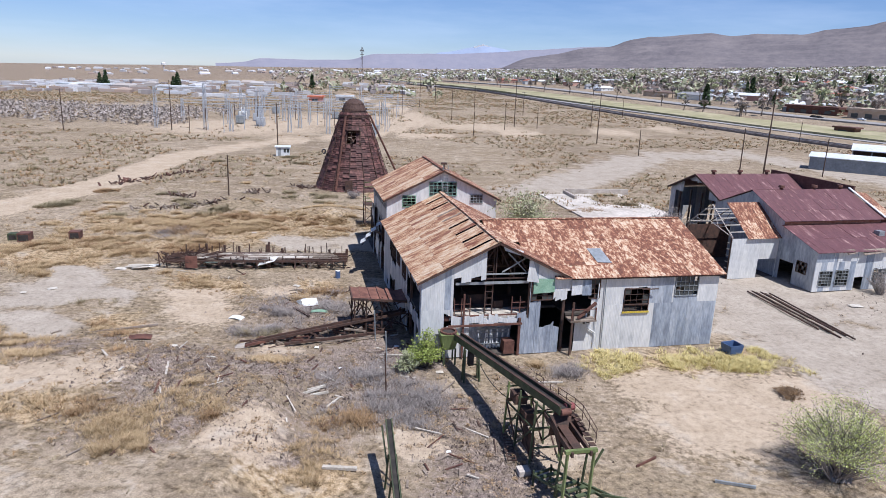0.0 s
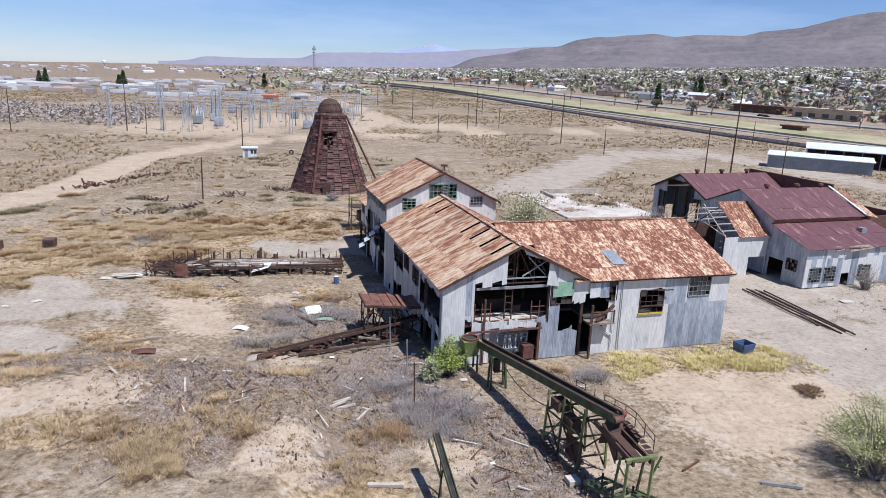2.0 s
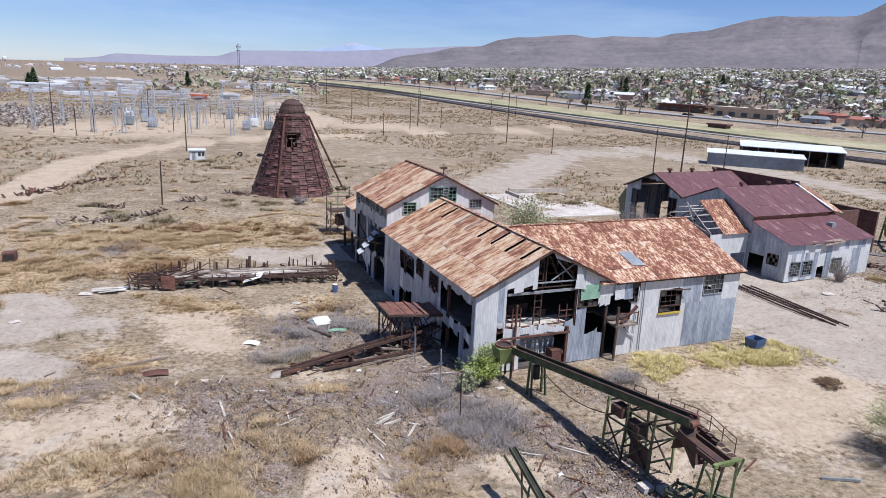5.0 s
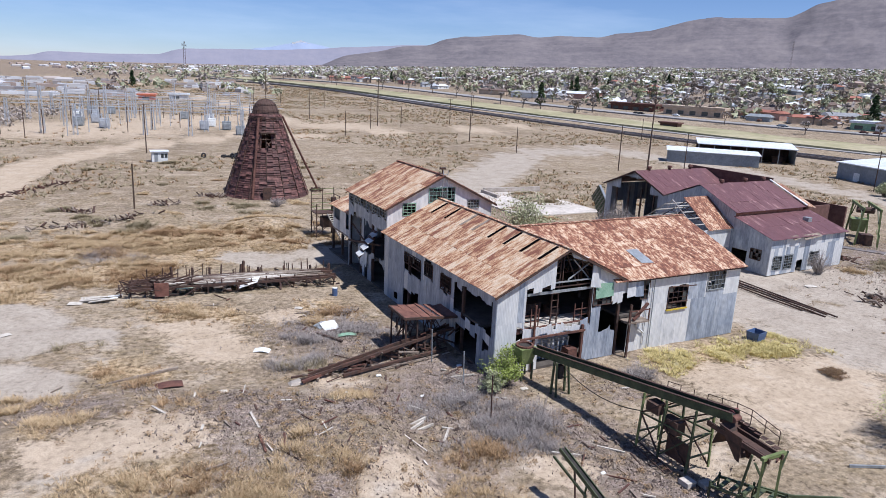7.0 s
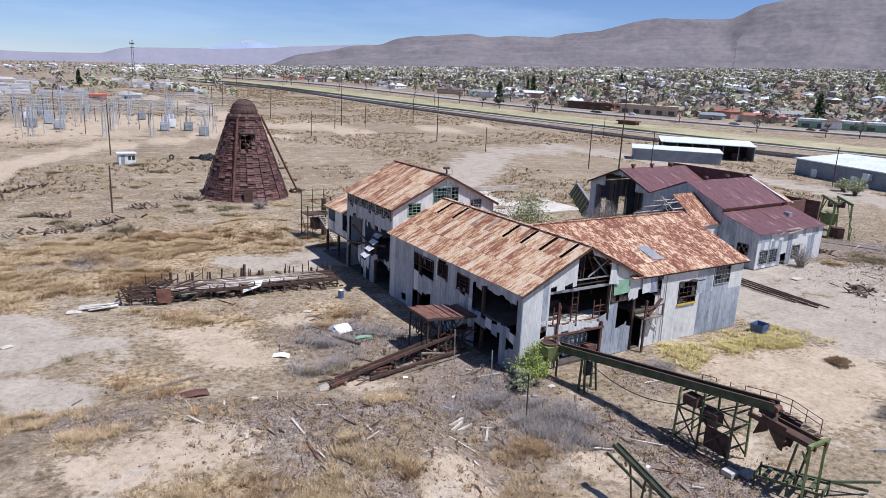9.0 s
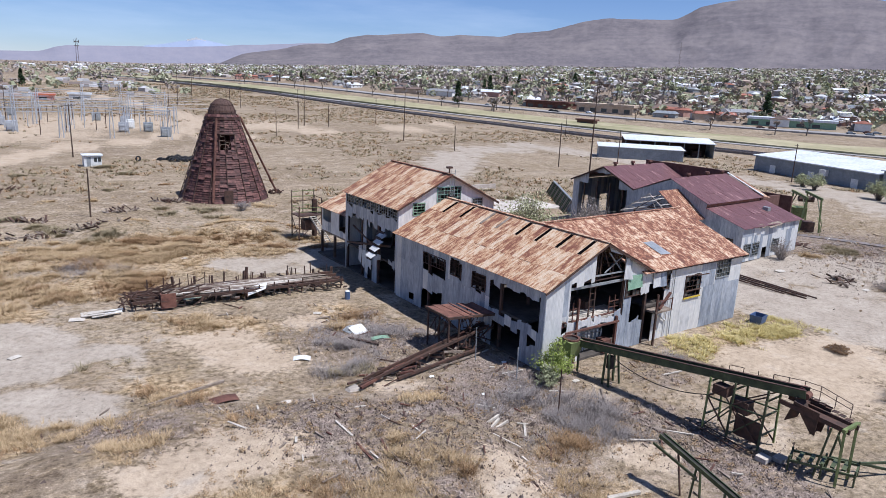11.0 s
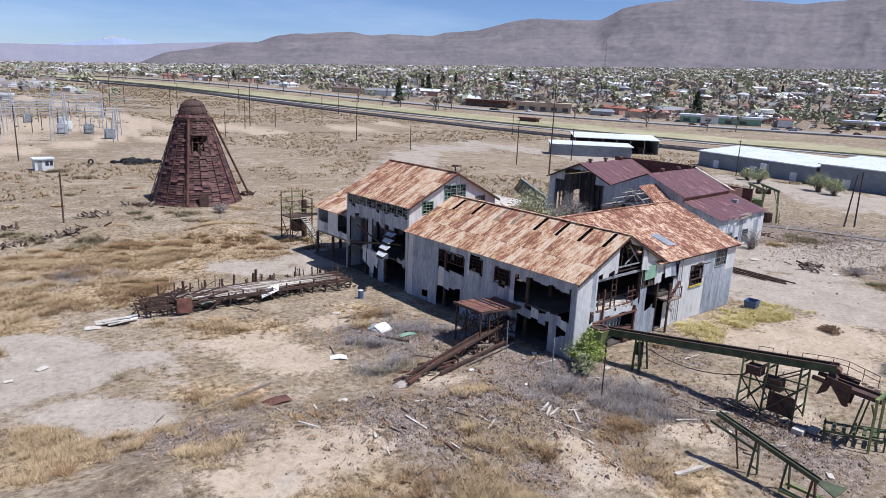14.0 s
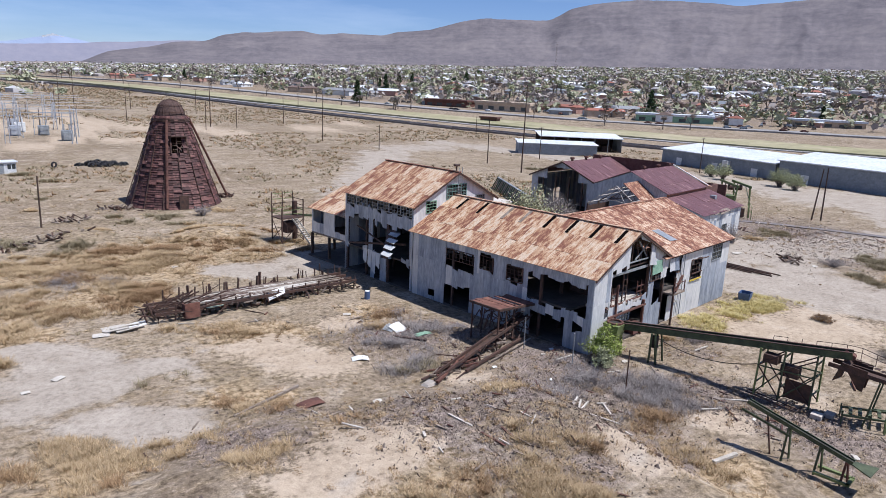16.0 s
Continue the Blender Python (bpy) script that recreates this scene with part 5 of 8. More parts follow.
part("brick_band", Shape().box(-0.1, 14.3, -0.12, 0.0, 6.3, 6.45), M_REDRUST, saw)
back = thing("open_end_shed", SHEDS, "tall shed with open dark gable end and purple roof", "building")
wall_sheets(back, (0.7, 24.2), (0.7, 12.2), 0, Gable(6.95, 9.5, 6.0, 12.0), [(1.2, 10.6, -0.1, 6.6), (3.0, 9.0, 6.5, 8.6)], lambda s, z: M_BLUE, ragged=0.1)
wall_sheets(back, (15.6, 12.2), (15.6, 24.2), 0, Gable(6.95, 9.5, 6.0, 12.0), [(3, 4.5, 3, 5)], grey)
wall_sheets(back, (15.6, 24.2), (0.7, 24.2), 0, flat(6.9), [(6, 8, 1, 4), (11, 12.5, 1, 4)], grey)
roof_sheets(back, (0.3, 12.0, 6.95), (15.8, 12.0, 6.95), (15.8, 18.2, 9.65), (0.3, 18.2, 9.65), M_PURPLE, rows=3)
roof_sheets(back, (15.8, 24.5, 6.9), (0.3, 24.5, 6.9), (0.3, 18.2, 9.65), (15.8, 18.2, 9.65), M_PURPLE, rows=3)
# added slab, dark in colour to paint the shade of the enclosed shed
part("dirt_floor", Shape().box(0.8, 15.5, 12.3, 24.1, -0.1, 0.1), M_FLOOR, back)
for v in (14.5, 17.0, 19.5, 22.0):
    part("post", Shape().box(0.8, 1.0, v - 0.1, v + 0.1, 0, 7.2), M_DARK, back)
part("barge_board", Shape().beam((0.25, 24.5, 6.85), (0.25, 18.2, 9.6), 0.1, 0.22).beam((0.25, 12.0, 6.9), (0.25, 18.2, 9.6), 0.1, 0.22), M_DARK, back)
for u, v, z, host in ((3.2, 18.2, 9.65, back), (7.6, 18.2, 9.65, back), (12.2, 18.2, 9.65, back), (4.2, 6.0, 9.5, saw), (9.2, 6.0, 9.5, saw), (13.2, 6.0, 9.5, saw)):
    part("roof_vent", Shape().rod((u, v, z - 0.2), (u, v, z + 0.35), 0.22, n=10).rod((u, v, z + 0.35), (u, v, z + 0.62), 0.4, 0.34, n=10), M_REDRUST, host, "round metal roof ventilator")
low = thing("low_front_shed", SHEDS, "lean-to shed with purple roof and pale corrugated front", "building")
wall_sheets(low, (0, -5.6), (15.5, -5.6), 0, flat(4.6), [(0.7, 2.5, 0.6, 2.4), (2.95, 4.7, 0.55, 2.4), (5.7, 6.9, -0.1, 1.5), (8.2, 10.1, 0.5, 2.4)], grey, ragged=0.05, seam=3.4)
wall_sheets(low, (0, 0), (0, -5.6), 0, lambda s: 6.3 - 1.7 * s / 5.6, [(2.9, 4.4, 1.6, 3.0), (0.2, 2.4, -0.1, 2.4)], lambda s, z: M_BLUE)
wall_sheets(low, (15.5, -5.6), (15.5, 0), 0, lambda s: 4.6 + 1.7 * s / 5.6, [], grey)
roof_sheets(low, (-0.2, -5.9, 4.55), (15.7, -5.9, 4.55), (15.7, 0.0, 6.35), (-0.2, 0.0, 6.35), M_PURPLE, rows=2)
for u, w in ((0.7, 1.8), (2.95, 1.75), (8.2, 1.9)):
    window(low, (u, -5.6), (1, 0), w, 0.6, 2.35, 4, 5, M_GREY, 0.6)
window(low, (0, -2.9), (0, -1), 1.5, 1.65, 2.95, 4, 3, M_DARK, 0.4)
part("eave_tatter", Shape().slab([(6.0, -6.1, 4.2), (9.5, -6.15, 4.5), (9.4, -5.6, 4.85), (6.2, -5.6, 4.75)], 0.04).slab([(3.8, -6.0, 4.35), (5.0, -6.1, 4.5), (5.0, -5.5, 4.8), (3.8, -5.5, 4.75)], 0.04), M_WOOD, low)
part("roof_vent", Shape().box(11.0, 11.8, -3.0, -2.2, 5.3, 6.1), M_GREY, low)
truss_shed = thing("truss_shed", SHEDS, "half-stripped shed with bare white roof trusses and rusted sheets", "building")
wall_sheets(truss_shed, (-6.6, 0.2), (-0.1, 0.2), 0, flat(4.85), [(3.9, 6.4, -0.1, 2.3)], lambda s, z: M_PALE)
roof_sheets(truss_shed, (-4.6, 0.0, 4.85), (0.0, 0.0, 4.85), (0.0, 4.6, 8.2), (-4.6, 4.6, 8.2), M_RUST, rows=2)
# added dark slab, its colour paints shade under the trusses
part("dirt_floor", Shape().box(-6.5, -0.1, 0.3, 9.0, -0.1, 0.1), M_FLOOR, truss_shed)
for u in (-6.6, -3.3, -0.3):
    top = lambda v: 8.05 - 3.3 * abs(v - 4.6) / 4.6
    tie = lambda v: 4.9 + 0.25 * min(v, 9 - v)
    pts = [0.2, 1.7, 3.1, 4.6, 6.1, 7.5, 9.0]
    wood = M_WOODL if u < -5 else M_DARK
    for k, (a, b) in enumerate(zip(pts, pts[1:])):
        part("rafter", Shape().beam((u, a, top(a)), (u, b, top(b)), 0.08), wood, truss_shed)
        part("truss_web", Shape().beam((u, a, top(a) if k % 2 else tie(a) + 0.1), (u, b, tie(b) + 0.1 if k % 2 else top(b)), 0.055), wood, truss_shed)
        part("tie_beam", Shape().beam((u, a, tie(a)), (u, b, tie(b)), 0.07), wood, truss_shed)
for v in (0.9, 1.8, 2.7, 3.6):
    z = 8.1 - 3.3 * abs(v - 4.6) / 4.6
    part("batten", Shape().beam((-6.7, v, z + 0.05), (-4.4, v, z + 0.05), 0.1), M_WOODL, truss_shed)
for v in (5.8, 7.2, 8.8):
    z = 8.1 - 3.3 * abs(v - 4.6) / 4.6
    part("batten", Shape().beam((-6.7, v, z + 0.05), (0, v, z + 0.05), 0.1), M_WOODL, truss_shed)
for u in (-6.5, -3.3):
    for v in (0.4, 9.0):
        part("post", Shape().box(u - 0.12, u + 0.12, v - 0.12, v + 0.12, 0, 5.0), M_DARK, truss_shed)
grid = Shape()
for k in range(5):
    grid.beam((-6.45, 0.25, 1.2 + 0.75 * k), (-6.45, 1.2, 1.2 + 0.75 * k), 0.07)
part("wall_ladder_frame", grid, M_WOODL, truss_shed)
part("back_lattice", Shape().box(-6.3, -0.2, 8.9, 9.0, 0, 4.6), M_DARK, truss_shed)
brick = thing("roofless_brick_hall", SHEDS, "roofless brown brick hall behind the sheds", "building")
for x0, x1, y0, y1, z in ((15.9, 16.2, 6.4, 21.6, 9.85), (16.2, 27.0, 23.7, 24.0, 7.2), (26.7, 27.0, 1.0, 23.7, 6.0), (16.2, 22.0, 0.8, 1.1, 6.6)):
    part("brick_wall", Shape().box(x0, x1, y0, y1, 0, z), M_BROWNBRICK, brick)
roof_sheets(brick, (14.6, -0.2, 7.0), (17.0, -0.2, 6.6), (17.0, 5.4, 9.0), (14.6, 5.4, 9.4), M_RUST, rows=2)
part("white_coping", Shape().beam((14.55, -0.3, 7.15), (14.55, 5.8, 9.75), 0.3, 0.12), M_WHITE, brick, "white painted coping")

# slabs and the low wall behind the mill
slab = tagged(part("concrete_slab", Shape().box(0, 17, 0, 22, -0.25, 0.1), M_SLAB), "cracked pale concrete slab of a removed building", "slab")
slab.matrix_world = pose(24.0, 108.0, 0.05, 0, 0, 12)
wl = thing("loading_ramp_wall", pose(38.6, 105.4, 0, 0, 0, 66), "long low ribbed timber retaining wall beside slab", "wall")
part("wall_face", Shape().box(0, 24, 0, 0.4, 0, 2.4), M_GREY, wl)
for k in range(20):
    part("buttress", Shape().beam((0.6 + 1.2 * k, 1.6, 0), (0.6 + 1.2 * k, 0.4, 2.3), 0.2), M_GREEN if k % 3 else M_WOOD, wl)
kerb = tagged(part("kerb_wall", Shape().box(0, 13, 0, 0.5, 0, 1.0).box(-0.5, 0, -6, 0.5, 0, 0.7), M_CONC), "broken pale concrete kerb wall by slab", "wall")
kerb.matrix_world = pose(25.0, 131, 0.0, 0, 0, 10)

# ---- stair tower behind the mill ----
st = thing("stair_platform", pose(-9.2, 97.5, 0, 0, 0, 12.4), "rusted steel platform with yellowed stairs and handrails", "platform")
for u in (-1.6, 1.6):
    for v in (-1.2, 1.2):
        part("leg", Shape().beam((u, v, 0), (u, v, 5.6 if u > 0 else 4.6), 0.12), M_DARK, st)
part("deck", Shape().box(-1.7, 1.7, -1.3, 1.3, 3.2, 3.32), M_DARK, st)
sh = Shape()
for z in (3.8, 4.3):
    for a, b in (((-1.6, -1.2), (1.6, -1.2)), ((-1.6, 1.2), (1.6, 1.2)), ((-1.6, -1.2), (-1.6, 1.2))):
        sh.beam((*a, z), (*b, z), 0.06)
part("rail", sh, M_GREENL, st)
sh = Shape()
for s in (-0.35, 0.35):
    sh.beam((0.2 + s, -1.3, 3.2), (1.4 + s, -3.6, 0.1), 0.06, 0.2)
for i in range(12):
    f = i / 12
    sh.box(0.2 + 1.2 * f - 0.35, 0.2 + 1.2 * f + 0.35, -1.45 - 2.2 * f, -1.2 - 2.2 * f, 3.1 - 3.05 * f, 3.15 - 3.05 * f)
part("stairs", sh, M_WOODL, st)
part("machine", Shape().box(-0.6, 1.0, -0.8, 0.6, 1.2, 2.6).rod((1.2, 0.2, 0), (1.2, 0.2, 5.2), 0.35, n=10), M_DARK, st)
for u in (-1.6, 0.0, 1.6):
    part("scaffold_post", Shape().beam((u, 1.25, 0), (u, 1.25, 6.4), 0.09), M_DARK, st)
for z in (1.6, 4.9, 5.5, 6.2):
    part("scaffold_rail", Shape().beam((-1.6, 1.25, z), (1.6, 1.25, z), 0.07), M_GREENL if z > 5 else M_DARK, st)
    part("scaffold_rail", Shape().beam((1.6, -1.2, z - 0.7), (1.6, 1.2, z - 0.7), 0.07), M_DARK, st)
for a, b in (((-1.6, -1.25, 0.2), (1.6, -1.25, 3.1)), ((1.6, -1.25, 0.2), (-1.6, -1.25, 3.1)), ((-1.6, 1.25, 0.2), (1.6, 1.25, 3.1)), ((-1.65, -1.2, 0.2), (-1.65, 1.2, 3.1))):
    part("cross_brace", Shape().beam(a, b, 0.07), M_DARK, st)
part("arm", Shape().beam((1.6, 0, 3.3), (7.5, -2.0, 2.8), 0.14, 0.3).beam((1.6, 0.8, 4.2), (7.5, -1.2, 3.6), 0.07), M_GREEN, st)

# ---- low trestle table of the old sorter ----
tre = thing("sorting_trestle", pose(-30.2, 72.2, 0, 0, 0, 6.8), "long collapsed timber and steel sorting trestle with upright stakes", "trestle")
L, W = 20.2, 3.3
for v in (0.1, 1.1, 2.2, 3.2):
    part("long_beam", Shape().beam((0, v, 0.75), (L, v, 0.85), 0.18, 0.25), M_DARK, tre)
for k in range(15):
    u = 0.3 + k * (L - 0.6) / 14
    for v in (0.1, 3.2):
        part("stake", Shape().beam((u, v, 0), (u + RND.uniform(-0.15, 0.15), v, RND.uniform(1.1, 1.7 if v < 1 else 2.1)), 0.11), M_DARK, tre)
    part("cross_beam", Shape().beam((u, -0.2, 0.62), (u, W + 0.2, 0.62), 0.14), M_DARK, tre)
for k in range(30):
    u = RND.uniform(4, L)
    part("stake", Shape().beam((u, 3.25, 0.8), (u + RND.uniform(-0.1, 0.1), 3.3, RND.uniform(1.3, 2.3)), RND.choice((0.06, 0.08, 0.2))), M_DARK, tre)
for k in range(110):
    u0, v = RND.uniform(2.5, L - 5), RND.uniform(0.2, 3.1)
    part("plank", Shape().beam((u0, v, 0.95 + 0.01 * (k % 7)), (u0 + RND.uniform(2, 6), v + RND.uniform(-0.3, 0.3), 0.95 + 0.012 * (k % 5)), RND.uniform(0.15, 0.32), 0.06), RND.choice((M_WOOD, M_WOODL, M_WOOD, M_DARK)), tre)
fr = Shape()
for k in range(60):
    a = (RND.uniform(-0.6, 4.6), RND.uniform(-0.4, 3.4), RND.uniform(0.1, 1.3))
    fr.beam(a, (a[0] + RND.uniform(-2.5, 2.5), a[1] + RND.uniform(-0.6, 0.6), RND.uniform(0.1, 1.9)), RND.uniform(0.05, 0.12))
part("wrecked_frame", fr, M_DARK, tre)
for k in range(120):
    u, v = RND.uniform(0, L), RND.choice((-0.3, -0.1, 0.3, 1.5, 2.8, 3.4))
    part("debris_bar", Shape().beam((u, v, RND.uniform(0.1, 0.9)), (u + RND.uniform(-1.5, 1.5), v + RND.uniform(-0.4, 0.4), RND.uniform(0.1, 1.1)), RND.uniform(0.05, 0.14)), RND.choice((M_DARK, M_DARK, M_BELT, M_WOOD)), tre)
part("red_panel", Shape().box(2.4, 3.7, -0.5, -0.4, 0.15, 1.5).box(2.4, 2.5, -0.4, 0.3, 0.15, 1.4), M_CANOPY, tre, "red-rusted steel panel")
for k in range(9):
    u, v = RND.uniform(-3.2, -0.6), RND.uniform(-1.0, 1.6)
    part("fallen_plank", Shape().beam((u - 0.9, v, 0.08 + 0.04 * k % 0.2), (u + 0.9, v + RND.uniform(-0.5, 0.5), 0.12 + 0.03 * k % 0.3), RND.uniform(0.18, 0.4), 0.05), M_WOODL if k % 3 else M_WHITE, tre, "bleached fallen board")
part("white_sheet", Shape().slab([(10.2, -0.3, 0.4), (12.0, -0.2, 0.9), (12.4, 0.8, 1.2), (10.6, 0.6, 1.0)], 0.03), M_WHITE, tre)
part("green_sheet", Shape().slab([(4.4, -0.2, 0.7), (6.0, -0.2, 0.72), (6.0, 0.6, 0.8), (4.4, 0.6, 0.8)], 0.03), simple("pale_green", (0.3, 0.37, 0.27), (0.4, 0.46, 0.35)), tre)


# ---- poles ----
def utility_pole(x, y, h, arms=1, lean=0.0, label="weathered brown timber utility pole with crossarm"):
    ob = thing("utility_pole", pose(x, y, land(x, y) - 0.2, lean, lean * 0.6, 20), label, "pole", "utility poles")
    part("pole", Shape().rod((0, 0, 0), (0, 0, h), 0.14 * (h / 14) ** 0.5 + 0.03, 0.10, 8), M_POLE, ob)
    for k in range(arms):
        z = h - 0.4 - 1.2 * k
        a = part("crossarm", Shape().beam((-1.3, 0.12, z), (1.3, 0.12, z), 0.08, 0.1), M_POLE, ob)
        for u in (-1.2, -0.5, 0.5, 1.2):
            part("insulator", Shape().rod((u, 0.12, z), (u, 0.12, z + 0.22), 0.05, n=6), M_GREY, a)
    return ob


POLES = [(-36.5, 116.3, 7.2, 0), (54.4, 237, 17.5, 1), (71.0, 147.5, 22, 0), (74.2, 166.5, 12, 0), (32, 300, 21, 2), (-4.4, 454, 24, 2), (-90, 229, 16.5, 1), (-45.1, 189, 12.5, 1), (26.5, 285, 11, 1), (41.5, 296, 9, 0), (-13.6, 425, 21, 2), (98, 172, 10, 1), (124.5, 134, 10, 1), (60, 205, 8, 0), (-70, 262, 13, 1), (-118, 214, 13, 1), (12, 250, 9, 0), (70, 320, 12, 1), (5, 330, 14, 1), (-20, 350, 14, 1), (100, 380, 12, 1), (138, 262, 9, 0), (45, 380, 13, 1), (20, 420, 14, 1)]
for x, y, h, a in POLES:
    utility_pole(x, y, h, a, lean=RND.uniform(-0.6, 0.6))
utility_pole(82.2, 78.2, 9.5, 0, 3.5, "leaning timber pole of a braced pair")
utility_pole(83.9, 77.4, 9.8, 0, -1.0, "upright timber pole with lamp of a braced pair")
for x, y, h in ((-3.6, 49.2, 2.6), (-3.2, 44.0, 3.2), (-4.9, 53.6, 2.8)):
    p = thing("fence_post", pose(x, y, land(x, y), 1.5, -2, 0), "thin leaning steel post standing in weeds", "post", "fence posts")
    part("rod", Shape().rod((0, 0, 0), (0, 0, h), 0.05, n=6), M_DARK if y < 49 else M_GREY, p)

# ---- green gantry beyond the sheds ----
gan = thing("green_gantry", pose(70.8, 85.0, 0, 0, 0, 55), "green steel loading gantry with hanging bin", "gantry")
for u in (0, 7.5):
    for v in (-1.1, 1.1):
        part("leg", Shape().beam((u, v * 1.4, 0), (u, v, 5.6), 0.24), M_GREENL, gan)
for v in (-1.1, 1.1):
    part("top_beam", Shape().beam((-0.5, v, 5.6), (8.5, v, 5.6), 0.22, 0.4), M_GREENL, gan)
    part("brace", Shape().beam((0, v, 3.6), (2, v, 5.5), 0.12).beam((7.5, v, 3.6), (5.5, v, 5.5), 0.12), M_GREEN, gan)
part("bin", Shape().hexa([(6.5, -0.9, 1.0), (8.3, -0.9, 1.0), (8.3, 0.9, 1.0), (6.5, 0.9, 1.0), (6.2, -1.2, 3.0), (8.6, -1.2, 3.0), (8.6, 1.2, 3.0), (6.2, 1.2, 3.0)]), M_GREENL, gan)
part("rail", Shape().beam((-2.4, -1, 1.2), (0, -1, 2.6), 0.08).beam((-2.4, -1, 2.2), (0, -1, 3.6), 0.06).beam((-2.4, -1, 0), (-2.4, -1, 2.3), 0.08), M_GREENL, gan)
part("machine", Shape().box(0.4, 2.2, -0.9, 0.9, 0, 1.6), M_DARK, gan)
part("drum", Shape().rod((4, -1.2, 4.9), (4, 1.2, 4.9), 0.5, n=10), M_DARK, gan)

# ---- far sheds and warehouses by the railway ----
shedA = thing("closed_store_shed", pose(103.0, 188.5, land(103, 188), 0, 0, -32), "long low blue-grey shed with pale roof", "building")
part("wall", Shape().box(0, 26, 0, 8, 0, 3.6), M_BLUEWALL, shedA)
part("roof", Shape().hexa([(-0.4, -0.5, 3.5), (26.4, -0.5, 3.5), (26.4, 8.4, 4.1), (-0.4, 8.4, 4.1), (-0.4, -0.5, 3.65), (26.4, -0.5, 3.65), (26.4, 8.4, 4.25), (-0.4, 8.4, 4.25)]), M_WHITEROOF, shedA)
shedB = thing("open_store_shed", pose(120.0, 197.5, land(120, 197), 0, 0, -32), "open-sided steel shed with pale flat roof", "building")
part("roof", Shape().hexa([(-0.4, -0.5, 4.8), (29.4, -0.5, 4.8), (29.4, 12.4, 5.8), (-0.4, 12.4, 5.8), (-0.4, -0.5, 5.0), (29.4, -0.5, 5.0), (29.4, 12.4, 6.0), (-0.4, 12.4, 6.0)]), M_WHITEROOF, shedB)
for k in range(7):
    part("post", Shape().box(4.8 * k, 4.8 * k + 0.25, 0, 0.25, 0, 4.8), M_GREY, shedB)
part("end_wall", Shape().box(28.8, 29.0, 0, 12, 0, 4.9), M_PATCH, shedB)
part("back_wall", Shape().box(0, 29, 11.8, 12, 0, 5.4), M_DARK, shedB)
for k in range(4):
    part("stored_crate", Shape().box(5 + 6 * k, 8 + 6 * k, 4, 8, 0, 2.0), M_DARK, shedB)
for (x, y, rot, ln, dp, h, name, lab) in ((136, 157, -94, 40, 34, 4.6, "warehouse", "long blue-walled warehouse with white metal roof"), (133, 116, -86, 66, 40, 5.6, "warehouse", "large warehouse with bright white roof and dark blue wall")):
    wh = thing(name, pose(x, y, land(x, y) - 0.3, 0, 0, rot), lab, "building", "warehouses")
    part("wall", Shape().box(0, ln, 0, dp, 0, h), M_BLUEWALL, wh)
    part("roof", Shape().hexa([(-0.5, -0.6, h), (ln + 0.5, -0.6, h), (ln + 0.5, dp / 2, h + 1.5), (-0.5, dp / 2, h + 1.5), (-0.5, -0.6, h + 0.25), (ln + 0.5, -0.6, h + 0.25), (ln + 0.5, dp / 2, h + 1.75), (-0.5, dp / 2, h + 1.75)]), M_WHITEROOF, wh)
    part("roof", Shape().hexa([(-0.5, dp / 2, h + 1.5), (ln + 0.5, dp / 2, h + 1.5), (ln + 0.5, dp + 0.6, h), (-0.5, dp + 0.6, h), (-0.5, dp / 2, h + 1.75), (ln + 0.5, dp / 2, h + 1.75), (ln + 0.5, dp + 0.6, h + 0.25), (-0.5, dp + 0.6, h + 0.25)]), M_WHITEROOF, wh)
    for k in range(3):
        part("door", Shape().box(6 + k * ln / 3, 8 + k * ln / 3, -0.08, 0, 0, 2.6), M_WHITE, wh)
    part("air_unit", Shape().box(ln * 0.6, ln * 0.6 + 1.8, -1.4, -0.1, 2.2, 3.8), M_WHITE, wh, "white wall cooler")


# ---- railway, verge, highway ----
def strip(name, pts, half, lift, mat, label, cat, off=0.0, step=12, kind="structure"):
    me = Shape()
    P = []
    for (ax, ay), (bx, by) in zip(pts, pts[1:]):
        n = max(1, int(math.hypot(bx - ax, by - ay) / step))
        P += [Vector((ax + (bx - ax) * i / n, ay + (by - ay) * i / n, 0)) for i in range(n)]
    P.append(Vector((*pts[-1], 0)))
    for _ in range(14):
        P = [P[0]] + [(a + b * 2 + c) / 4 for a, b, c in zip(P, P[1:], P[2:])] + [P[-1]]
    row = []
    for i, p in enumerate(P):
        d = (P[min(i + 1, len(P) - 1)] - P[max(i - 1, 0)]).normalized()
        s = Vector((d.y, -d.x, 0))
        c = p + s * off
        z = land(c.x, c.y) + lift
        row.append((c - s * half, c + s * half, z))
    for (a0, b0, z0), (a1, b1, z1) in zip(row, row[1:]):
        for q in ([(a0, z0), (b0, z0), (b1, z1), (a1, z1)],):
            pts4 = [(v.x, v.y, z) for v, z in q]
            me.face(pts4)
            me.face([(pts4[0][0], pts4[0][1], z0 - 1.2), pts4[0], pts4[3], (pts4[3][0], pts4[3][1], z1 - 1.2)])
            me.face([pts4[1], (pts4[1][0], pts4[1][1], z0 - 1.2), (pts4[2][0], pts4[2][1], z1 - 1.2), pts4[2]])
    return tagged(part(name, me, mat), label, cat, kind=kind)


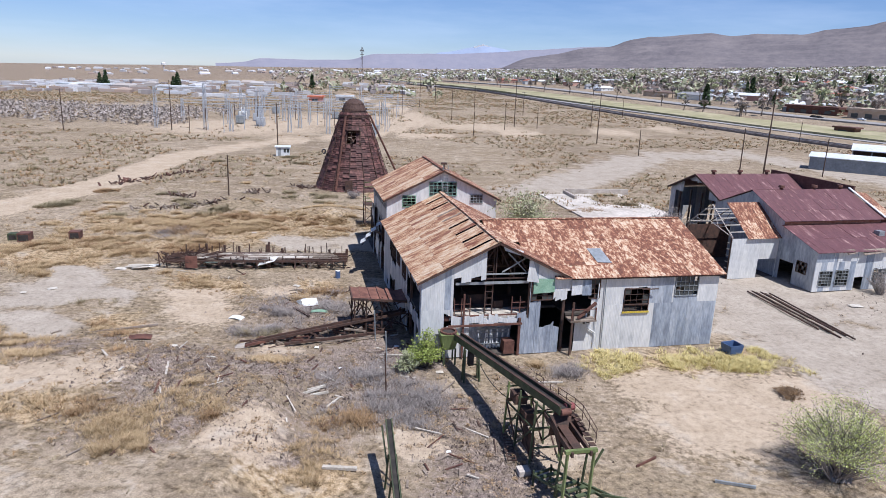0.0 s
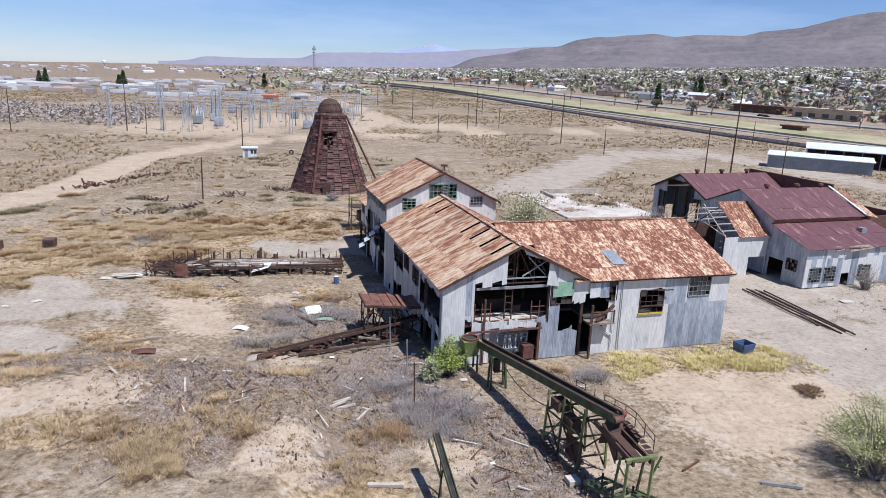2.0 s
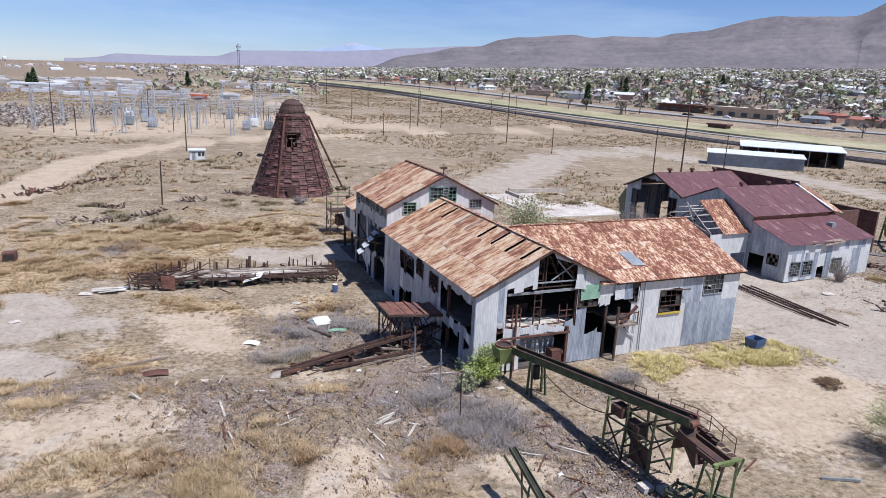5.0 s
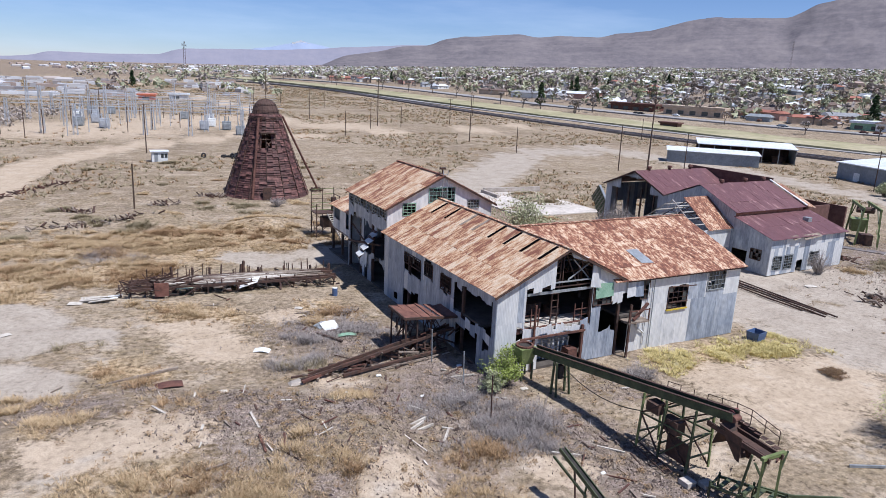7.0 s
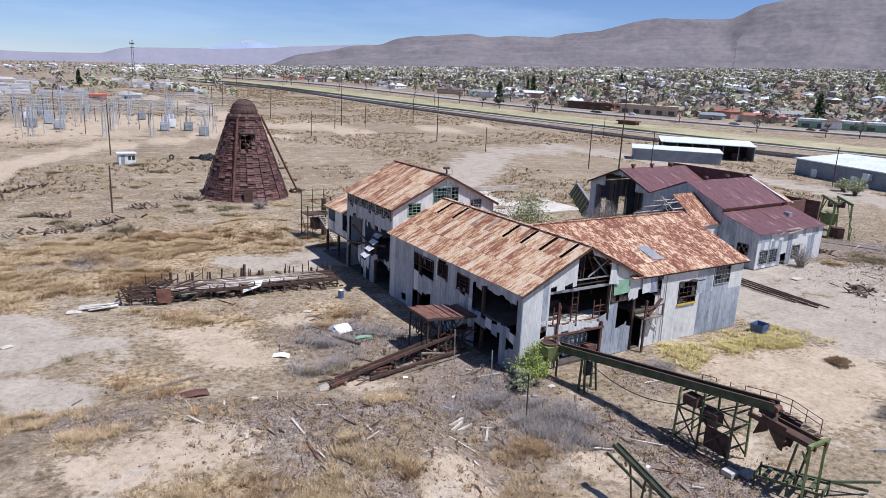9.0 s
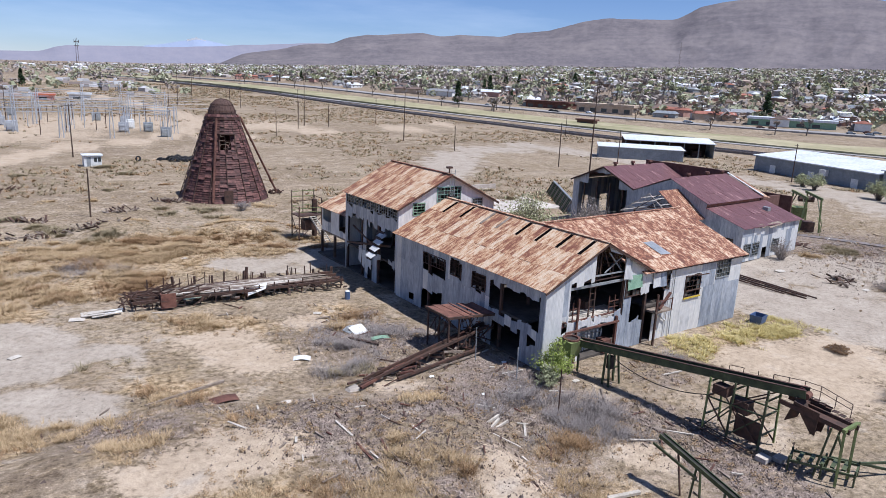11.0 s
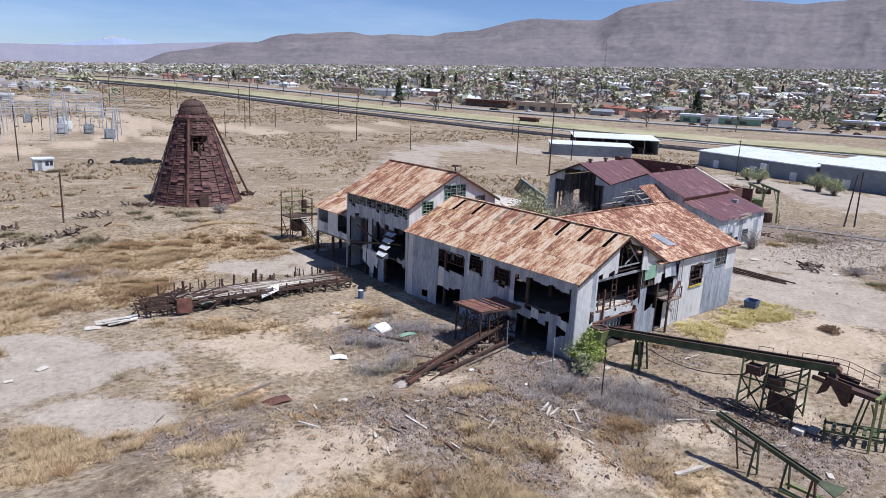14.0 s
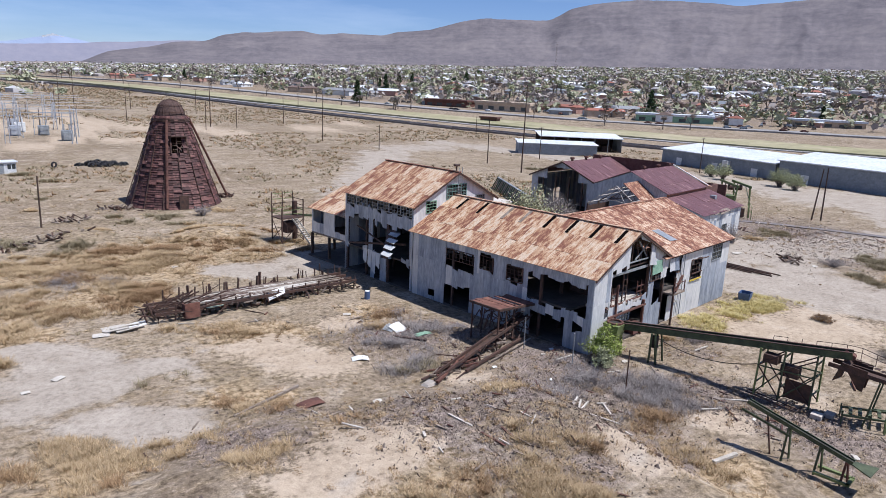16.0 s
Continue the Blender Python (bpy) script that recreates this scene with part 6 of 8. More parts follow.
strip("verge", VERGE, 40, 0.10, M_VERGE, "yellow-green dry grass verge beside the highway", "verge", step=20)
strip("road", HIGHWAY, 15, 0.22, M_ROAD, "grey asphalt highway", "road", step=20)
strip("side_road", [(x - 34, y - 10) for x, y in VERGE], 11, 0.12, M_ROAD, "pale worn frontage road", "road", step=20)
bal = strip("rail_bed", RAIL, 4.6, 0.7, M_BALLAST, "dark stone ballast of a double railway line", "railway")
M_RAIL = simple("rail_steel", (0.2, 0.19, 0.18), (0.34, 0.33, 0.33), 0.5, 0.4, 0.6, bumps=0)
for o in (-3.2, -1.7, 1.6, 3.1):
    r = strip("rail", RAIL, 0.12, 0.9, M_RAIL, "", "")
    for k in ("label", "category", "kind"):
        if k in r:
            del r[k]
    r.data.transform(Matrix.Translation((o, o * 0.25, 0)))
    r.parent = bal
for o in (-2.45, 2.35):
    sl_ = strip("sleepers", RAIL, 1.3, 0.78, M_DARK, "", "")
    for k in ("label", "category", "kind"):
        if k in sl_:
            del sl_[k]
    sl_.data.transform(Matrix.Translation((o, o * 0.25, 0)))
    sl_.parent = bal
old = strip("old_track", [(60, 92), (66, 88), (76, 74), (82, 58), (88, 40)], 0.9, 0.12, M_BALLAST, "disused sunken siding track", "railway", step=4)

# ---- small hut, tyres, tank ----
hut = thing("white_hut", pose(-40.0, 172.8, land(-40, 172.8), 0, 0, 12), "small white hut with flat roof and dark windows", "hut")
part("wall", Shape().box(-1.7, 1.7, -1.3, 1.3, 0, 2.3), M_WHITE, hut)
part("roof", Shape().box(-2.0, 2.0, -1.6, 1.6, 2.3, 2.5), M_WHITEROOF, hut)
for x in (0.2, 1.0):
    part("window", Shape().box(x, x + 0.6, -1.34, -1.3, 1.0, 1.9), M_GLASS, hut)
part("door", Shape().box(-1.2, -0.4, -1.34, -1.3, 0.05, 2.0), M_GREY, hut)
for k in range(70):
    a, r = RND.uniform(0, 6.28), RND.random() ** 0.5
    x, y = -21.5 + 5.0 * r * math.cos(a), 183 + 3.2 * r * math.sin(a)
    if k == 0:
        tyre = thing("tyre", pose(-31, 181, land(-31, 181) + 0.6, 90, 0, 30), "old black rubber tyre on dumped heap", "tyre", "dumped tyres")
        sh = Shape()
        for j in range(16):
            t0, t1 = 2 * math.pi * j / 16, 2 * math.pi * (j + 1) / 16
            sh.beam((0.5 * math.cos(t0), 0.5 * math.sin(t0), 0), (0.5 * math.cos(t1), 0.5 * math.sin(t1), 0), 0.3, 0.28)
        part("tread", sh, M_RUBBER, tyre)
    else:
        copy_thing(tyre, pose(x, y, land(x, y) + 0.15 + 1.2 * (1 - r) * RND.random(), RND.uniform(-50, 50), RND.uniform(-50, 50), 0))

# ---- substation ----
sub = thing("substation", pose(-70, 270, 0), "electrical substation of pale steel lattice frames and transformers", "substation")
RS = random.Random(5)


def lattice(sh, x, y, h, w=1.2):
    for sx in (-1, 1):
        for sy in (-1, 1):
            sh.beam((x + sx * w / 2, y + sy * w / 2, 0), (x + sx * w / 4, y + sy * w / 4, h), 0.14)
    n = int(h / 1.6)
    for k in range(n):
        z0, z1 = h * k / n, h * (k + 1) / n
        s = 1 if k % 2 else -1
        ww = w / 2 * (1 - 0.5 * k / n)
        sh.beam((x - s * ww, y - ww, z0), (x + s * ww, y - ww, z1), 0.09)
        sh.beam((x - ww, y - s * ww, z0), (x - ww, y + s * ww, z1), 0.09)


cols = []
for r in range(5):
    for c in range(6):
        x, y = -28 + c * 15 + RS.uniform(-3, 3), -38 + r * 26 + RS.uniform(-5, 5)
        hgt = RS.choice((9, 11, 14))
        sh = Shape()
        lattice(sh, x, y, hgt)
        part("lattice_column", sh, M_STEELGREY, sub)
        if cols and c:
            px, py, ph = cols[-1]
            hh = min(ph, hgt) - 0.5
            part("lattice_beam", Shape().beam((px, py, hh), (x, y, hh), 0.16).beam((px, py, hh - 1), (x, y, hh - 1), 0.16), M_STEELGREY, sub)
        cols.append((x, y, hgt))
for k in range(14):
    x, y = RS.uniform(-20, 45), RS.uniform(-45, 60)
    part("transformer", Shape().box(x, x + 3, y, y + 2.4, 0, 3).box(x + 0.4, x + 2.6, y - 0.7, y, 0.4, 2.4).rod((x + 0.8, y + 1, 3), (x + 0.8, y + 1, 4.8), 0.18, n=6).rod((x + 2.2, y + 1, 3), (x + 2.2, y + 1, 4.8), 0.18, n=6), RS.choice((M_GREY, M_STEELGREY, M_STEELGREY, M_WHITE)), sub)
for k in range(40):
    x, y = RS.uniform(-34, 52), RS.uniform(-48, 85)
    part("busbar_post", Shape().rod((x, y, 0), (x, y, RS.uniform(4, 9)), 0.12, n=6), RS.choice((M_STEELGREY, M_DARK, M_STEELGREY)), sub)
for k in range(6):
    y = -40 + k * 22
    part("line_wire", Shape().rod((-32, y, 9), (60, y + 6, 9.5), 0.05, n=4), M_STEELGREY, sub)

# ---- mountains ----
def mountain(name, crest_line, r0, depth, mat, rough, label, fade=4.0, base_drop=0.0, fine=8):
    """A range as a sheet in bearing and distance; crest_line: bearing and elevation of the skyline, in degrees."""
    b0, b1 = crest_line[0][0], crest_line[-1][0]
    NBG, NR = int((b1 - b0) * fine), 44
    bs = np.linspace(b0, b1, NBG + 1)
    es = np.interp(bs, [q[0] for q in crest_line], [q[1] for q in crest_line])
    k5 = np.hanning(2 * (fine // 2) + 3)
    es = np.convolve(np.pad(es, len(k5) // 2, mode="edge"), k5 / k5.sum(), "valid")
    sh_v, sh_uv = [], []
    for b, e in zip(bs, es):
        e *= smooth01((b - b0) / fade + 0.02) * smooth01((b1 - b) / fade + 0.02)
        e += rough * (noise.fractal(Vector((b * 0.9, r0 * 0.01, 0)), 1.0, 2.0, 5) * 0.04) * min(1, e)
        crest = 22 + r0 * math.tan(radians(max(e, -1)))
        for j in range(NR + 1):
            f = j / NR
            r = r0 - depth * (1 - f) * 0.9
            x, y = r * math.sin(radians(b)), r * math.cos(radians(b))
            z0 = land(x, y) - 4 - base_drop
            z = z0 + (crest - z0) * f ** 1.55 if crest > z0 else z0
            if 0 < j < NR and crest > z0:
                # spurs and gullies that run down the slope, and broken ground on them
                warp = noise.noise(Vector((x, y, 7)) / 420) * 0.9
                spur = 1 - abs(noise.noise(Vector((b * 0.34 + warp * 0.5 + f * 0.7, f * 0.9, r0 * 0.01)))) * 2.4
                rill = 1 - abs(noise.noise(Vector((b * 1.3 + warp * 1.5 - f * 1.2, f * 2.6, r0 * 0.02)))) * 2.4
                q = Vector((x, y, 0)) / 330
                z += (crest - z0) * rough * f * (1 - f) * (0.09 * spur + 0.025 * rill + 0.06 * (noise.ridged_multi_fractal(q, 1.0, 2.1, 4, 1.0, 2.0) - 1.0) - 0.06)
            sh_v.append((x, y, z))
            sh_uv.append((radians(b) * r0, z + 0.25 * f * depth))
    n = NR + 1
    sh_f = [(i * n + j, i * n + j + 1, (i + 1) * n + j + 1, (i + 1) * n + j)[::-1] for i in range(NBG) for j in range(NR)]
    me = bpy.data.meshes.new(name)
    me.from_pydata(sh_v, [], sh_f)
    slope = me.uv_layers.new(name="slope")
    for lp in me.loops:
        slope.data[lp.index].uv = sh_uv[lp.vertex_index]
    me.shade_smooth()
    me.materials.append(mat)
    return tagged(new(name, me), label, "mountain", kind="structure")


def rock(name, a, b, c, strata=0.14):
    m = material(name, 0.95)
    v = coords(m, which="UV")
    n1, n2, n3 = noise_of(m, v, 0.0035, 9, 0.65), noise_of(m, v, 0.022, 9, 0.75), noise_of(m, coords(m, (0.16, 1, 1), "UV"), 0.014, 6, 0.6)
    col = mix(m, 0.45, ramp(m, n1, [(0.30, a), (0.5, b), (0.70, c)]), ramp(m, n2, [(0.34, a), (0.5, b), (0.66, c)]))
    col = mix(m, strata, col, ramp(m, n3, [(0.42, a), (0.5, b), (0.58, c)]))
    link(m, col, bsdf(m).inputs["Base Color"])
    bsdf(m).inputs["Specular IOR Level"].default_value = 0.0
    bump(m, n2, 0.3, 8.0)
    return m


M_ROCK1 = rock("brown_mountain", (0.10, 0.092, 0.105), (0.165, 0.148, 0.156), (0.245, 0.215, 0.208))
# distance haze is mixed into the base colours of the two far ranges
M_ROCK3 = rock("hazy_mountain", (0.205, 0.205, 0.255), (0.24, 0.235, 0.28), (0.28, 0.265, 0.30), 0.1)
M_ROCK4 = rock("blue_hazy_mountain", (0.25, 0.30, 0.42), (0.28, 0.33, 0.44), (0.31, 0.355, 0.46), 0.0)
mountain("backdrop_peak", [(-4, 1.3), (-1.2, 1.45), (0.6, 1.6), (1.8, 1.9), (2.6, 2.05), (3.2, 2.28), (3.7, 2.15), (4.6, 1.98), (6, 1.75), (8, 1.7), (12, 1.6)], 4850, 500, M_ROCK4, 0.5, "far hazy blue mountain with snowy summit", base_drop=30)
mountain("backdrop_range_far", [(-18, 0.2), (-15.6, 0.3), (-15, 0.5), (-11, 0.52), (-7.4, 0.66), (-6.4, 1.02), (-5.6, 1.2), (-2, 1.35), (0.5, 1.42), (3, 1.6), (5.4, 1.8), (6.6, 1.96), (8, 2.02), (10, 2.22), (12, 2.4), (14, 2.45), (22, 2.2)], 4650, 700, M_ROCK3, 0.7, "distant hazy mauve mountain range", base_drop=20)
mountain("backdrop_range_near", [(3, 0.9), (6, 1.2), (9.5, 1.8), (11.2, 2.25), (13.3, 2.4), (14.6, 2.95), (16.1, 3.22), (17.7, 3.32), (19.1, 3.5), (20.7, 3.6), (22.3, 3.4), (23.7, 3.6), (25.9, 3.6), (26.9, 3.58), (28.3, 3.92), (30.8, 4.2), (32.5, 4.7), (33.6, 5.02), (35.4, 5.3), (37, 5.25), (40.5, 5.3), (42.2, 6.28), (44, 6.65), (47.1, 6.97), (50.1, 6.94), (53.5, 6.71), (54.5, 6.58), (58, 6.9), (61, 7.15), (68, 7.4), (80, 6.8), (95, 5), (112, 2)], 4300, 1900, M_ROCK1, 1.0, "large dry brown mountain range above the town", fade=4.0)
snow = Shape()
for k in range(9):
    b, e = 3.15 + (k - 4) * 0.15, 2.3 - 0.045 * abs(k - 4) - 0.02 * (k % 2)
    c = lambda bb, ee: (4838 * math.sin(radians(bb)), 4838 * math.cos(radians(bb)), 22 + 4838 * math.tan(radians(ee)))
    snow.slab([c(b - 0.10, e - 0.2 - 0.1 * (k % 3 == 0)), c(b + 0.12, e - 0.17), c(b + 0.09, e), c(b - 0.09, e - 0.01)], 2.0)
tagged(part("snow_cap", snow, M_WHITE), "white snow on the far summit", "snow", kind="structure")

# ---- town ----
RT = random.Random(11)
WALLS = [M_WHITE, M_TAN, M_GREY, M_WHITE, simple("pink_stucco", (0.42, 0.24, 0.19), (0.52, 0.32, 0.26), 0.3, 0.9, bumps=0), simple("brown_stucco", (0.22, 0.15, 0.11), (0.3, 0.21, 0.16), 0.3, 0.9, bumps=0)]
ROOFS = [M_WHITEROOF, M_GREY, simple("brown_shingle", (0.13, 0.09, 0.075), (0.2, 0.14, 0.115), 0.6), simple("red_tile", (0.28, 0.1, 0.07), (0.38, 0.16, 0.11), 0.6), simple("grey_shingle", (0.2, 0.2, 0.21), (0.3, 0.3, 0.31), 0.6), M_WHITEROOF]
HOUSES = {}
PANE = Shape().box(-0.6, 0.6, -0.05, 0.0, -0.55, 0.55).mesh("window", M_GLASS)


def house(x, y, w, d, h, rot, wi, ri, hip=True):
    key = (w, d, h, wi, ri)
    ob = thing("house", pose(x, y, land(x, y) - 0.4, 0, 0, rot), ("low house with pale walls and shallow roof", "tan stucco house with shallow roof", "grey house with shallow pitched roof", "white house with pitched roof", "pinkish stucco house with pitched roof", "brown house with shallow roof")[wi], "house", "town houses")
    if key not in HOUSES:
        o, rise = 0.6, d * 0.2
        rf = Shape()
        for s in (-1, 1):
            pts = [(-w / 2 - o, s * (d / 2 + o), h), (w / 2 + o, s * (d / 2 + o), h), (w / 2 - 1, 0, h + rise), (-w / 2 + 1, 0, h + rise)]
            rf.slab(pts if s < 0 else pts[::-1], 0.2)
            e = [(s * (w / 2 + o), -s * (d / 2 + o), h), (s * (w / 2 + o), s * (d / 2 + o), h), (s * (w / 2 - 1), 0, h + rise)]
            rf.slab(e, 0.2)
        HOUSES[key] = (Shape().box(-w / 2, w / 2, -d / 2, d / 2, 0, h).mesh("wall", WALLS[wi]), rf.mesh("roof", ROOFS[ri]), PANE)
    a, b, c = HOUSES[key]
    part("wall", a, None, ob)
    part("roof", b, None, ob)
    for u in (-w * 0.3, w * 0.08, w * 0.3):
        part("window", c, None, ob).location = (u, -d / 2, 1.65)


def clump(sh, x, y, z, r, h, n, rr=RT, leaf=0.5):
    """A ragged crown: many small tilted faces in an uneven egg."""
    for _ in range(n):
        a, b = rr.uniform(0, 6.283), rr.uniform(-1, 1)
        q = (1 - b * b) ** 0.5
        s = rr.uniform(0.45, 1.0)
        c = Vector((x + r * s * q * math.cos(a), y + r * s * q * math.sin(a), z + h * s * b))
        u = Vector((rr.uniform(-1, 1), rr.uniform(-1, 1), rr.uniform(-0.6, 0.6))).normalized() * leaf * rr.uniform(0.6, 1.3)
        v = Vector((rr.uniform(-1, 1), rr.uniform(-1, 1), rr.uniform(-0.2, 1))).normalized() * leaf * rr.uniform(0.6, 1.3)
        sh.face([c - u - v * 0.4, c + u * 0.8 - v, c + u + v * 0.6, c - u * 0.5 + v])


def limbs(sh, twigs, p, d, length, r, depth, rr, tips):
    q = p + d * length
    sh.rod(p, q, r, r * 0.62, 6 if depth > 1 else 4, cap=False)
    if depth == 0:
        tips.append(q)
        return
    for _ in range(rr.choice((2, 3, 3)) if depth > 1 else 3):
        n = (d + Vector((rr.uniform(-0.8, 0.8), rr.uniform(-0.8, 0.8), rr.uniform(-0.15, 0.6)))).normalized()
        limbs(sh, twigs, q, n, length * rr.uniform(0.6, 0.85), r * 0.6, depth - 1, rr, tips)


TREES = []
for kind, (leafm, barem) in enumerate(((M_TWIG, True), (M_TWIG, True), (M_LEAFP, False), (M_BUD, False), (M_LEAFD, False), (M_TWIG, True))):
    rr = random.Random(40 + kind)
    tr, tips, cr = Shape(), [], Shape()
    if kind == 4:
        tr.rod((0, 0, 0), (0, 0, 8), 0.3, 0.08, 6)
        for k in range(9):
            clump(cr, 0, 0, 2.0 + k * 0.95, 3.0 * (1 - k / 10), 0.7, 46, rr, 0.5)
    else:
        limbs(tr, None, Vector((0, 0, 0)), Vector((0.05, 0, 1)).normalized(), 2.3, 0.3, 3, rr, tips)
        for p in tips:
            if barem:
                for _ in range(26):
                    e = p + Vector((rr.uniform(-1.1, 1.1), rr.uniform(-1.1, 1.1), rr.uniform(-0.3, 1.1)))
                    s = Vector((rr.uniform(-1, 1), rr.uniform(-1, 1), 0)).normalized() * 0.15
                    cr.face([p - s, p + s, e])
            else:
                clump(cr, p.x, p.y, p.z, 1.25, 1.0, 16, rr, 0.34)
    TREES.append((tr.mesh("trunk", M_BARK), cr.mesh("crown", leafm)))
TREE_LABEL = ("bare grey-brown deciduous tree", "bare spreading grey tree", "tree with pale new green leaves", "tree in fresh green spring leaf", "dark green conifer of the town", "bare twiggy grey shade tree")


def tree(x, y, kind, s):
    ob = thing("tree", pose(x, y, land(x, y) - 0.1, 0, 0, RT.uniform(0, 360)), TREE_LABEL[kind], "tree", "town trees")
    ob.scale = (s, s, s * RT.uniform(0.85, 1.15))
    part("trunk", TREES[kind][0], None, ob)
    part("crown", TREES[kind][1], None, ob)


# nearest row of the town: houses, sheds and trees beyond the highway
count = 0
tries = 0
while count < 190 and tries < 6000:
    tries += 1
    r, b = RT.uniform(330, 900), radians(RT.uniform(-2, 80))
    x, y = r * math.sin(b), 30 + r * math.cos(b)
    s = side_of(x, y, HIGHWAY)
    if 24 < s < 330:
        w = RT.choice((11, 14, 17, 26 if s < 70 else 13))
        house(x, y, w, RT.choice((8, 10)), 3.0 if w < 26 else 4.2, RT.choice((0, 90, 35, 125, 62, 152)), RT.randrange(6), RT.randrange(6))
        count += 1
count = 0
while count < 330 and tries < 9000:
    tries += 1
    r, b = RT.uniform(300, 900), radians(RT.uniform(-4, 80))
    x, y = r * math.sin(b), 30 + r * math.cos(b)
    s = side_of(x, y, HIGHWAY)
    if 20 < s < 360 or (-48 < s < -18 and RT.random() < 0.35):
        k = RT.choice((0, 1, 5, 0, 2, 5, 2, 1, 3, 5, 4)) if s > 0 else RT.choice((0, 1, 5))
        tree(x, y, k, RT.uniform(1.0, 1.8) * (0.7 if k == 4 else 1))
        count += 1
for x, y, k, s in ((179, 470, 4, 1.6), (-222, 583, 4, 1.4), (-228, 590, 4, 1.2), (-120, 640, 4, 1.3), (-300, 620, 4, 1.3), (-310, 630, 4, 1.2), (-295, 610, 4, 1.1), (330, 330, 4, 1.6), (250, 560, 4, 1.5)):
    tree(x, y, k, s)
# canopy of a filling station and long roadside buildings
for x, y, w, d, h, rot, wall, roof, lab in ((318, 300, 46, 16, 5, -52, M_TEAL, M_WHITEROOF, "long roadside station with pale green canopy"), (262, 400, 40, 20, 6, -58, M_TAN, M_TAN, "large tan stucco hall with arched front"), (240, 440, 34, 14, 5, -60, M_REDRUST, M_REDRUST, "red-brown roadside shop row"), (380, 238, 40, 14, 4.5, -50, M_TAN, M_WHITEROOF, "pale flat-roofed roadside building"), (196, 330, 10, 5, 3, -60, M_BROWNBRICK, M_BROWNBRICK, "small brown track-side hut"),
                                           (-300, 585, 44, 10, 4, 4, M_WHITE, M_WHITEROOF, "long white storage building"), (-215, 570, 34, 9, 3.6, 8, M_WHITE, M_WHITEROOF, "long white storage building"), (-82, 452, 9, 6, 4, 0, M_ORANGE, M_ORANGE, "bright orange plant building"), (-66, 470, 11, 6, 4, 0, M_WHITE, M_WHITEROOF, "white flat-roofed plant building")):
    ob = thing("roadside_building", pose(x, y, land(x, y) - 0.3, 0, 0, rot), lab, "building", "roadside buildings")
    part("wall", Shape().box(-w / 2, w / 2, -d / 2, d / 2, 0, h * 0.75), wall, ob)
    part("roof", Shape().box(-w / 2 - 0.8, w / 2 + 0.8, -d / 2 - 0.8, d / 2 + 0.8, h * 0.75, h), roof, ob)
    for k in range(int(w / 8)):
        part("window", Shape().box(-w / 2 + 2 + 8 * k, -w / 2 + 6 + 8 * k, -d / 2 - 0.06, -d / 2, 0.5, h * 0.5), M_GLASS, ob)
# parked and passing cars
CARS = [M_WHITE, M_RUBBER, M_GREY, M_BLUEWALL, M_BROWNBRICK]
car_me = []
for m in CARS:
    b = Shape().hexa([(-2.2, -0.9, 0.35), (2.2, -0.9, 0.35), (2.2, 0.9, 0.35), (-2.2, 0.9, 0.35), (-2.2, -0.88, 0.95), (2.15, -0.88, 0.9), (2.15, 0.88, 0.9), (-2.2, 0.88, 0.95)])
    b.hexa([(-1.7, -0.85, 0.95), (1.1, -0.85, 0.95), (1.1, 0.85, 0.95), (-1.7, 0.85, 0.95), (-1.3, -0.7, 1.5), (0.5, -0.7, 1.5), (0.5, 0.7, 1.5), (-1.3, 0.7, 1.5)])
    car_me.append(b.mesh("body", m))
wheel_me = Shape().rod((0, -0.12, 0), (0, 0.12, 0), 0.34, n=10).mesh("wheel", M_RUBBER)
for k in range(60):
    t = RT.uniform(0.3, 0.95)
    i = min(int(t * (len(HIGHWAY) - 1)), len(HIGHWAY) - 2)
    f = t * (len(HIGHWAY) - 1) - i
    (ax, ay), (bx, by) = HIGHWAY[i], HIGHWAY[i + 1]
    d = Vector((bx - ax, by - ay, 0)).normalized()
    off = RT.choice((-5, 5, 20, 26, 32))
    x, y = ax + (bx - ax) * f - d.y * off * -1 * -1, ay + (by - ay) * f + d.x * off
    c = RT.randrange(5)
    car = thing("car", pose(x, y, land(x, y) + 0.25, 0, 0, math.degrees(math.atan2(d.y, d.x)) + (0 if abs(off) < 10 else 90)), ("white car parked beside the highway", "black car parked beside the highway", "grey car parked beside the highway", "dark blue car parked beside the highway", "dark red car parked beside the highway")[c], "car", "cars")
    part("body", car_me[c], None, car)
    for wx in (-1.4, 1.4):
        for wy in (-0.85, 0.85):
            w = part("wheel", wheel_me, None, car)
            w.location = (wx, wy, 0.34)

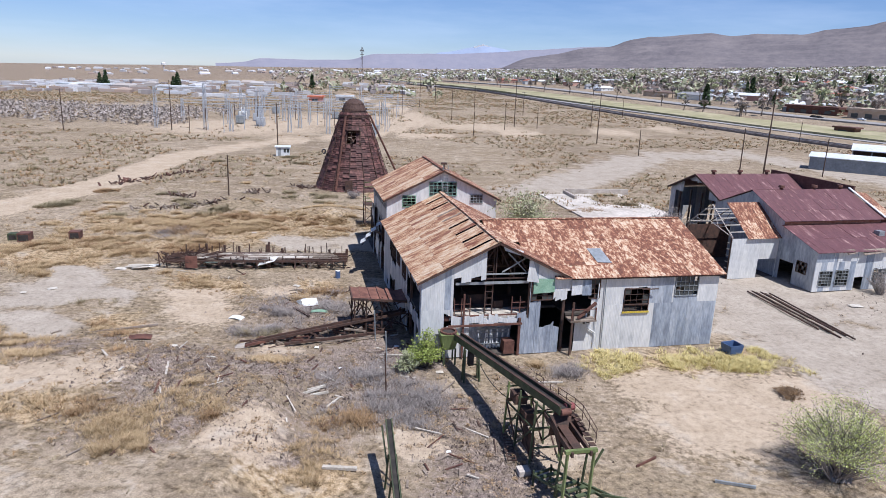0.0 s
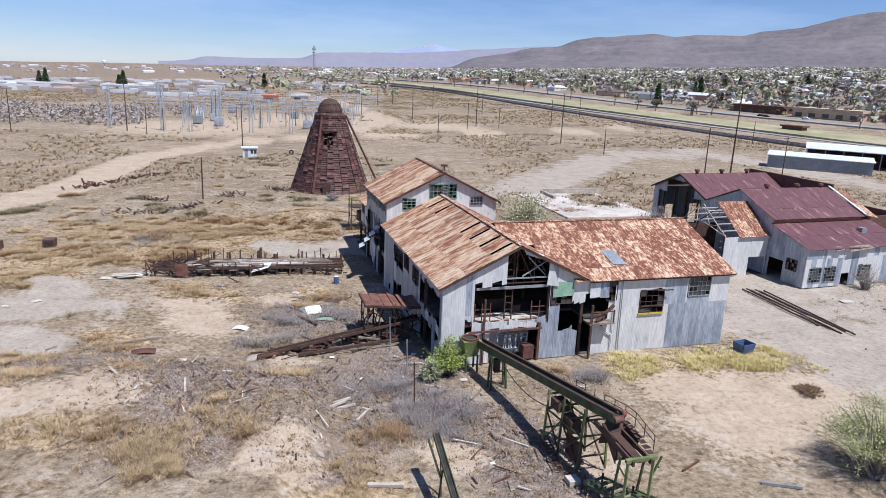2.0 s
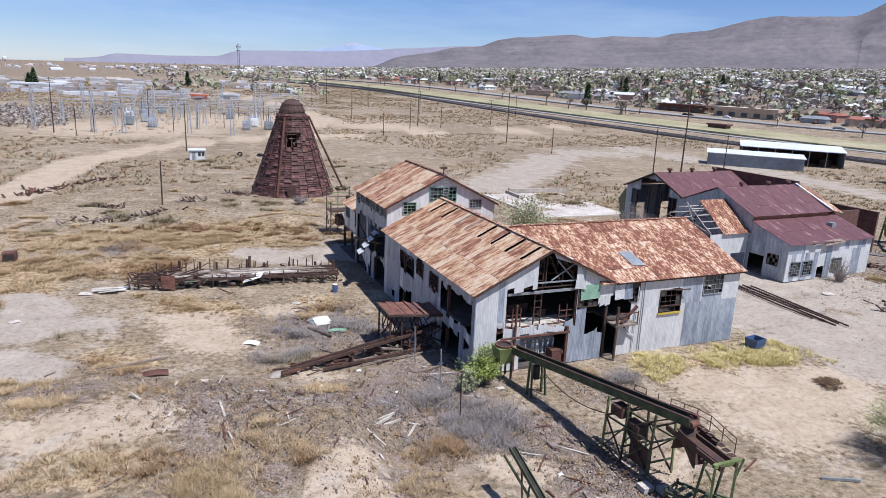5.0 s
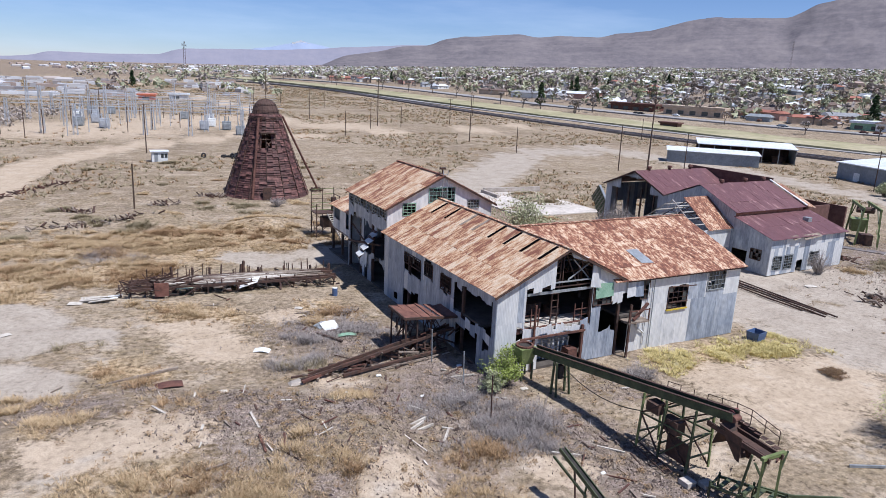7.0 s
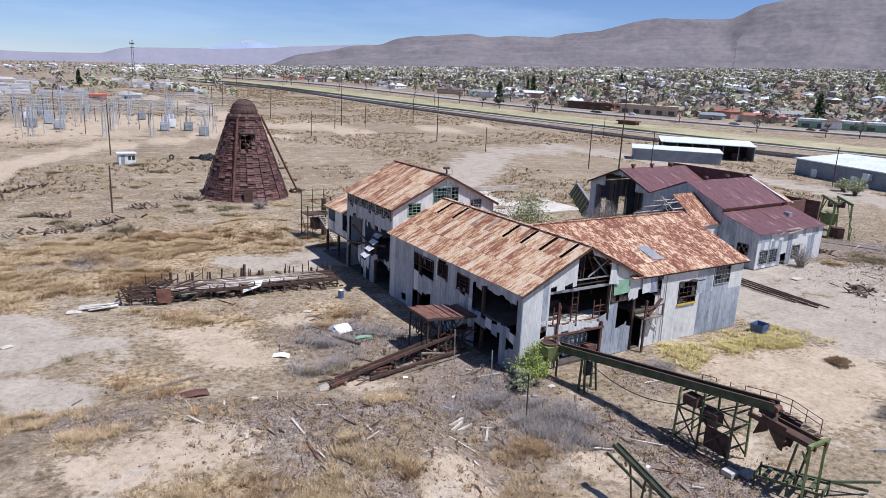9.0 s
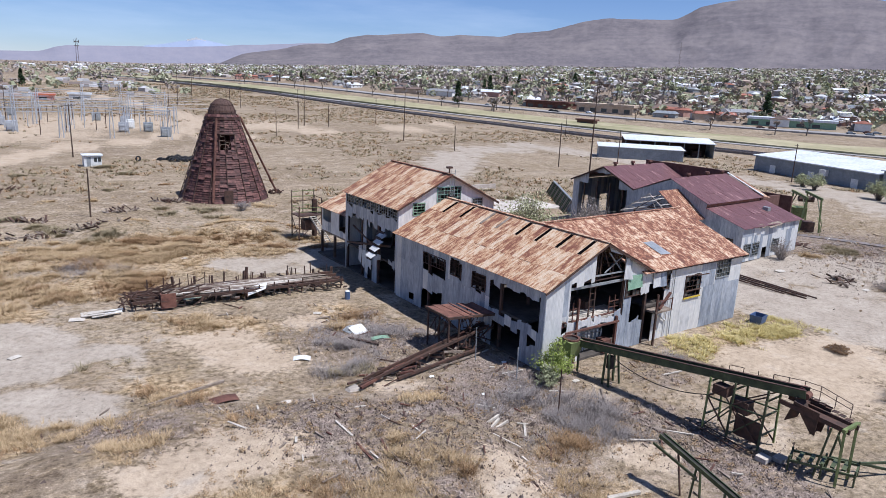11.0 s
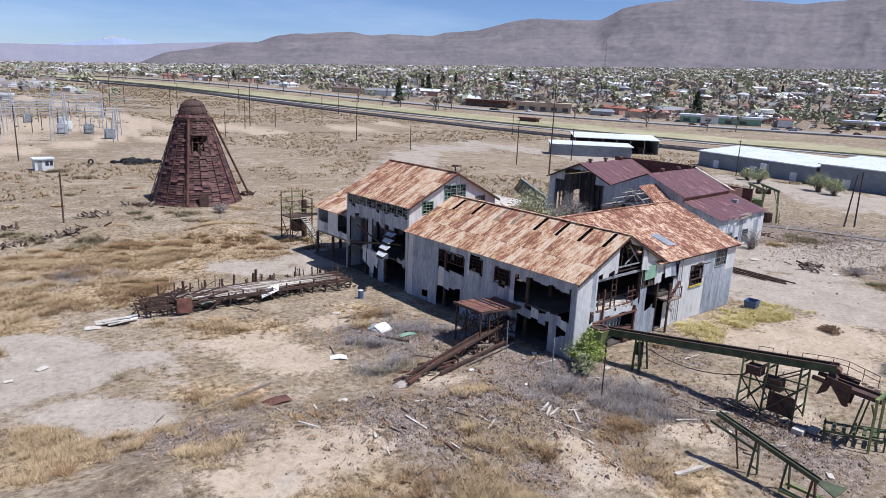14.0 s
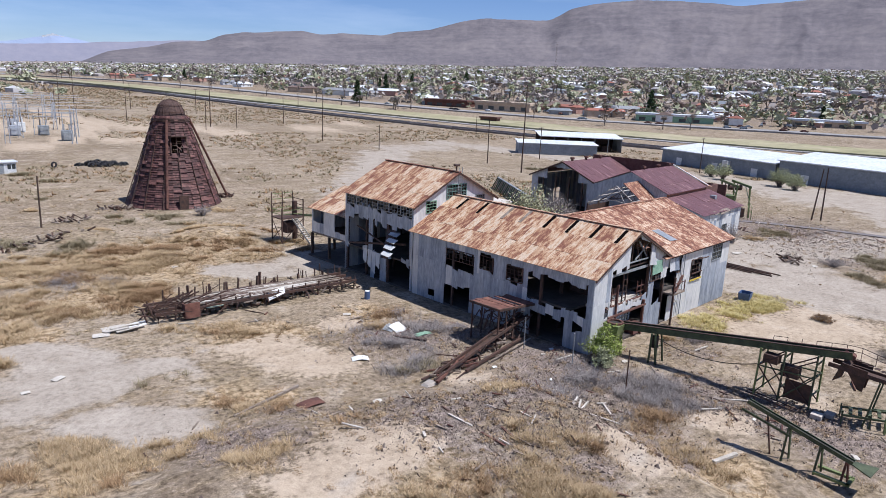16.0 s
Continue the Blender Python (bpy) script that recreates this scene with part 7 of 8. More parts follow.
# far town: too many and too small to count
M_FARHOUSE = material("far_houses", 0.8)
geo_ = node(M_FARHOUSE, "NewGeometry")
link(M_FARHOUSE, ramp(M_FARHOUSE, geo_.outputs["Random Per Island"], [(0.0, (0.7, 0.7, 0.7)), (0.15, (0.52, 0.52, 0.54)), (0.3, (0.30, 0.27, 0.26)), (0.5, (0.36, 0.27, 0.22)), (0.7, (0.40, 0.37, 0.35)), (0.88, (0.66, 0.66, 0.68)), (1.0, (0.16, 0.14, 0.14))]), bsdf(M_FARHOUSE).inputs["Base Color"])
sh = Shape()
n = 0
while n < 2300:
    r, b = 420 + 2900 * RT.random() ** 0.75, RT.uniform(-30, 82)
    x, y = r * math.sin(radians(b)), 30 + r * math.cos(radians(b))
    s = side_of(x, y, HIGHWAY) if r < 1500 else (1 if b > -6 else -1) * 500
    if 0 < s < 200 and r < 950:
        continue
    if s <= 26 and not (b < -2 and (480 < r < 760 or 1300 < r < 2400) and RT.random() < 0.35):
        continue
    if -120 < x < -20 and r < 480:
        continue
    if near_line(x, y, DIRT2) < 40 and r < 800:
        continue
    a = RT.uniform(0, 3.14)
    w, d, h = RT.uniform(8, 20) * (1.6 if RT.random() < 0.08 else 1), RT.uniform(7, 11), RT.uniform(2.6, 4.5)
    z = land(x, y) - 0.5
    c, t = math.cos(a), math.sin(a)
    P = [(x + u * c - v * t, y + u * t + v * c) for u, v in ((-w / 2, -d / 2), (w / 2, -d / 2), (w / 2, d / 2), (-w / 2, d / 2))]
    e = [(x - w * 0.4 * c, y - w * 0.4 * t), (x + w * 0.4 * c, y + w * 0.4 * t)]
    k = len(sh.v)
    sh.v += [(px, py, z) for px, py in P] + [(px, py, z + h) for px, py in P] + [(px, py, z + h + 1.6) for px, py in e]
    sh.f += [(k, k + 1, k + 5, k + 4), (k + 1, k + 2, k + 6, k + 5), (k + 2, k + 3, k + 7, k + 6), (k + 3, k, k + 4, k + 7), (k + 4, k + 5, k + 9, k + 8), (k + 6, k + 7, k + 8, k + 9), (k + 5, k + 6, k + 9), (k + 7, k + 4, k + 8)]
    n += 1
for _ in range(420):
    x, y, a = RT.uniform(-430, -40), RT.uniform(470, 800), RT.choice((0.1, 0.1, 1.6))
    if near_line(x, y, DIRT2) < 25 or side_of(x, y, RAIL) > -25:
        continue
    w, d, h, z = RT.uniform(4, 16), RT.uniform(3, 5), RT.uniform(2, 3.4), land(x, y) - 0.3
    c, t = math.cos(a), math.sin(a)
    P = [(x + u * c - v * t, y + u * t + v * c) for u, v in ((-w / 2, -d / 2), (w / 2, -d / 2), (w / 2, d / 2), (-w / 2, d / 2))]
    sh.hexa([(px, py, z) for px, py in P] + [(px, py, z + h) for px, py in P])
tagged(part("far_houses", sh, M_FARHOUSE), "far town of small pale roofs", "houses", kind="stuff")
for mat, num, nm, lab, seed, rng in ((M_TWIG, 6500, "far_bare_trees", "far bare grey-brown trees of the town", 3, (380, 3000)), (M_BUD, 5500, "far_budding_trees", "far pale green budding trees", 4, (380, 2400)), (M_LEAFD, 600, "far_evergreens", "far dark evergreens of the town", 5, (420, 3300))):
    rr = random.Random(seed)
    sh = Shape()
    n = 0
    while n < num:
        r, b = rng[0] + (rng[1] - rng[0]) * rr.random() ** 0.8, rr.uniform(-14, 82)
        x, y = r * math.sin(radians(b)), 30 + r * math.cos(radians(b))
        s = side_of(x, y, HIGHWAY) if r < 1500 else (1 if b > -5 else -1) * 500
        if s < 22 and not (b < 0 and r > 480 and rr.random() < 0.25):
            continue
        q = rr.uniform(3, 6)
        clump(sh, x, y, land(x, y) + q * 0.75, q, q * 0.75, 14 if r < 1200 else 8, rr, q * 0.33)
        n += 1
    tagged(part(nm, sh, mat), lab, "trees", kind="stuff")
# bare willow thicket to the left of the substation
sh, rr = Shape(), random.Random(9)
for _ in range(1000):
    x, y = rr.uniform(-330, -95), rr.uniform(240, 330)
    clump(sh, x, y, land(x, y) + 1.4, 2.8, 1.7, 22, rr, 0.42)
tagged(part("thicket", sh, M_TWIG), "grey-brown thicket of bare bushes", "bushes", kind="stuff")
# water tower and radio mast
wt = thing("water_tower", pose(-750, 1880, land(-750, 1880)), "white water tower on the far plain", "tower")
part("tank", Shape().rod((0, 0, 14), (0, 0, 19), 5.5, 5.5, 14).rod((0, 0, 19), (0, 0, 21), 5.5, 1.5, 14).rod((0, 0, 11), (0, 0, 14), 2, 5.5, 14), M_WHITE, wt)
part("column", Shape().rod((0, 0, 0), (0, 0, 12), 1.2, n=8), M_WHITE, wt)
mast = thing("radio_mast", pose(-92, 792, land(-92, 792)), "tall dark lattice radio mast with antennas", "mast")
sh = Shape()
lattice(sh, 0, 0, 41, 2.6)
part("mast_frame", sh, M_DARK, mast)
for bx4 in ((-2.2, 2.2, 37, 37.6), (-2.0, 2.0, 33, 33.6), (-2.2, -1.8, 36, 39), (1.8, 2.2, 36, 39)):
    part("antenna", Shape().box(bx4[0], bx4[1], -0.3, 0.3, bx4[2], bx4[3]), M_DARK, mast)
mast2 = thing("radio_mast", pose(1640, 1900, land(1640, 1900)), "slim far radio mast on the slope", "mast")
sh = Shape()
lattice(sh, 0, 0, 90, 5)
part("mast_frame", sh, M_DARK, mast2)

# ---- bushes and trees near the mill ----
def bush(name, x, y, w, h, stems, leaves, leafmat, leaf, label, seed, cat="bush", wood=M_BARK):
    rr = random.Random(seed)
    ob = thing(name, pose(x, y, land(x, y) - 0.05), label, cat)
    st_, cr_ = Shape(), Shape()
    for _ in range(stems):
        a, k = rr.uniform(0, 6.283), rr.random() ** 0.55
        base = Vector((rr.uniform(-0.25, 0.25) * w * 0.3, rr.uniform(-0.25, 0.25) * w * 0.3, 0))
        tip = Vector((math.cos(a) * w / 2 * k, math.sin(a) * w / 2 * k, h * (1 - 0.5 * k * k) * rr.uniform(0.45, 1.05)))
        mid = base.lerp(tip, 0.5) + Vector((0, 0, h * 0.1))
        st_.rod(base, mid, 0.02 * h ** 0.5, 0.012 * h ** 0.5, 4, cap=False)
        st_.rod(mid, tip, 0.012 * h ** 0.5, 0.006, 3, cap=False)
        for _ in range(5):
            f = rr.uniform(0.0, 1)
            p = mid.lerp(tip, f)
            e = p + Vector((rr.uniform(-1, 1), rr.uniform(-1, 1), rr.uniform(-0.1, 0.9))) * h ** 0.6 * 0.32
            st_.rod(p, e, 0.009, 0.004, 3, cap=False)
            for _ in range(leaves):
                c = p.lerp(e, rr.random()) + Vector((rr.gauss(0, 1), rr.gauss(0, 1), rr.gauss(0, 1))) * h * 0.035
                u = Vector((rr.uniform(-1, 1), rr.uniform(-1, 1), rr.uniform(-1, 1))).normalized() * leaf
                v = u.cross(Vector((rr.uniform(-1, 1), rr.uniform(-1, 1), rr.uniform(-1, 1)))).normalized() * leaf * 0.6
                cr_.face([c - u, c - v, c + u, c + v])
    part("branchwork", st_, wood, ob)
    if leaves:
        part("foliage", cr_, leafmat, ob)
    return ob


bush("green_shrub", -0.6, 48.7, 3.0, 2.9, 70, 12, M_LEAF, 0.075, "bright green leafy shrub beside the hopper", 1)
bush("green_shrub", -1.9, 47.6, 2.0, 1.8, 36, 10, M_LEAFP, 0.07, "pale green shrub in dead weeds", 2)
bush("pale_shrub", 24.2, 35.3, 7.2, 5.3, 170, 12, M_LEAFY, 0.055, "large open shrub with sparse pale green leaves", 3, wood=M_TWIG)
bush("pale_tree", 9.6, 71.2, 7.2, 10.6, 260, 14, M_LEAFP, 0.12, "rounded pale green tree behind the mill", 4, "tree", M_TWIG)
bush("bare_shrub", 32.3, 91.6, 7.0, 5.6, 170, 4, M_GREYW, 0.10, "grey bare bush by the open shed", 5, "bush", M_TWIG)
for bi, (bx_, by_, bw_) in enumerate(((118, 122, 5), (120, 127, 4), (121, 108, 6), (119, 103, 5))):
    bush("green_shrub", bx_, by_, bw_, bw_ * 0.85, 60, 14, M_LEAFP, 0.11, "rounded green shrub beside the warehouse fence", 70 + bi)
bush("dry_bush", 26.6, 45.8, 2.4, 0.55, 90, 8, M_BROWNW, 0.05, "low rounded olive-brown bush on bare sand", 9, "bush", M_GREYW)
bush("bare_shrub", 50.0, 72.2, 3.6, 3.4, 90, 0, M_GREYW, 0.05, "grey bare bush against the low shed", 6, "bush", M_TWIG)
bush("bare_shrub", 50.5, 57.5, 4.0, 1.2, 80, 2, M_GREYW, 0.06, "low grey dead bush in the yard", 7, "bush", M_GREYW)
bush("bare_shrub", -15.0, 118.5, 3.0, 1.8, 60, 2, M_GREYW, 0.08, "grey dead bush near the burner", 8, "bush", M_GREYW)


# ---- grass and weeds: nobody could count them ----
def tuft(sh, x, y, z, r, h, n, rr, wid=0.02):
    for _ in range(n):
        a, k = rr.uniform(0, 6.283), rr.random()
        bx, by = x + math.cos(a) * r * k * 0.7, y + math.sin(a) * r * k * 0.7
        tx, ty = x + math.cos(a) * r * (k + 0.5), y + math.sin(a) * r * (k + 0.5)
        s = Vector((-math.sin(a), math.cos(a), 0)) * wid
        hh = h * rr.uniform(0.5, 1.1)
        sh.face([(bx - s.x, by - s.y, z - 0.03), (bx + s.x, by + s.y, z - 0.03), (tx, ty, z + hh)])


def inside_building(x, y):
    a = radians(12.4)
    dx, dy = x + 1.06, y - 50.02
    u, v = dx * math.cos(a) + dy * math.sin(a), -dx * math.sin(a) + dy * math.cos(a)
    if -0.3 < u < 12.6 and -0.3 < v < 41 or 12 < u < 26.4 and -0.3 < v < 16.3:
        return True
    a = radians(15)
    dx, dy = x - 40.7, y - 77.5
    u, v = dx * math.cos(a) + dy * math.sin(a), -dx * math.sin(a) + dy * math.cos(a)
    return -6.9 < u < 27.5 and -6 < v < 24.6 and not (u < -0.3 and v > 9.3) and not (u < -0.3 and v < 0)


def scatter(name, mat, label, count, spots, size, height, blades, seed, wide=None, wid=0.016, dens=None):
    rr = random.Random(seed)
    sh = Shape()
    k = 0
    tries = 0
    near_c = None
    while k < count and tries < count * 12:
        tries += 1
        if near_c and rr.random() < 0.86:
            x, y = near_c[0] + rr.gauss(0, 0.45) * near_c[2], near_c[1] + rr.gauss(0, 0.45) * near_c[2]
        elif wide and rr.random() < wide[0]:
            x, y = rr.uniform(wide[1], wide[2]), rr.uniform(wide[3], wide[4])
            if dens and noise.noise(Vector((x, y, seed)) * dens) < 0.05:
                continue
        else:
            x, y = pick(rr, spots, 0.6)
            if noise.noise(Vector((x, y, seed)) * 0.45) < -0.12:
                continue
        if inside_building(x, y):
            continue
        if near_line(x, y, DIRT) < 3.5 or near_line(x, y, YARD) < 4.5:
            continue
        if spot(x, y, SAND_SPOTS) > 0.45 and rr.random() < 0.93 or spot(x, y, GREY_SPOTS) > 0.5 and rr.random() < 0.9:
            continue
        if near_c is None or rr.random() < 0.14:
            near_c = (x, y, rr.uniform(0.4, 1.7))
        s = rr.uniform(0.6, 1.5)
        far_ = 1.0 + max(0, (math.hypot(x, y) - 70) / 90)
        tuft(sh, x, y, land(x, y), size * s * far_ ** 0.5, height * s, blades, rr, wid * far_)
        k += 1
    return tagged(part(name, sh, mat), label, "grass", kind="stuff")


scatter("dry_grass", M_GOLD, "golden-brown dry grass tufts", 13500, GRASS_SPOTS, 0.38, 0.27, 22, 21, (0.34, -70, 70, 28, 135), wid=0.017, dens=0.12)
scatter("dry_grass", M_BROWNW, "brown dead tumbleweed clumps", 4600, GRASS_SPOTS, 0.4, 0.3, 22, 22, (0.35, -60, 60, 28, 150), wid=0.016, dens=0.1)
scatter("yellow_grass", M_YGRASS, "yellow grass along the mill's front wall", 1700, YELLOW_SPOTS, 0.3, 0.26, 16, 23, wid=0.02)
scatter("dead_weeds", M_GREYW, "tangle of grey dead weeds on rubble", 2500, WEED_SPOTS, 0.5, 0.42, 18, 24, wid=0.011)
scatter("sagebrush", M_SAGE, "low olive-grey sagebrush", 4200, [(-36, 108, 8, 8, 0), (-25, 112, 9, 9, 0), (-45, 104, 8, 8, 0), (55, 55, 8, 8, 0), (50, 65, 7, 7, 0), (60, 70, 8, 8, 0), (14, 38, 3, 2, 0), (26.5, 45.8, 1.2, 0.8, 0), (13, 44, 1, 1, 0), (20, 38, 1.5, 1.2, 0), (23, 36.5, 2.5, 2, 0), (12, 47, 2.5, 1.2, 0), (21, 48.6, 3, 0.8, 12), (47, 66, 4, 4, 0), (48, 62, 4, 4, 0), (53, 69, 4, 4, 0)], 0.4, 0.4, 16, 25, (0.7, -85, 90, 28, 170), wid=0.02, dens=0.07)
# far scrub on the plain
rr, sh, sh2 = random.Random(31), Shape(), Shape()
k = 0
while k < 30000:
    x, y = rr.uniform(-330, 160), 118 + 620 * rr.random() ** 1.5
    if noise.noise(Vector((x, y, 5)) * 0.022) + 0.5 * noise.noise(Vector((x, y, 8)) * 0.09) < (0.02 if y < 300 else -0.14) or near_line(x, y, DIRT) < 5 or near_line(x, y, DIRT2) < 7 or near_line(x, y, YARD) < 9 or near_line(x, y, RAIL) < 8 or inside_building(x, y) or math.hypot(x - BX, y - BY) < 9:
        k += 0.2
        continue
    if side_of(x, y, RAIL) > 0 or (-115 < x < -20 and 215 < y < 330 and rr.random() < 0.9):
        k += 0.2
        continue
    f = 1 + y / 260
    tuft(sh if rr.random() < 0.6 else sh2, x, y, land(x, y), 0.5 * f, 0.45 * f ** 0.5, 7, rr, 0.07 * f)
    k += 1
tagged(part("far_scrub", sh, M_SAGE), "olive-brown scrub on the far plain", "scrub", kind="stuff")
tagged(part("far_scrub", sh2, M_BROWNW), "brown scrub on the far plain", "scrub", kind="stuff")

# round tumbleweeds
rr, sh = random.Random(61), Shape()
for _ in range(800):
    x, y = pick(rr, GRASS_SPOTS[9:] + RUBBLE_SPOTS, 0.7)
    if inside_building(x, y):
        continue
    q = rr.uniform(0.15, 0.48)
    clump(sh, x, y, land(x, y) + q * 0.4, q, q * 0.55, 70, rr, 0.034)
tagged(part("tumbleweed", sh, M_TUMBLE), "round brown tumbleweeds on rubble and grass", "weeds", kind="stuff")

# ---- rubble, boards, scrap ----
rr = random.Random(51)
stones = Shape()
for _ in range(44000):
    x, y = pick(rr, RUBBLE_SPOTS, 0.6)
    if inside_building(x, y):
        continue
    z, q = land(x, y), rr.uniform(0.03, 0.1) * (2.0 if rr.random() < 0.06 else 1)
    p = [(x + q * rr.uniform(-1, 1), y + q * rr.uniform(-1, 1), z - 0.02) for _ in range(3)]
    t = (x + q * rr.uniform(-0.4, 0.4), y + q * rr.uniform(-0.4, 0.4), z + q * rr.uniform(0.7, 1.4))
    k = len(stones.v)
    stones.v += p + [t]
    stones.f += [(k, k + 1, k + 3), (k + 1, k + 2, k + 3), (k + 2, k, k + 3)]
M_STONE = plant("rubble_stone", (0.11, 0.082, 0.07), (0.38, 0.31, 0.26), 0.9)
tagged(part("rubble", stones, M_STONE), "broken dark stones and bark rubble", "rubble", kind="stuff")
boards = [M_WOOD, M_WOODL, M_DARK, M_WOOD, M_REDRUST]
BL = {M_WOOD.name: "weathered grey-brown board lying on rubble", M_WOODL.name: "bleached pale board lying on ground", M_DARK.name: "dark rusted steel bar lying on rubble", M_REDRUST.name: "red-rusted strip of steel on ground"}
for k in range(300):
    x, y = pick(rr, RUBBLE_SPOTS + [(-10, 62, 4, 4, 0), (-12, 66, 3, 3, 0), (-25, 70, 4, 3, 0), (-6, 47, 4, 4, 0), (-9, 53, 4, 4, 0), (-4, 50, 3, 3, 0)], 0.55)
    if inside_building(x, y):
        continue
    m = rr.choice(boards)
    ln, wd = rr.choice((0.4, 0.6, 0.8, 1.1, 1.7)) * rr.uniform(0.8, 1.2), rr.uniform(0.05, 0.14)
    o = tagged(part("board", Shape().beam((-ln / 2, 0, 0), (ln / 2, 0, rr.uniform(0, 0.15)), wd, rr.uniform(0.04, 0.08)), m), BL[m.name], "board", "scattered boards")
    o.matrix_world = pose(x, y, land(x, y) + 0.05, 0, 0, rr.uniform(0, 180))
for x, y, rot, ln, wd, m, lab in ((-5.1, 34.4, -4, 2.0, 0.25, M_WOODL, "pale timber baulk among weeds"), (13.1, 36.1, 35, 1.8, 0.07, M_REDRUST, "red-rusted bar lying on sand"), (17.6, 34.0, -15, 2.2, 0.12, M_GREY, "dark steel frame lying on sand"), (-26.5, 54, 24, 5.6, 0.17, M_WOOD, "long weathered timber lying on the bank"), (-12.4, 59.6, -50, 3.0, 0.22, M_DARK, "dark timber rail in weeds"), (-8.3, 44.0, 30, 1.6, 0.12, M_WOODL, "bleached board on rubble"), (-8.6, 43.2, 40, 1.8, 0.12, M_WOODL, "bleached board on rubble"), (-7.9, 43.4, 25, 1.4, 0.1, M_WOODL, "bleached board on rubble")):
    o = tagged(part("timber", Shape().beam((-ln / 2, 0, 0), (ln / 2, 0, 0.05), wd, 0.16), m), lab, "timber")
    o.matrix_world = pose(x, y, land(x, y) + 0.09, 0, 0, rot)


def sheet(name, x, y, w, d, rot, mat, label, bend=0.25, tilt=0):
    sh = Shape()
    for i in range(5):
        a, b = i / 5, (i + 1) / 5
        za, zb = bend * math.sin(math.pi * a), bend * math.sin(math.pi * b)
        sh.slab([(-w / 2 + w * a, -d / 2, za), (-w / 2 + w * b, -d / 2, zb), (-w / 2 + w * b, d / 2, zb + 0.05), (-w / 2 + w * a, d / 2, za + 0.05)], 0.02)
    o = tagged(part(name, sh, mat), label, "sheet")
    o.matrix_world = pose(x, y, land(x, y) + 0.06, tilt, 0, rot)


sheet("metal_sheet", -12.0, 62.0, 1.5, 1.5, 25, M_WHITE, "bent white metal sheet lying in weeds", 0.1, 22)
sheet("metal_sheet", -12.6, 62.6, 1.6, 0.9, 40, M_GREY, "grey metal sheet lying in weeds", 0.15, 5)
sheet("metal_sheet", -17.9, 57.7, 1.3, 0.7, -15, M_WHITE, "crumpled white sheet on sand", 0.12)
sheet("metal_sheet", -24.2, 52.2, 1.8, 0.9, 12, M_REDRUST, "red-rusted plate on the rubble bank", 0.1)
sheet("metal_sheet", -10.8, 60.0, 1.6, 0.5, 5, M_TEAL, "faded green sheet in weeds", 0.1)
for x, y, w, r in ((-20.5, 49.7, 1.0, 4), (-12.3, 48.2, 0.5, 30), (-33.5, 72.5, 2.6, 10), (-34.5, 71.2, 2.0, -5), (-9.5, 51.5, 0.6, 0), (-25, 90, 1.0, 30), (-40, 62.5, 0.9, 5), (-38, 64, 1.4, 40), (-14.5, 67.5, 1.2, -20), (1.2, 36.6, 0.5, 20), (-3.0, 52.3, 0.7, 0), (0.6, 47.6, 0.9, 15), (2.2, 30.5, 1.0, 50), (44.5, 67.5, 2.2, 8), (48, 58.5, 1.6, 12), (-7.0, 47.8, 0.5, 10)):
    sheet("pale_scrap", x, y, w * 0.62, w * 0.36, r, M_WHITE if w < 0.8 else M_WOODL, "pale scrap of sheet or board on the ground", 0.03)
# blue box, blue drum, pipes and long timbers in the yard
bx = thing("blue_bin", pose(25.5, 53.6, land(25.5, 53.6) - 0.05, 0, 0, 20), "open blue steel bin standing in grass", "bin")
part("bin_wall", Shape().hexa([(-0.6, -0.5, 0), (0.6, -0.5, 0), (0.6, -0.44, 0), (-0.6, -0.44, 0), (-0.7, -0.6, 0.9), (0.7, -0.6, 0.9), (0.7, -0.54, 0.9), (-0.7, -0.54, 0.9)]).hexa([(-0.6, 0.44, 0), (0.6, 0.44, 0), (0.6, 0.5, 0), (-0.6, 0.5, 0), (-0.7, 0.54, 0.9), (0.7, 0.54, 0.9), (0.7, 0.6, 0.9), (-0.7, 0.6, 0.9)]).hexa([(-0.6, -0.5, 0), (-0.54, -0.5, 0), (-0.54, 0.5, 0), (-0.6, 0.5, 0), (-0.7, -0.6, 0.9), (-0.64, -0.6, 0.9), (-0.64, 0.6, 0.9), (-0.7, 0.6, 0.9)]).hexa([(0.54, -0.5, 0), (0.6, -0.5, 0), (0.6, 0.5, 0), (0.54, 0.5, 0), (0.64, -0.6, 0.9), (0.7, -0.6, 0.9), (0.7, 0.6, 0.9), (0.64, 0.6, 0.9)]), M_BLUE2, bx)
part("bin_floor", Shape().box(-0.58, 0.58, -0.48, 0.48, 0.05, 0.1), M_DARK, bx)
dr = thing("blue_drum", pose(-10.7, 71.0, land(-10.7, 71.0)), "small blue drum standing in dry grass", "drum")
part("drum_shell", Shape().rod((0, 0, 0), (0, 0, 0.8), 0.27, n=14), M_BLUE2, dr)
part("drum_lid", Shape().rod((0, 0, 0.8), (0, 0, 0.83), 0.25, n=14), M_WHITE, dr)
for k in range(6):
    p = thing("steel_pipe", pose(34.6 + 0.42 * k, 71.2 - 0.15 * k, 0.1 + 0.1 * (k % 2), 0, 0, RND.uniform(-1.2, 1.2)), "long dark rusted steel pipe lying in yard", "pipe", "yard pipes")
    part("tube", Shape().rod((0, 0, 0), (1.9, -11.2 - 0.9 * (k % 3), 0.0), 0.085, n=8), M_DARK, p)
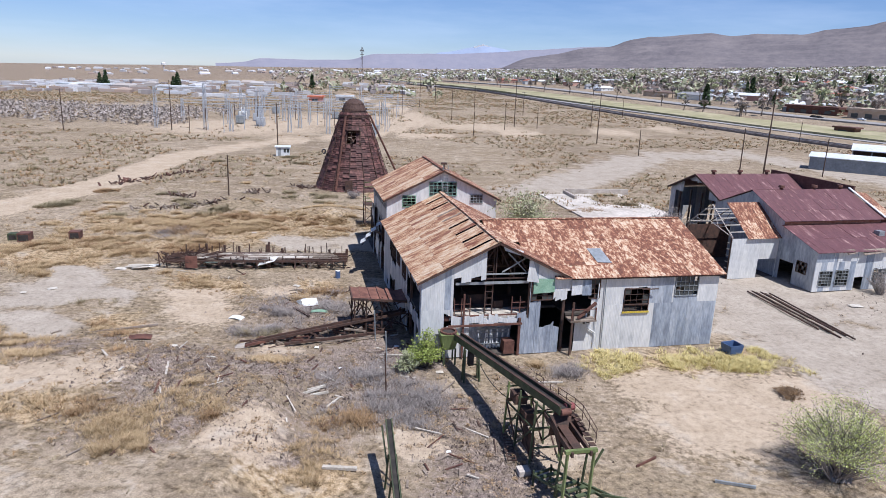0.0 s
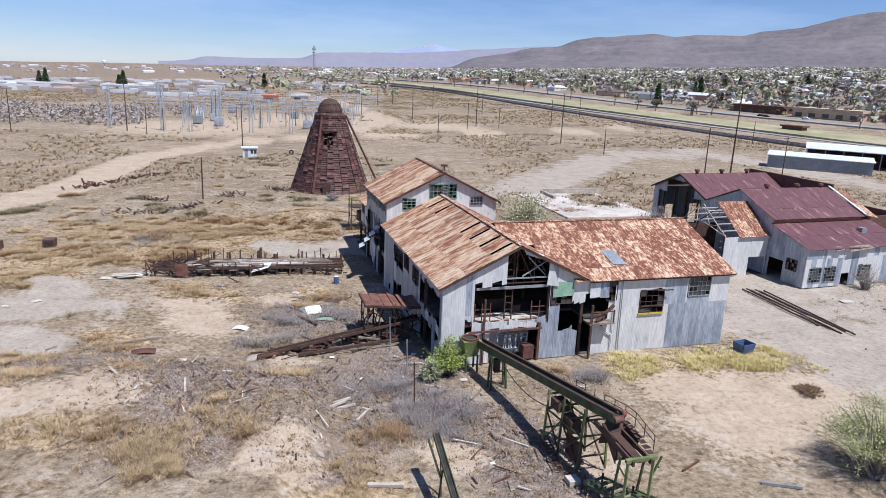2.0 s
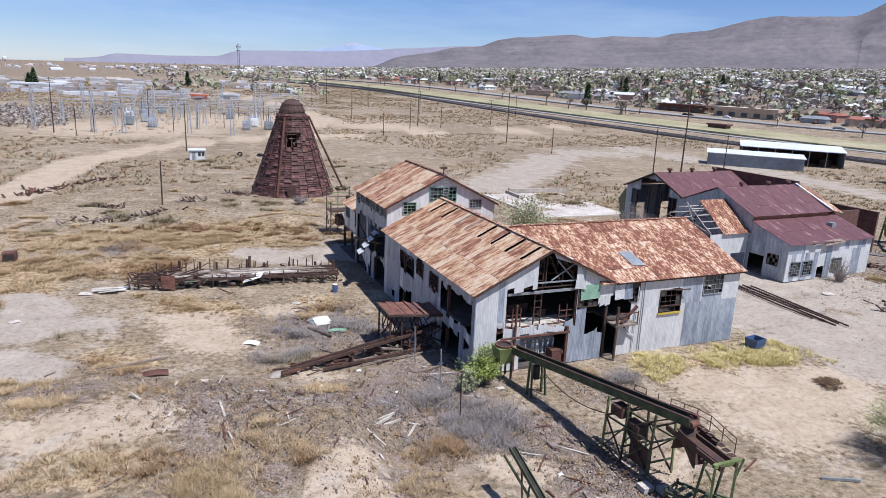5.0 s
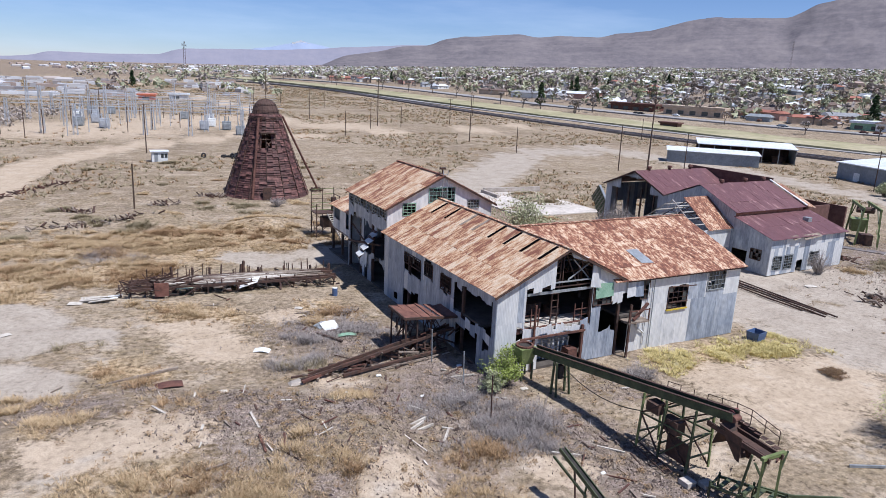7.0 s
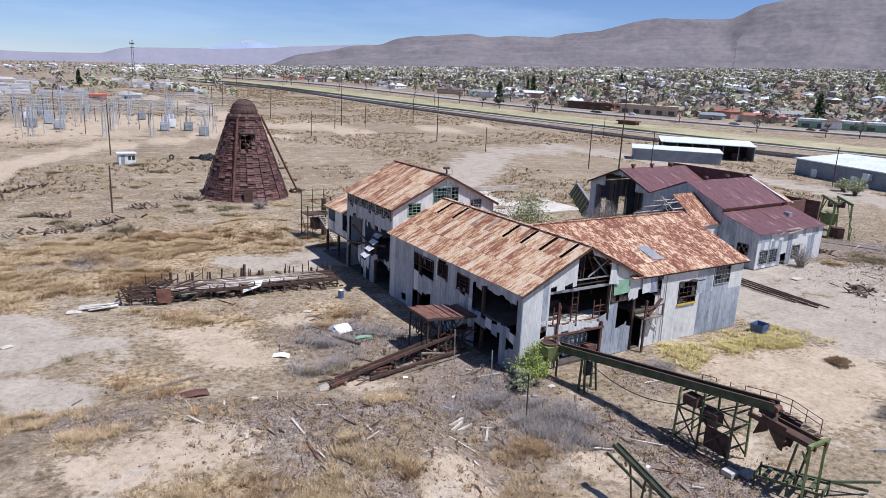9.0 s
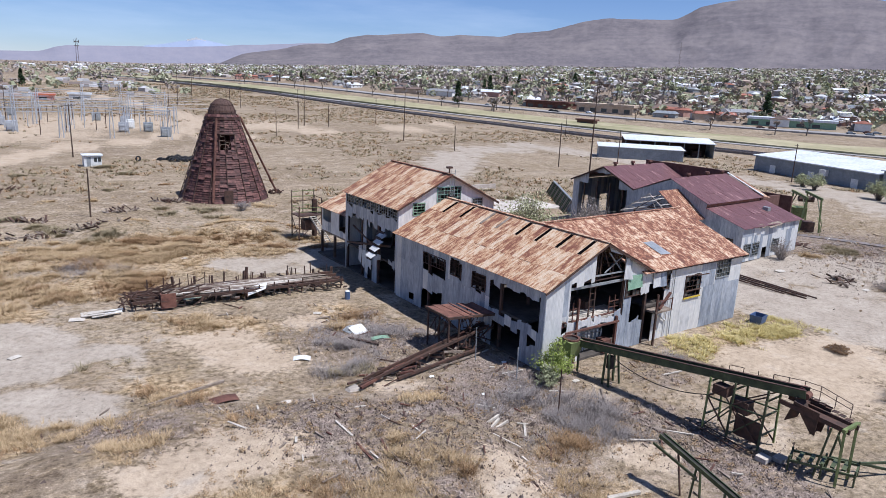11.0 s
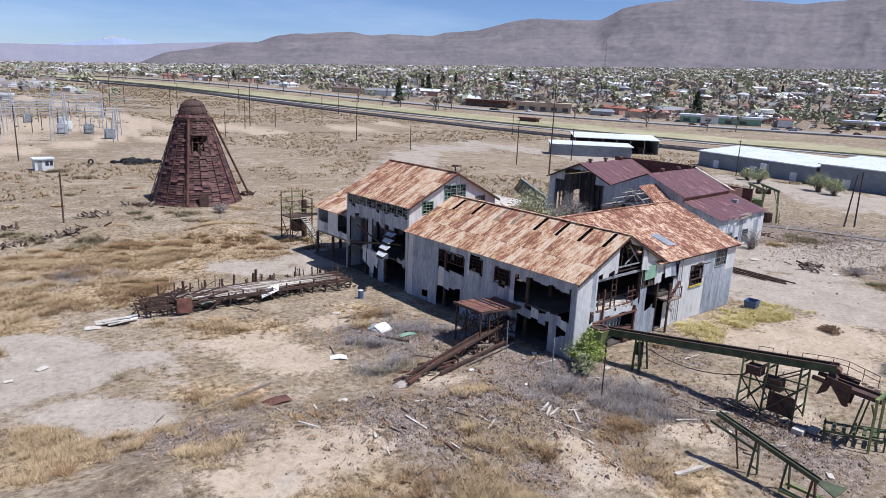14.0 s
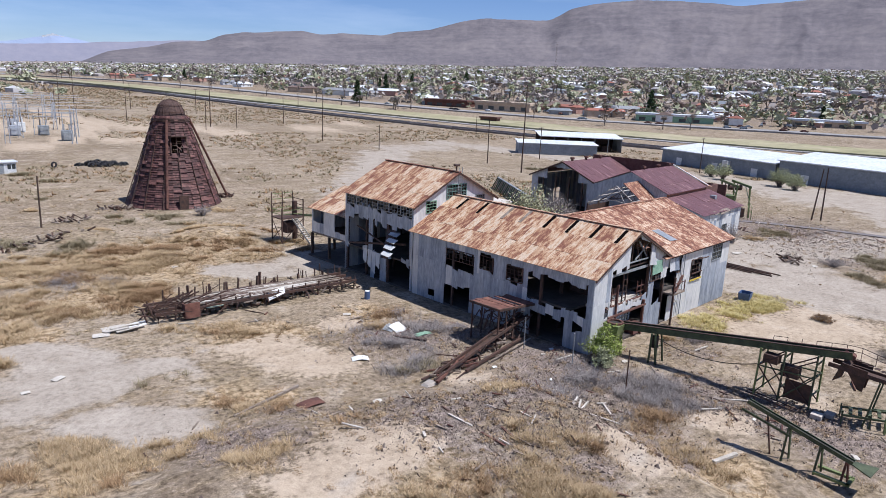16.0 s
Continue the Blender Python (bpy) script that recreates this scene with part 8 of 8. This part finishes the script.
for x, y, w in ((-51.3, 81.9, 1.4), (-45.9, 83.6, 1.3), (-52.9, 82.2, 1.1)):
    b = thing("rusted_tank_box", pose(x, y, land(x, y), 0, 0, 12), "rusted square steel box standing in grass", "box", "rusted boxes")
    part("box_shell", Shape().box(-w / 2, w / 2, -w / 2, w / 2, 0, w * 0.75), M_REDRUST if x > -52 else M_GREEN, b)
    # thin dark panel on the closed front, painting the shade of a mouth
    part("box_mouth", Shape().box(-w / 2 + 0.15, w / 2 - 0.15, -w / 2 - 0.02, -w / 2, 0.12, w * 0.6), M_BELT, b)
# scrap heaps on the plain
for (x0, y0), (x1, y1), n_, lab in (((-61, 122.5), (-50, 144), 90, "long heap of rusted scrap beside the dirt road"), ((-47, 102.5), (-33, 107), 60, "low heap of dark timber and scrap"), ((-24, 126.5), (-27, 128), 40, "heap of dead timber beside the burner"), ((-34, 119), (-31, 121), 26, "small heap of timber by a pole"), ((46, 61), (51, 63.5), 36, "heap of dry branches and boards in yard"), ((58, 80), (61, 77), 24, "rusted machine scrap in yard"), ((-42, 113.5), (-46, 115), 30, "grey heap of brushwood")):
    hp = thing("scrap_heap", pose(x0, y0, land(x0, y0)), lab, "scrap", "scrap heaps")
    for _ in range(n_):
        f = rr.random()
        x, y = (x1 - x0) * f + rr.gauss(0, 0.7), (y1 - y0) * f + rr.gauss(0, 0.7)
        z = land(x0 + x, y0 + y) - land(x0, y0)
        m = M_DARK if rr.random() < 0.55 else (M_REDRUST if "rust" in lab else M_WOOD)
        part("scrap_piece", Shape().beam((x, y, z + 0.05), (x + rr.uniform(-1.1, 1.1), y + rr.uniform(-1.1, 1.1), z + rr.uniform(0.05, 0.7)), rr.uniform(0.08, 0.35), rr.uniform(0.05, 0.22)), m, hp)
# cut bank with a short retaining plate
rp = thing("retaining_plate", pose(-10.6, 38.8, land(-9.4, 38.8) - 0.4), "rusted plate edging a cut bank", "plate")
part("plate", Shape().slab([(0.5, -3.6, 0.0), (-0.6, 3.8, 0.0), (-0.6, 3.8, 0.55), (0.5, -3.6, 0.8)], 0.1), M_REDRUST, rp)
part("plate_rib", Shape().beam((0.5, -3.6, 0.8), (-0.6, 3.8, 0.55), 0.1), M_DARK, rp)
